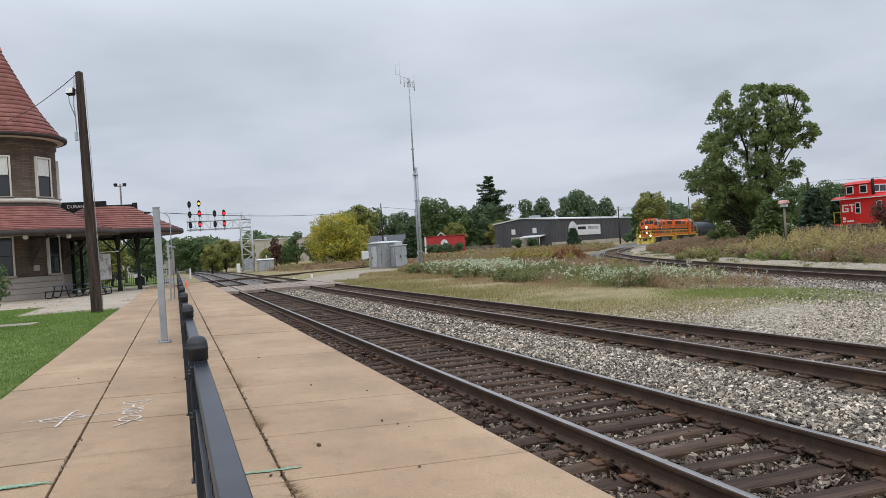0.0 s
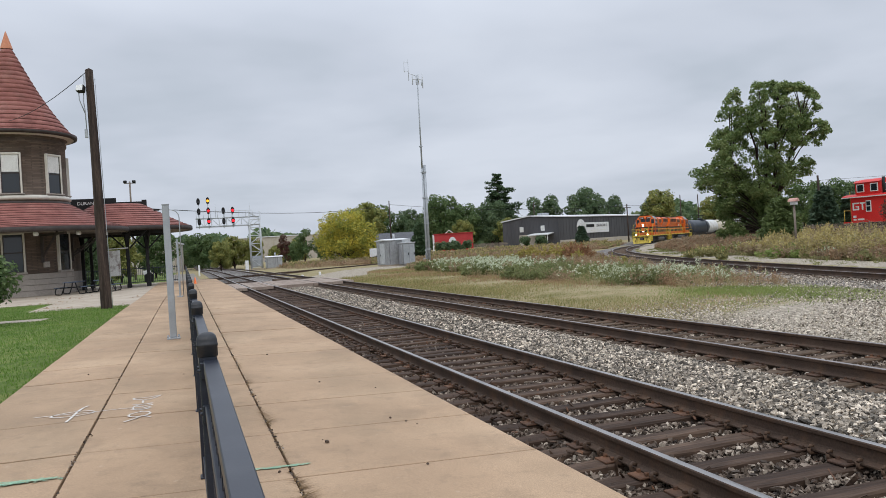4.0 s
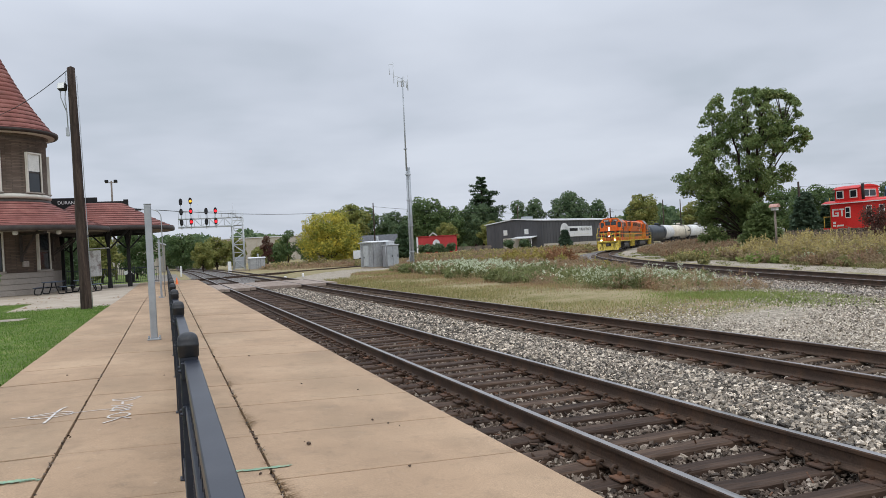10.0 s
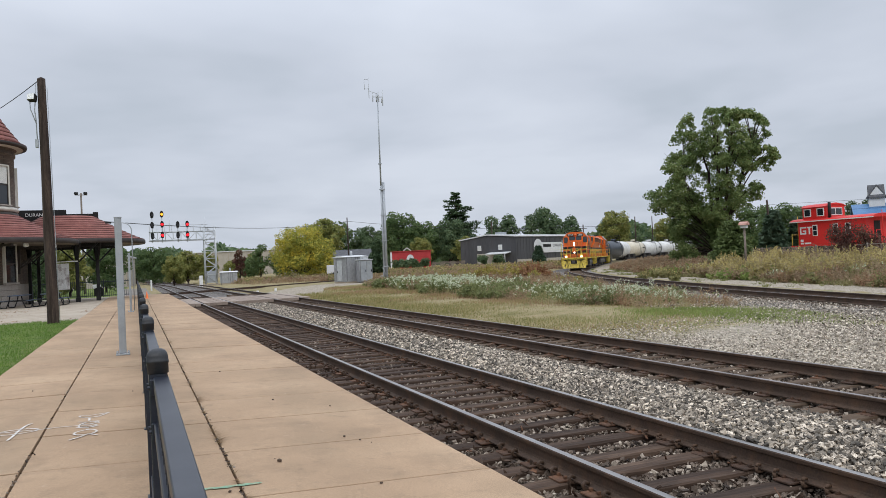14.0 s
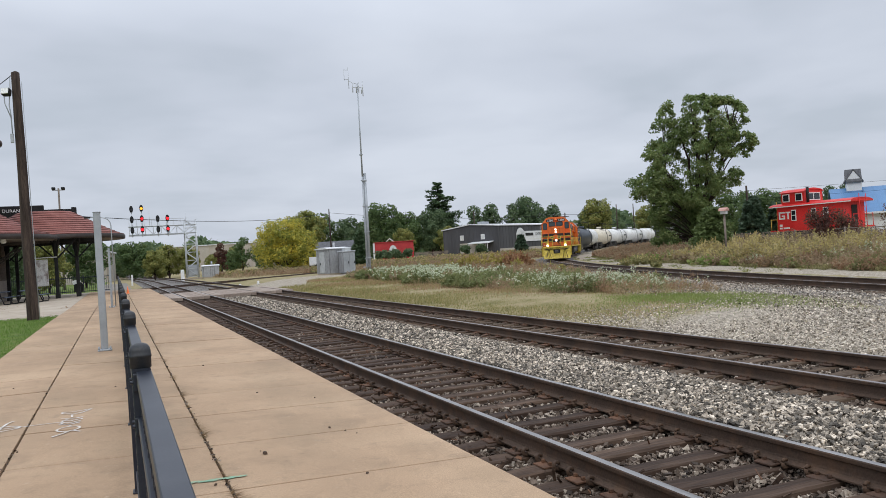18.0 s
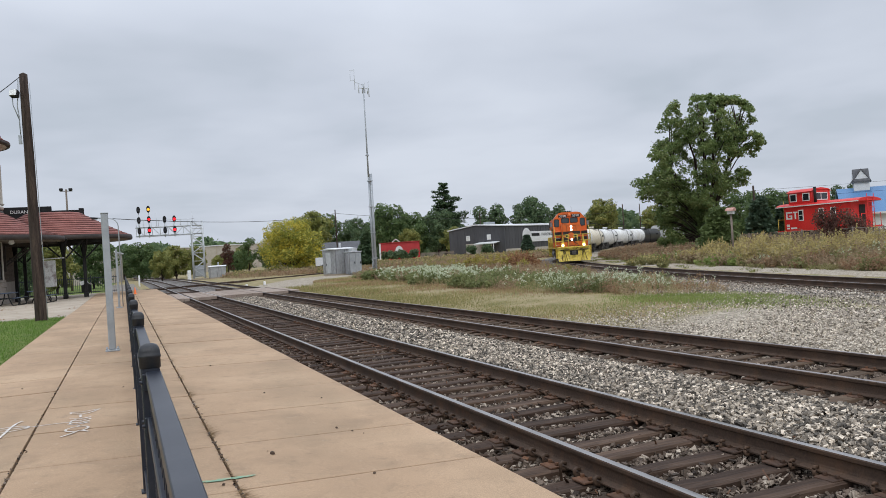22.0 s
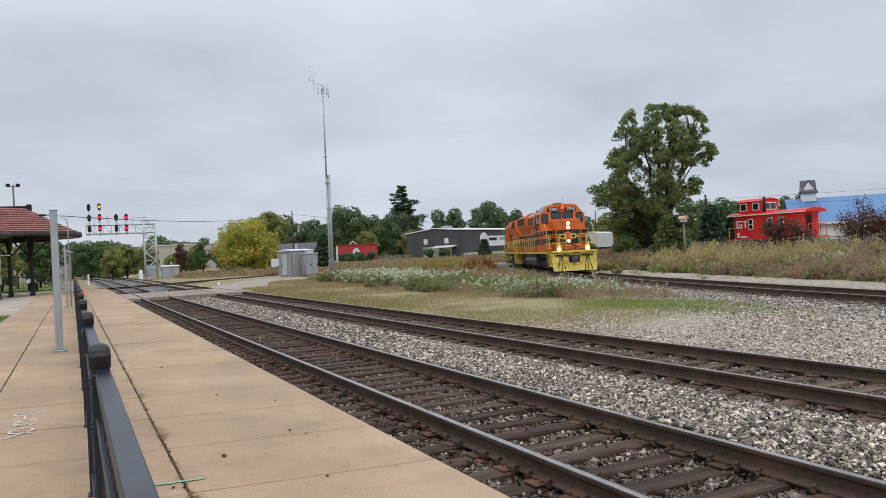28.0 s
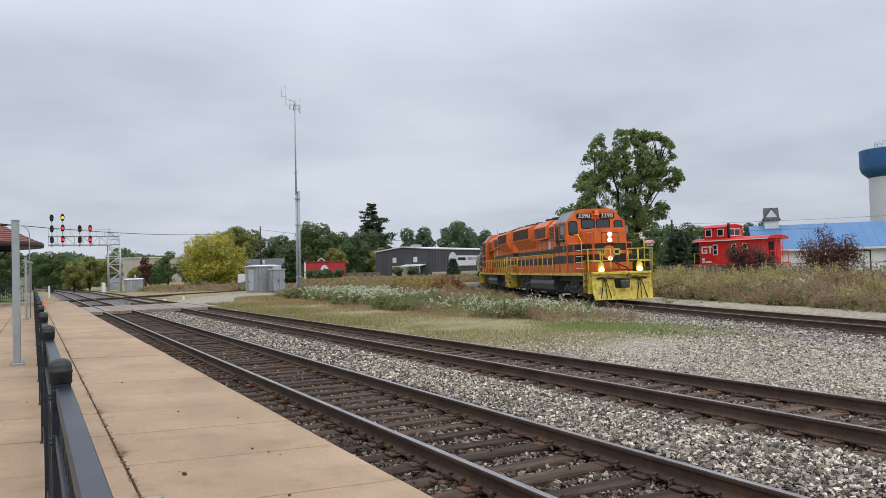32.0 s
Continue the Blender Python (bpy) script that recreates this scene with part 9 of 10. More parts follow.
def trees():
    big_tree()
    # the yellow tree at the diamond
    broadleaf("tree", "round tree in yellow autumn leaf", 23, 8.2, 11.4, 24000, 0.2, LEAF_YELLOW, 0.22, 30, 0.04, pose(25.6, 127.6, 0.0), gaps=0.35, shape=0.8)
    conifer("tall ragged dark conifer with open branches", 5, 18.6, 16.0, NEEDLE, pose(77.6, 184, 1.2), 19, 6, 0.26, 0.7, 4.0)
    for x, y, h, w, sd in ((58.2, 58.2, 4.3, 2.5, 41), (60.4, 57.2, 3.8, 2.2, 42), (62.5, 62.5, 4.9, 2.8, 44)):
        conifer("dark green spruce behind the red caboose", sd, h, w, NEEDLE_BLUE, pose(x, y, 0.4), 20, 9, 0.26, 0.25)
    conifer("young dark spruce before the warehouse", 51, 3.0, 1.9, NEEDLE_BLUE, pose(67.4, 122.7, 0.6), 16, 9, 0.24, 0.2)
    conifer("young green conifer by the radio mast", 52, 5.2, 2.8, NEEDLE, pose(34.0, 112.0, 0.2), 16, 9, 0.24, 0.2)
    conifer("young green conifer by the large tree", 53, 3.2, 3.0, NEEDLE_FRESH, pose(38.6, 42.5, 0.3), 16, 10, 0.1, 0.4, 2.4)
    broadleaf("tree", "small slender tree turning rust red", 65, 5.6, 3.0, 1500, 0.2, LEAF_RUST, 0.09, 8, 0.1, pose(16.35, 134.0, 0.0), gaps=0.5)
    broadleaf("tree", "small slender open green tree", 66, 6.2, 4.4, 2200, 0.22, LEAF_GREEN, 0.1, 9, 0.1, pose(20.0, 135.5, 0.0), gaps=0.6)
    # trees behind the buildings, built once and copied
    proto = [broadleaf("tree", "rounded dark green tree behind the buildings", 61, 12.5, 11, 9500, 0.36, LEAF_DEEP, 0.3, 17, 0.08, pose(92.5, 166, 1), gaps=0.3, group="background trees"),
             broadleaf("tree", "olive green tree turning in autumn", 62, 11.0, 9.5, 8500, 0.34, LEAF_OLIVE, 0.28, 15, 0.08, pose(108, 158, 1), gaps=0.3, group="background trees"),
             broadleaf("tree", "spreading green tree in the tree line", 63, 13.5, 12, 10500, 0.37, LEAF_GREEN, 0.3, 18, 0.08, pose(60.5, 180, 1), gaps=0.3, group="background trees")]
    rr = random.Random(77)
    spots = [(0, 84, 171, 0.95), (0, 97, 163, 0.86), (2, 66, 178, 0.85), (0, 53, 183, 0.85), (2, 45, 186, 0.95), (1, 40.5, 178, 1.15), (0, 72, 176, 0.92), (1, 69, 160, 0.62), (1, 58, 158, 0.62),
             (2, 29, 166, 0.42), (1, 24.5, 176, 0.5), (2, 20, 150, 0.34), (1, 16.0, 142, 0.36), (1, 12.8, 158, 0.56), (1, 9.5, 160, 0.62), (1, 6.4, 150, 0.52), (2, 3.5, 175, 0.62), (0, 0.0, 190, 0.62), (2, -4, 170, 0.62), (1, -8, 160, 0.62), (0, -12, 165, 0.7), (1, 18.6, 172, 0.36), (2, 22.3, 170, 0.34), (1, 14.6, 168, 0.34), (2, -17, 150, 0.7),
             (1, 119, 152, 0.85), (0, 126, 146, 0.9), (2, 134, 140, 0.8), (0, 141, 133, 0.75), (2, 31, 152, 0.5), (1, 36, 156, 0.55), (0, 48, 160, 0.6), (2, 112, 166, 0.75), (0, 80, 190, 1.0), (1, 101, 178, 0.72),
             (2, 74, 73, 0.5), (0, 80, 66, 0.5), (2, 88, 60, 0.42), (0, -9, 78, 0.45), (2, -13, 84, 0.6), (1, -6.5, 90, 0.5), (2, -3.5, 104, 0.5), (0, -11, 100, 0.7), (1, -16, 92, 0.7), (2, -22, 84, 0.7)]
    for k, x, y, sc in spots:
        copy_thing(proto[k], Matrix.Translation((x, y, float(ground_z(x, y)) - 0.2)) @ Matrix.Rotation(rr.uniform(0, 6.28), 4, "Z") @ Matrix.Diagonal((sc * rr.uniform(0.9, 1.15), sc * rr.uniform(0.9, 1.15), sc, 1)))


trees()


def shrub(name, label, seed, x, y, H, W, material, leaves, size, stems=True, z=None, gaps=0.2, twigs=3):
    rng = np.random.default_rng(seed)
    rr = random.Random(seed)
    t = thing(name, label, "shrub", at=pose(x, y, float(ground_z(x, y)) if z is None else z))
    lobes = []
    for k in range(9):
        a = k * 2.4
        r = W / 2 * rr.uniform(0.2, 0.7)
        lobes.append((r * math.cos(a), r * math.sin(a), H * rr.uniform(0.35, 0.8), W * 0.22, W * 0.22, H * 0.24))
    if stems:
        bm = bmesh.new()
        for lx, ly, lz, *_ in lobes:
            for _ in range(twigs):
                b = Vector((lx + rr.uniform(-0.3, 0.3) * W * 0.3, ly + rr.uniform(-0.3, 0.3) * W * 0.3, min(H, lz + rr.uniform(0, 0.35) * H)))
                m = b * 0.5 + Vector((0, 0, 0.08 * H))
                rod(bm, (lx * 0.12, ly * 0.12, -0.1), m, 0.02, 0.012, 5, False)
                rod(bm, m, b, 0.012, 0.004, 4, False)
        part("stem", bm, POLE_WOOD, t)
    P, N = crown_points(rng, lobes, leaves, 0.3)
    V, F = leaf_quads(P, N, size, rng)
    part("foliage", mesh_from("foliage", V, F, material), None, t)


shrub("bush", "round green bush on the lawn by the station", 70, -5.7, 24.0, 2.65, 2.5, LEAF_GREEN, 6500, 0.085)
for _k, (_x, _y, _h, _w, _n) in enumerate(((40.0, 34.7, 2.7, 2.4, 2600), (40.6, 33.3, 2.5, 2.2, 2200), (37.2, 26.9, 3.4, 2.8, 2600), (37.9, 26.0, 2.9, 2.2, 1800))):
    shrub("bush", "maroon-leaved straggling bush behind the wire fence", 71 + _k, _x, _y, _h, _w, LEAF_RUST, _n, 0.075, twigs=6)
for _k, (_x, _y) in enumerate(((47.5, 138.5), (49.0, 138.0), (51.0, 137.6), (45.0, 136.0), (60.5, 132.0), (63.5, 131.0), (78.0, 121.0))):
    shrub("bush", "dark green evergreen bush before the sheds", 81 + _k, _x, _y, 2.3, 2.6, LEAF_DEEP, 1100, 0.22, False)


# ---- grasses and weeds ----
def blades(name, label, x, y, z, h, w, material, rng, lean=0.35):
    """Upright leaves: tapered, bent triangles pairs."""
    n = len(x)
    a = rng.uniform(0, math.tau, n)
    l = rng.normal(size=n) * lean
    b = rng.uniform(0, math.tau, n)
    P = np.stack([x, y, z], -1)
    side = np.stack([np.cos(a), np.sin(a), np.zeros(n)], -1) * (w / 2)[:, None]
    bend = np.stack([np.cos(b), np.sin(b), np.zeros(n)], -1) * (h * l)[:, None]
    up = np.stack([np.zeros(n), np.zeros(n), h], -1)
    V = np.stack([P - side, P + side, P + side * 0.7 + up * 0.55 + bend * 0.3, P + up + bend, P - side * 0.7 + up * 0.55 + bend * 0.3], 1).reshape(-1, 3)
    i = np.arange(n)[:, None] * 5
    F = np.concatenate([i + np.array([[0, 1, 2]]), i + np.array([[0, 2, 4]]), i + np.array([[4, 2, 3]])], 0)
    ob = new(name, mesh_from(name, V, F, material))
    tagged(ob, label, "plants", kind="stuff")
    return ob


def tufts(name, label, x, y, z, r, n_each, size, material, rng, flat=0.6):
    """Flower heads and leaf sprays: small leaves round each point."""
    m = len(x)
    P = np.repeat(np.stack([x, y, z], -1), n_each, 0) + unit(rng, m * n_each) * np.repeat(r, n_each)[:, None] * rng.random((m * n_each, 1)) ** 0.5 * np.array([1, 1, flat])
    N = unit(rng, m * n_each) + np.array([0, -0.4, 0.8])
    N /= np.linalg.norm(N, axis=1, keepdims=True)
    V, F = leaf_quads(P, N, size, rng, 1.3)
    ob = new(name, mesh_from(name, V, F, material))
    tagged(ob, label, "plants", kind="stuff")
    return ob


LAWN_BLADE = leafy("lawn_blade", [(0.085, 0.165, 0.026), (0.13, 0.23, 0.038), (0.185, 0.28, 0.06)])
DRY_BLADE = leafy("dry_grass_blade", [(0.16, 0.165, 0.055), (0.28, 0.25, 0.1), (0.42, 0.345, 0.17), (0.2, 0.215, 0.07)])
VERGE_GREEN = leafy("verge_grass_blade", [(0.13, 0.15, 0.045), (0.2, 0.215, 0.065), (0.29, 0.275, 0.1)])
BROWN_STEM = leafy("brown_weed_stem", [(0.19, 0.132, 0.082), (0.3, 0.215, 0.132), (0.41, 0.31, 0.195), (0.38, 0.325, 0.165)], 0.45)
RED_STEM = leafy("reddish_weed_stem", [(0.23, 0.132, 0.083), (0.33, 0.2, 0.122), (0.41, 0.285, 0.17), (0.37, 0.295, 0.15)], 0.45)
STRAW_STEM = leafy("straw_weed_stem", [(0.3, 0.25, 0.125), (0.44, 0.365, 0.2), (0.27, 0.27, 0.11)], 0.45)
WEED_GREEN = leafy("weed_leaf_green", [(0.12, 0.14, 0.055), (0.2, 0.225, 0.09), (0.3, 0.315, 0.135)], 0.45)
BANK_GREEN = leafy("bank_leaf_olive", [(0.15, 0.155, 0.065), (0.25, 0.24, 0.1), (0.36, 0.325, 0.15)], 0.45)
PATCH_GREEN = leafy("fresh_grass_blade", [(0.16, 0.215, 0.055), (0.23, 0.29, 0.08), (0.33, 0.37, 0.135)], 0.4)
GOLD_SPRAY = leafy("goldenrod_spray", [(0.36, 0.29, 0.115), (0.52, 0.43, 0.18), (0.66, 0.56, 0.27)], 0.45)
ASTER = leafy("white_aster_flower", [(0.42, 0.47, 0.3), (0.58, 0.62, 0.44), (0.78, 0.79, 0.64)], 0.3)
YELLOW_SPRAY = leafy("yellow_weed_leaf", [(0.28, 0.27, 0.08), (0.4, 0.34, 0.09), (0.36, 0.25, 0.09)])
ORANGE_SPRAY = leafy("orange_sumac_leaf", [(0.26, 0.12, 0.07), (0.33, 0.175, 0.085), (0.37, 0.25, 0.11)])
BRUSH = leafy("dark_brush_leaf", [(0.12, 0.086, 0.065), (0.19, 0.14, 0.1), (0.26, 0.2, 0.135), (0.19, 0.185, 0.09)])


def weeds(name, label, cx, cy, H, R, rng, stems, stem, leaf=None, head=None, lean=0.5, leaf_n=0, leaf_size=0.06, head_n=0, head_size=0.035, head_len=0.15, head_r=0.05, stem_w=0.01):
    """Clumps of tall weeds: fans of stems, leaves along them, and flower or seed heads at their tips."""
    k = np.repeat(np.arange(len(cx)), rng.poisson(stems, len(cx)) + 2)
    n = len(k)
    a, r = rng.uniform(0, math.tau, n), np.sqrt(rng.random(n))
    base = np.stack([cx[k] + 0.45 * R[k] * r * np.cos(a), cy[k] + 0.45 * R[k] * r * np.sin(a)], -1)
    z0 = ground_z(base[:, 0], base[:, 1])
    base = np.column_stack([base, z0])
    h = H[k] * rng.uniform(0.55, 1.08, n) * (1 - 0.3 * r * r)
    out = R[k] * lean * r
    tip = base + np.stack([out * np.cos(a), out * np.sin(a), h], -1) + rng.normal(size=(n, 3)) * np.array([0.06, 0.06, 0.02])
    made = []
    dist = np.hypot(base[:, 0], base[:, 1])
    w = stem_w * np.clip(dist / 28, 0.8, 2.4) * rng.uniform(0.7, 1.3, n)
    b = rng.uniform(0, math.tau, n)
    side = np.stack([np.cos(b), np.sin(b), np.zeros(n)], -1) * (w / 2)[:, None]
    mid = base * 0.45 + tip * 0.55 + np.array([0, 0, 0.05])
    V = np.stack([base - side, base + side, mid + side * 0.8, tip, mid - side * 0.8], 1).reshape(-1, 3)
    i = np.arange(n)[:, None] * 5
    F = np.concatenate([i + np.array([[0, 1, 2]]), i + np.array([[0, 2, 4]]), i + np.array([[4, 2, 3]])], 0)
    made.append((name + "_stems", mesh_from(name + "_stems", V, F, stem), "stems of " + label))
    scale = np.clip(dist / 32, 0.75, 1.7)
    if leaf_n:
        j = np.repeat(np.arange(n), leaf_n)
        f = rng.uniform(0.08, 0.85, len(j))[:, None]
        P = base[j] * (1 - f) + tip[j] * f + rng.normal(size=(len(j), 3)) * np.array([0.07, 0.07, 0.04])
        N = unit(rng, len(j)) + np.array([0, -0.2, 0.6])
        N /= np.linalg.norm(N, axis=1, keepdims=True)
        V, F = leaf_quads(P, N, leaf_size * scale[j], rng, 2.0)
        made.append((name + "_leaves", mesh_from(name + "_leaves", V, F, leaf), "leaves of " + label))
    if head_n:
        j = np.repeat(np.arange(n), head_n)
        up = tip - base
        up /= np.linalg.norm(up, axis=1, keepdims=True)
        f = rng.random(len(j))[:, None]
        P = tip[j] - up[j] * f * head_len + unit(rng, len(j)) * head_r * (0.25 + f) * rng.random((len(j), 1)) ** 0.5
        N = unit(rng, len(j)) + np.array([0, -0.3, 0.7])
        N /= np.linalg.norm(N, axis=1, keepdims=True)
        V, F = leaf_quads(P, N, head_size * scale[j], rng, 1.3)
        made.append((name + "_heads", mesh_from(name + "_heads", V, F, head), "heads of " + label))
    for nm, me, lab in made:
        tagged(new(nm, me), lab, "plants", kind="stuff")


def field():
    rng = np.random.default_rng(91)

    def spread(n, x0, x1, y0, y1, keep):
        x, y = rng.uniform(x0, x1, n), rng.uniform(y0, y1, n)
        k = keep(x, y)
        return x[k], y[k]

    def patch(x, y, s=0.45, ph=0.0):
        return np.sin(x * s * 1.3 + ph) + np.sin(y * s + ph * 2) + np.sin((x + y) * s * 0.7 + ph) + 0.5 * np.sin(x * s * 3 + y * s * 2.2)

    def front(y):
        """The edge of the tall weeds towards the tracks."""
        return np.interp(y, (17, 19, 21, 23.5, 30, 39, 48, 61, 75), (17.5, 15.8, 15.2, 14.3, 14.7, 15.0, 16.0, 17.5, 22.0)) + 0.3 * np.sin(y * 0.9) + 0.2 * np.sin(y * 2.3)

    def in_field(x, y):
        s, o = curve_offset(x, y)
        return (x > front(y)) & (o < -3.2 + 0.5 * np.sin(y)) & (y > 19.0 + 0.3 * (x - 15.8) + 0.4 * np.sin(x * 2)) & (y < 74 + 0.5 * (x - 17)) & (drive_distance(x, y) > 3.0)

    def low(x, y):
        """Weeds stay lower beside the curved track."""
        return 0.4 + 0.6 * step(-3.5, -8.5, curve_offset(x, y)[1])

    def thin(x, y):
        """Few brown stems stand where the asters grow."""
        u = x - front(y)
        return 1 - 0.8 * step(0.4, 1.2, u) * (1 - step(3.8, 5.2, u)) * step(22, 26, y)

    # lawn by the platform
    x, y = spread(70000, -9.5, -1.95, 6, 38.5, lambda x, y: (x < -1.99 + 0.04 * np.sin(y * 3)) & ~((np.abs(y - 25.2 + 0.2 * (x + 4.5)) < 0.55) & (x < -3.95)) & ((y < 31.4) | (x < -5.7)) & (rng.random(len(x)) < np.clip(30 / (y + 4), 0.3, 1)))
    blades("lawn", "short green mown lawn beside the platform", x, y, ground_z(x, y), rng.uniform(0.02, 0.055, len(x)), np.full(len(x), 0.012), LAWN_BLADE, rng, 0.6)
    # fallen leaves on the forecourt and the lawn's edge
    x, y = spread(420, -9, -2.1, 31.8, 48, lambda x, y: (patch(x, y, 0.9, 2.2) > 0.3) & ((y > 38.6) | (x > -5.5)))
    N = unit(rng, len(x)) * 0.35 + np.array([0, 0, 1.0])
    N /= np.linalg.norm(N, axis=1, keepdims=True)
    V, F = leaf_quads(np.stack([x, y, np.full(len(x), 0.212)], -1), N, 0.075, rng)
    tagged(new("fallen_leaves", mesh_from("fallen_leaves", V, F, RED_STEM)), "brown fallen leaves on the pale forecourt", "leaves", kind="stuff")
    # dry grass verge along the second track: greener by the rails, straw and bare soil towards the weeds
    fresh = lambda x, y: np.exp(-(((x - 15.4) / 2.0) ** 2 + ((y - 17.0) / 2.2) ** 2))
    verge = lambda x, y: (x > 9.35 + 1.6 * step(17, 12, y) + 0.3 * np.sin(y * 0.9)) & (x < front(y) + 0.5) & (drive_distance(x, y) > 2.6) & (rng.random(len(x)) < np.clip(22 / y, 0.3, 1)) & (fresh(x, y) < rng.random(len(x)))
    bare = lambda x, y: step(0.1, 1.3, patch(x, y, 0.85, 5.2) + 0.35 * rng.normal(size=len(x))) * step(10.4, 12.2, x) * (1 - 0.5 * step(30, 50, y))
    for nm, mat, n, lo, hi, lab in (("dry_grass", DRY_BLADE, 120000, 0.05, 0.22, "dry straw grass verge along the track"), ("verge_grass", VERGE_GREEN, 60000, 0.05, 0.2, "green and olive grass verge along the track")):
        green = nm == "verge_grass"
        x, y = spread(n, 9.2, 18, 11, 66, lambda x, y: verge(x, y) & (patch(x, y, 0.9, 0.4) > -2.0 + 1.6 * step(22, 13, y)) & (y > 13.5) & (rng.random(len(x)) > 0.93 * bare(x, y)) & (rng.random(len(x)) < ((1 - 0.75 * step(10.5, 13.5, x)) if green else 1)))
        h = rng.uniform(lo, hi, len(x)) * np.clip(0.2 + (y - 14) * 0.05, 0.15, 1) * (0.5 + 0.7 * step(-1, 1.5, patch(x, y, 0.9, 1.5)))
        blades(nm, lab, x, y, ground_z(x, y), h, rng.uniform(0.007, 0.014, len(x)) * np.clip(y / 25, 0.9, 2), mat, rng, 0.5)
    # rusty brown patches in the verge
    x, y = spread(70000, 9.6, 18, 13, 62, lambda x, y: (x > 10.2) & verge(x, y) & (patch(x, y, 0.55, 3.0) + 0.5 * rng.normal(size=len(x)) > 0.7))
    blades("brown_grass", "rusty brown patches of dead grass in the verge", x, y, ground_z(x, y), rng.uniform(0.06, 0.22, len(x)) * step(13.5, 22, y) + 0.015, rng.uniform(0.007, 0.014, len(x)) * np.clip(y / 25, 0.9, 2), RED_STEM, rng, 0.5)
    # a fresher green patch near the gravel
    x, y = spread(120000, 11.5, 20.5, 11.5, 22, lambda x, y: (np.exp(-(((x - 15.4) / 2.1) ** 2 + ((y - 17.2) / 2.3) ** 2)) * (1.0 + 0.35 * patch(x, y, 1.4, 0.3)) > rng.random(len(x)) * 1.1) & (curve_offset(x, y)[1] < -3.0))
    blades("green_grass", "patch of fresh green grass on the gravel", x, y, ground_z(x, y), rng.uniform(0.025, 0.1, len(x)), rng.uniform(0.009, 0.016, len(x)), PATCH_GREEN, rng, 0.5)
    # brown and straw stems that fill the whole field
    for nm, mat, n, lab in (("brown_weeds", BROWN_STEM, 30000, "brown weeds gone to seed in the field"), ("straw_weeds", STRAW_STEM, 12000, "straw-coloured grass stems in the field")):
        x, y = spread(n, 14, 48, 17, 92, lambda x, y: in_field(x, y) & (rng.random(len(x)) < np.clip(30 / y, 0.35, 1) * thin(x, y)))
        blades(nm, lab, x, y, ground_z(x, y), rng.uniform(0.2, 0.7, len(x)) * (0.7 + 0.35 * step(-1, 1, patch(x, y))) * low(x, y), rng.uniform(0.006, 0.014, len(x)) * np.clip(y / 26, 0.8, 3), mat, rng, 0.4)

    def clumps(n, x0, x1, y0, y1, keep, h0, h1, r0, r1):
        cx, cy = spread(n, x0, x1, y0, y1, lambda x, y: in_field(x, y) & keep(x, y, x - front(y)))
        return cx, cy, rng.uniform(h0, h1, len(cx)) * (0.55 + 0.45 * low(cx, cy)), rng.uniform(r0, r1, len(cx))

    drift = lambda x, y: patch(x, y, 0.42, 2.0)
    # white asters in mounds along the front, thinning towards both ends
    weeds("white_aster", "white asters in mounds among the weeds", *clumps(760, 14, 24, 22.5, 62, lambda x, y, u: (u > 0.5) & (u < 4.6) & (drift(x, y) > -0.7) & (np.sin(y * 1.7) + np.sin(x * 2.1 + y * 0.6) > -0.9), 0.45, 1.0, 0.45, 0.85), rng, 20,
          WEED_GREEN, WEED_GREEN, ASTER, 0.95, 9, 0.055, 10, 0.037, 0.08, 0.1)
    # leafy green weeds under and between them
    weeds("green_weed", "leafy green weeds in the field", *clumps(800, 14, 27, 23, 64, lambda x, y, u: (u > -0.1) & (u < 6.5) & (patch(x, y, 0.6, 0.4) > -0.4), 0.45, 0.95, 0.35, 0.6), rng, 10,
          WEED_GREEN, WEED_GREEN, None, 0.6, 16, 0.07)
    # brown seeding weeds, thick behind the asters and along the curved track
    weeds("brown_dock", "brown seeding dock in the field", *clumps(3000, 14, 46, 18, 90, lambda x, y, u: ((u < 1.1) & (patch(x, y, 0.8, 1.0) > -0.2)) | (u > 3.8) | (y < 24) | (rng.random(len(x)) < 0.3), 0.45, 0.95, 0.3, 0.6), rng, 9,
          BROWN_STEM, BROWN_STEM, BROWN_STEM, 0.45, 4, 0.06, 9, 0.034, 0.32, 0.045)
    weeds("red_dock", "rust-red seeding dock in the field", *clumps(1500, 14, 46, 18, 88, lambda x, y, u: ((u > 4.4) | (y < 25)) & (patch(x, y, 0.5, 1.0) > 0.1), 0.55, 1.1, 0.3, 0.55), rng, 9,
          RED_STEM, RED_STEM, RED_STEM, 0.45, 4, 0.06, 10, 0.034, 0.34, 0.045)
    weeds("straw_grass", "pale straw grass at the field's edge", *clumps(900, 14, 30, 18, 70, lambda x, y, u: (u < 1.0) | ((u > 4.5) & (patch(x, y, 0.5, 6.0) > 0.8)), 0.3, 0.6, 0.2, 0.4), rng, 14,
          STRAW_STEM, None, STRAW_STEM, 0.6, 0, 0.05, 4, 0.03, 0.16, 0.02)
    weeds("goldenrod", "yellow goldenrod in the field", *clumps(150, 16, 36, 34, 72, lambda x, y, u: (u > 3.5) & (u < 11) & (patch(x, y, 0.5, 3.3) > 0.4), 0.8, 1.25, 0.35, 0.6), rng, 11,
          BANK_GREEN, BANK_GREEN, YELLOW_SPRAY, 0.6, 8, 0.07, 9, 0.045, 0.24, 0.06)
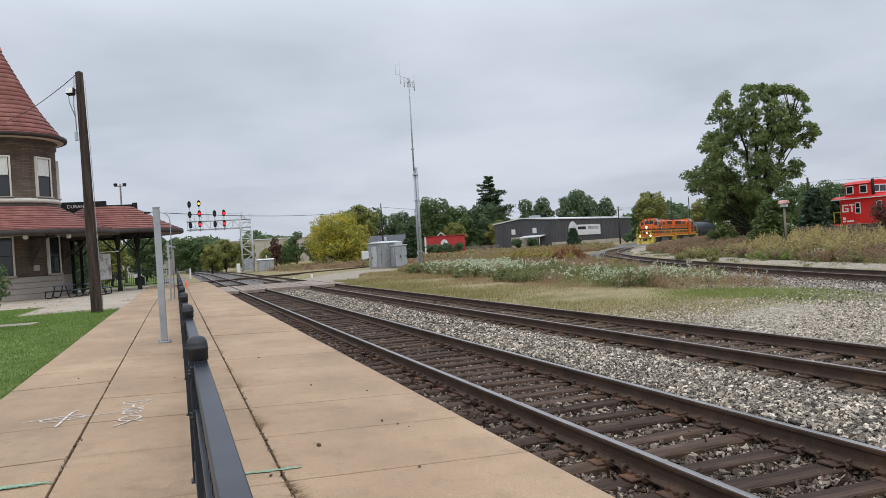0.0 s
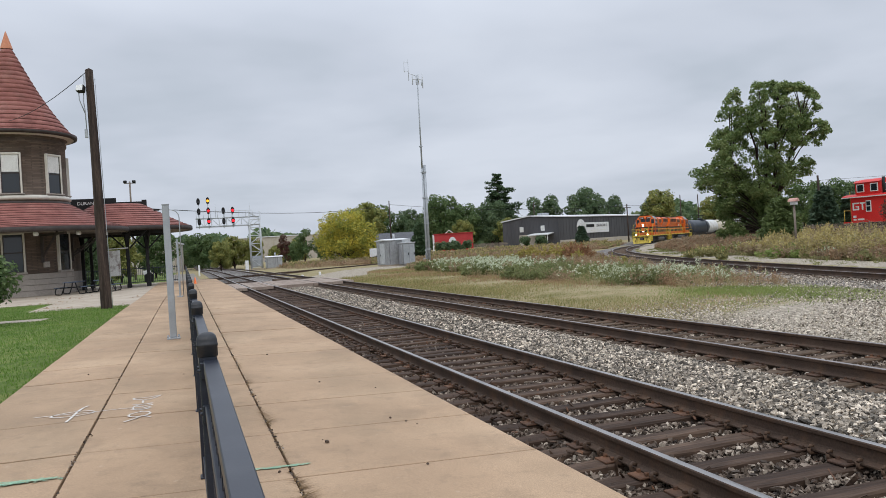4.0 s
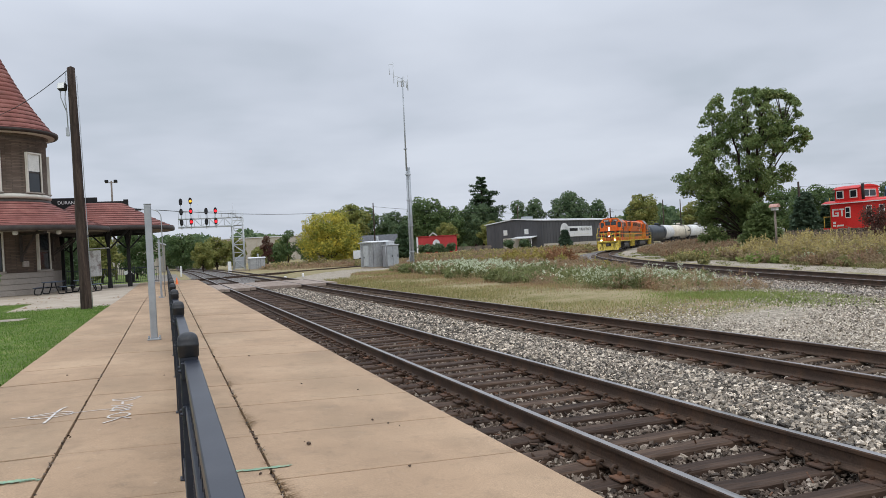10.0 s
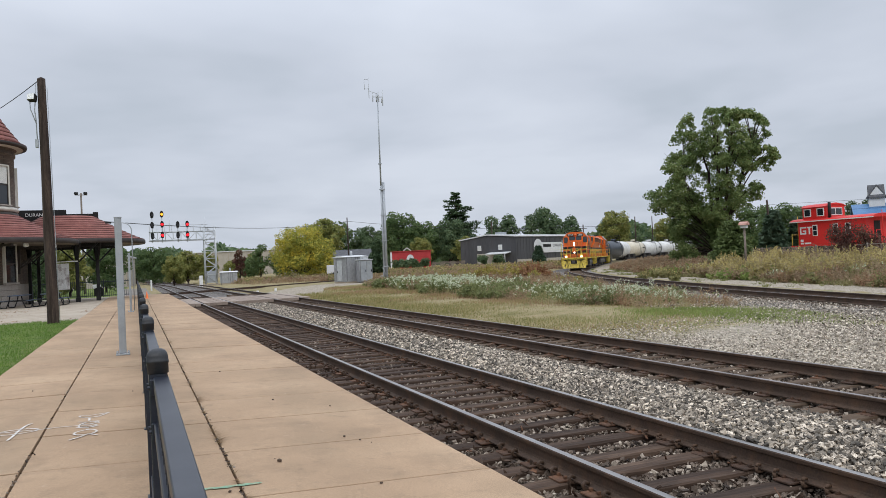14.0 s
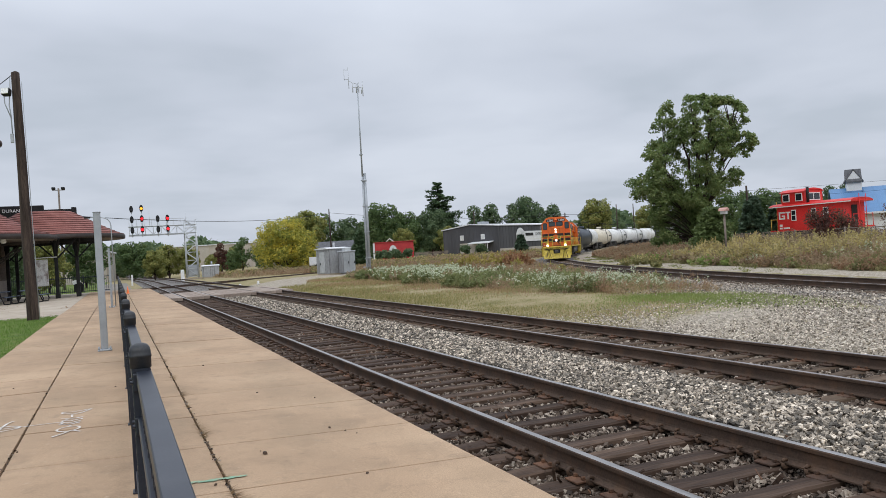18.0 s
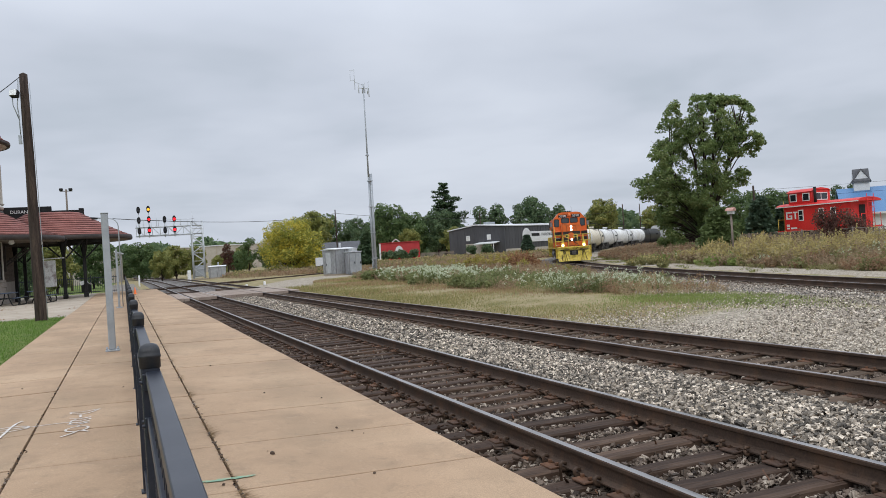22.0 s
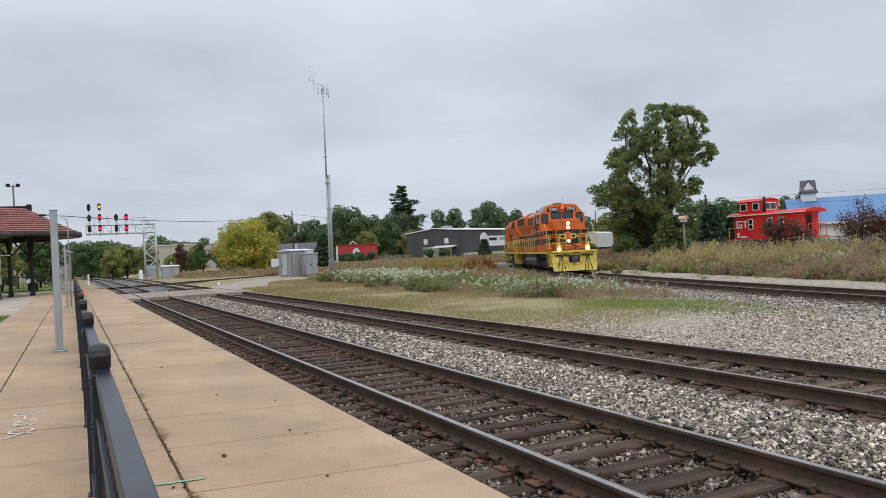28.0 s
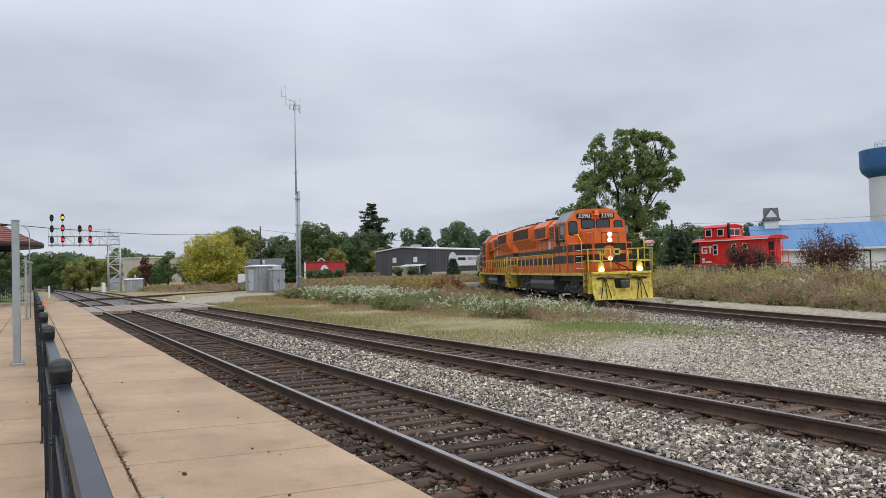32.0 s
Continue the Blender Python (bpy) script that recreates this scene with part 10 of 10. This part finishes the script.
    # yellow and orange turning shrubs at the back of the field
    for nm, mat, x0, wd, n, lab in (("yellow_sumac", YELLOW_SPRAY, 26.6, 1.2, 16, "yellow turning sumac at the back of the field"), ("orange_sumac", ORANGE_SPRAY, 28.4, 1.1, 15, "rust-orange sumac at the back of the field")):
        cx, cy = x0 + rng.normal(size=n) * wd * 0.5, 54.6 + rng.normal(size=n) * 2.2
        weeds(nm, lab, cx, cy, rng.uniform(0.9, 1.6, n), rng.uniform(0.4, 0.8, n), rng, 11, BROWN_STEM, mat, mat, 0.8, 14, 0.085, 9, 0.06, 0.3, 0.1, 0.016)

    # tall weeds beyond the gravel lane of the curved track
    def bank(n, s0, s1, o0, o1):
        s, o = rng.uniform(s0, s1, n), rng.uniform(o0, o1, n)
        k = o > 4.2 + 0.35 * np.sin(s * 0.9) + 0.25 * np.sin(s * 2.3)
        s, o = s[k], o[k]
        x, y = curve_at(s, o)
        return np.array(x), np.array(y), s, o

    x, y, s, o = bank(30000, -22, 75, 3.9, 13)
    blades("tall_weeds", "tall brown and straw weeds beyond the gravel lane", x, y, ground_z(x, y), rng.uniform(0.25, 0.85, len(x)) * (0.6 + 0.4 * step(5, 8, o)), rng.uniform(0.006, 0.015, len(x)), BROWN_STEM, rng, 0.38)

    def along(n, s0, s1, o0, o1, h0, h1, r0, r1, keep=None):
        x, y, s, o = bank(n, s0, s1, o0, o1)
        if keep is not None:
            k = keep(x, y, s, o)
            x, y, s, o = x[k], y[k], s[k], o[k]
        return x, y, rng.uniform(h0, h1, len(x)) * (0.7 + 0.3 * step(4.2, 6.5, o)), rng.uniform(r0, r1, len(x))

    # low grass at the lane's edge, then seeding weeds, goldenrod in stands, asters, and brush by the fence
    weeds("lane_grass", "low straw and green grass along the gravel lane", *along(900, -22, 70, 3.9, 5.6, 0.2, 0.45, 0.2, 0.45), rng, 16, STRAW_STEM, BANK_GREEN, None, 0.6, 2, 0.05)
    weeds("seeding_weed", "brown seeding weeds on the bank", *along(2200, -22, 78, 4.2, 12.5, 0.55, 1.25, 0.3, 0.6), rng, 9, BROWN_STEM, BROWN_STEM, BROWN_STEM, 0.5, 5, 0.065, 6, 0.05, 0.36, 0.05)
    weeds("red_weed", "reddish brown seeding weeds on the bank", *along(1500, 6, 80, 4.2, 11, 0.6, 1.1, 0.3, 0.6, lambda x, y, s, o: (s > 34) | (patch(x, y, 0.35, 1.2) > 0.8)), rng, 10, RED_STEM, RED_STEM, RED_STEM, 0.5, 4, 0.06, 7, 0.05, 0.38, 0.06)
    weeds("goldenrod", "faded goldenrod standing on the bank", *along(1500, -22, 40, 4.6, 11.0, 0.85, 1.6, 0.3, 0.5, lambda x, y, s, o: patch(x, y, 0.55, 3) > -0.1), rng, 9, STRAW_STEM, STRAW_STEM, GOLD_SPRAY, 0.4, 7, 0.075, 15, 0.045, 0.48, 0.055)
    weeds("green_weed", "leafy green weeds on the bank", *along(620, -22, 44, 4.3, 11, 0.45, 1.0, 0.35, 0.7, lambda x, y, s, o: patch(x, y, 0.6, 5) > 0.5), rng, 10, BANK_GREEN, BANK_GREEN, None, 0.6, 16, 0.085)
    weeds("fresh_weed", "fresh green weeds at the lane's edge", *along(420, 22, 42, 4.3, 7.5, 0.4, 0.9, 0.3, 0.6, lambda x, y, s, o: patch(x, y, 0.5, 2) > -0.6), rng, 11, WEED_GREEN, PATCH_GREEN, None, 0.6, 16, 0.08)
    weeds("white_aster", "pale asters among the tall weeds", *along(300, -22, 40, 4.6, 11, 0.6, 1.05, 0.35, 0.6, lambda x, y, s, o: patch(x, y, 0.8, 7) > 0.7), rng, 13, BANK_GREEN, BANK_GREEN, ASTER, 0.7, 9, 0.06, 12, 0.036, 0.16, 0.08)
    x, y, s, o = bank(5000, -22, 50, 10.0, 14.5)
    k = patch(x, y, 0.6, 1.7) > -0.6
    x, y = x[k], y[k]
    tufts("brush", "dark brown brush along the wire fence", x, y, ground_z(x, y) + rng.uniform(0.15, 1.15, len(x)), np.full(len(x), 0.32), 9, 0.085, BRUSH, rng, 1.0)
    # a few weeds that stand on the lane by the rails
    x, y = np.array([32.7, 33.1, 32.2, 33.6, 30.4, 36.0]), np.array([43.6, 43.0, 44.3, 42.4, 38.4, 47.5])
    weeds("lane_weed", "yellow-green weeds on the gravel lane", x, y, np.array([0.95, 0.8, 0.7, 0.6, 0.35, 0.5]), np.array([0.5, 0.45, 0.5, 0.4, 0.3, 0.4]), rng, 16, STRAW_STEM, BANK_GREEN, GOLD_SPRAY, 0.7, 9, 0.07, 6, 0.04, 0.2, 0.06)
    s, o = rng.uniform(8, 75, 260), rng.uniform(1.9, 4.3, 260)
    x, y = (np.array(v) for v in curve_at(s, o))
    k = patch(x, y, 0.7, 0.9) > 0.5
    weeds("lane_tuft", "low grass tufts on the gravel lane", x[k], y[k], rng.uniform(0.06, 0.2, k.sum()), rng.uniform(0.2, 0.5, k.sum()), rng, 22, VERGE_GREEN, None, None, 0.8)
    # scrub beyond the tracks and before the sheds
    x, y = spread(20000, 14, 72, 96, 134, lambda x, y: (y > 98 + 0.0 * x) & (x > 16 + 0.5 * (112 - y)) & (curve_offset(x, y)[1] < -4))
    k = rng.random(len(x)) < 0.12
    weeds("far_scrub", "dry brown scrub before the sheds", x[k], y[k], rng.uniform(0.35, 0.85, k.sum()), rng.uniform(0.5, 1.2, k.sum()), rng, 7, BROWN_STEM, RED_STEM, BROWN_STEM, 0.8, 3, 0.09, 4, 0.07, 0.3, 0.1, 0.014)
    k = rng.random(len(x)) < 0.03
    weeds("far_green", "green and yellow weeds before the sheds", x[k], y[k], rng.uniform(0.4, 1.1, k.sum()), rng.uniform(0.5, 1.1, k.sum()), rng, 8, BANK_GREEN, BANK_GREEN, GOLD_SPRAY, 0.8, 8, 0.1, 3, 0.07, 0.3, 0.1, 0.014)
    x, y = spread(2600, 12.5, 30, 100, 124, lambda x, y: (x > 12.8 + 0.2 * (124 - y) * 0.2))
    blades("far_dry_grass", "dry brown grass by the signal gantry", x, y, ground_z(x, y), rng.uniform(0.2, 0.6, len(x)), rng.uniform(0.05, 0.1, len(x)), BROWN_STEM, rng, 0.3)


field()


def far_woods():
    """The wooded horizon: clumps of leaves in an uneven belt."""
    rng = np.random.default_rng(17)
    n = 52000
    a = np.radians(rng.uniform(-40, 100, n))
    r = rng.uniform(255, 330, n)
    top = 7.0 + 2.2 * np.sin(a * 23) + 1.6 * np.sin(a * 61 + 1) + 1.2 * np.sin(a * 131 + 2)
    z = rng.random(n) ** 0.8 * top + 1.0
    P = np.stack([r * np.sin(a), r * np.cos(a), z], -1)
    N = unit(rng, n) + np.array([0, 0, 0.5])
    N /= np.linalg.norm(N, axis=1, keepdims=True)
    V, F = leaf_quads(P, N, 1.5, rng)
    ob = new("far_woods", mesh_from("far_woods", V, F, LEAF_DEEP))
    tagged(ob, "distant belt of dark green woods on the horizon", "woods", kind="stuff")


far_woods()


# ---- what moves ----
def motions():
    times = [0.5 * k for k in range(65)]
    for car, offset, half, back in TRAIN:
        walk(car, [(t, on_track(front_at(t) + offset, half, back)) for t in times])
    # the locomotives' wheels roll with the distance run
    fine = [0.2 * k for k in range(161)]
    for wheel, x in SPINNERS:
        sign = -1 if wheel.parent.parent is LOCO_B else 1
        walk(wheel, [(t, pose(x, 0, WHEEL_R, 0, sign * math.degrees((front_at(0) - front_at(t)) / WHEEL_R), 0)) for t in fine])


motions()
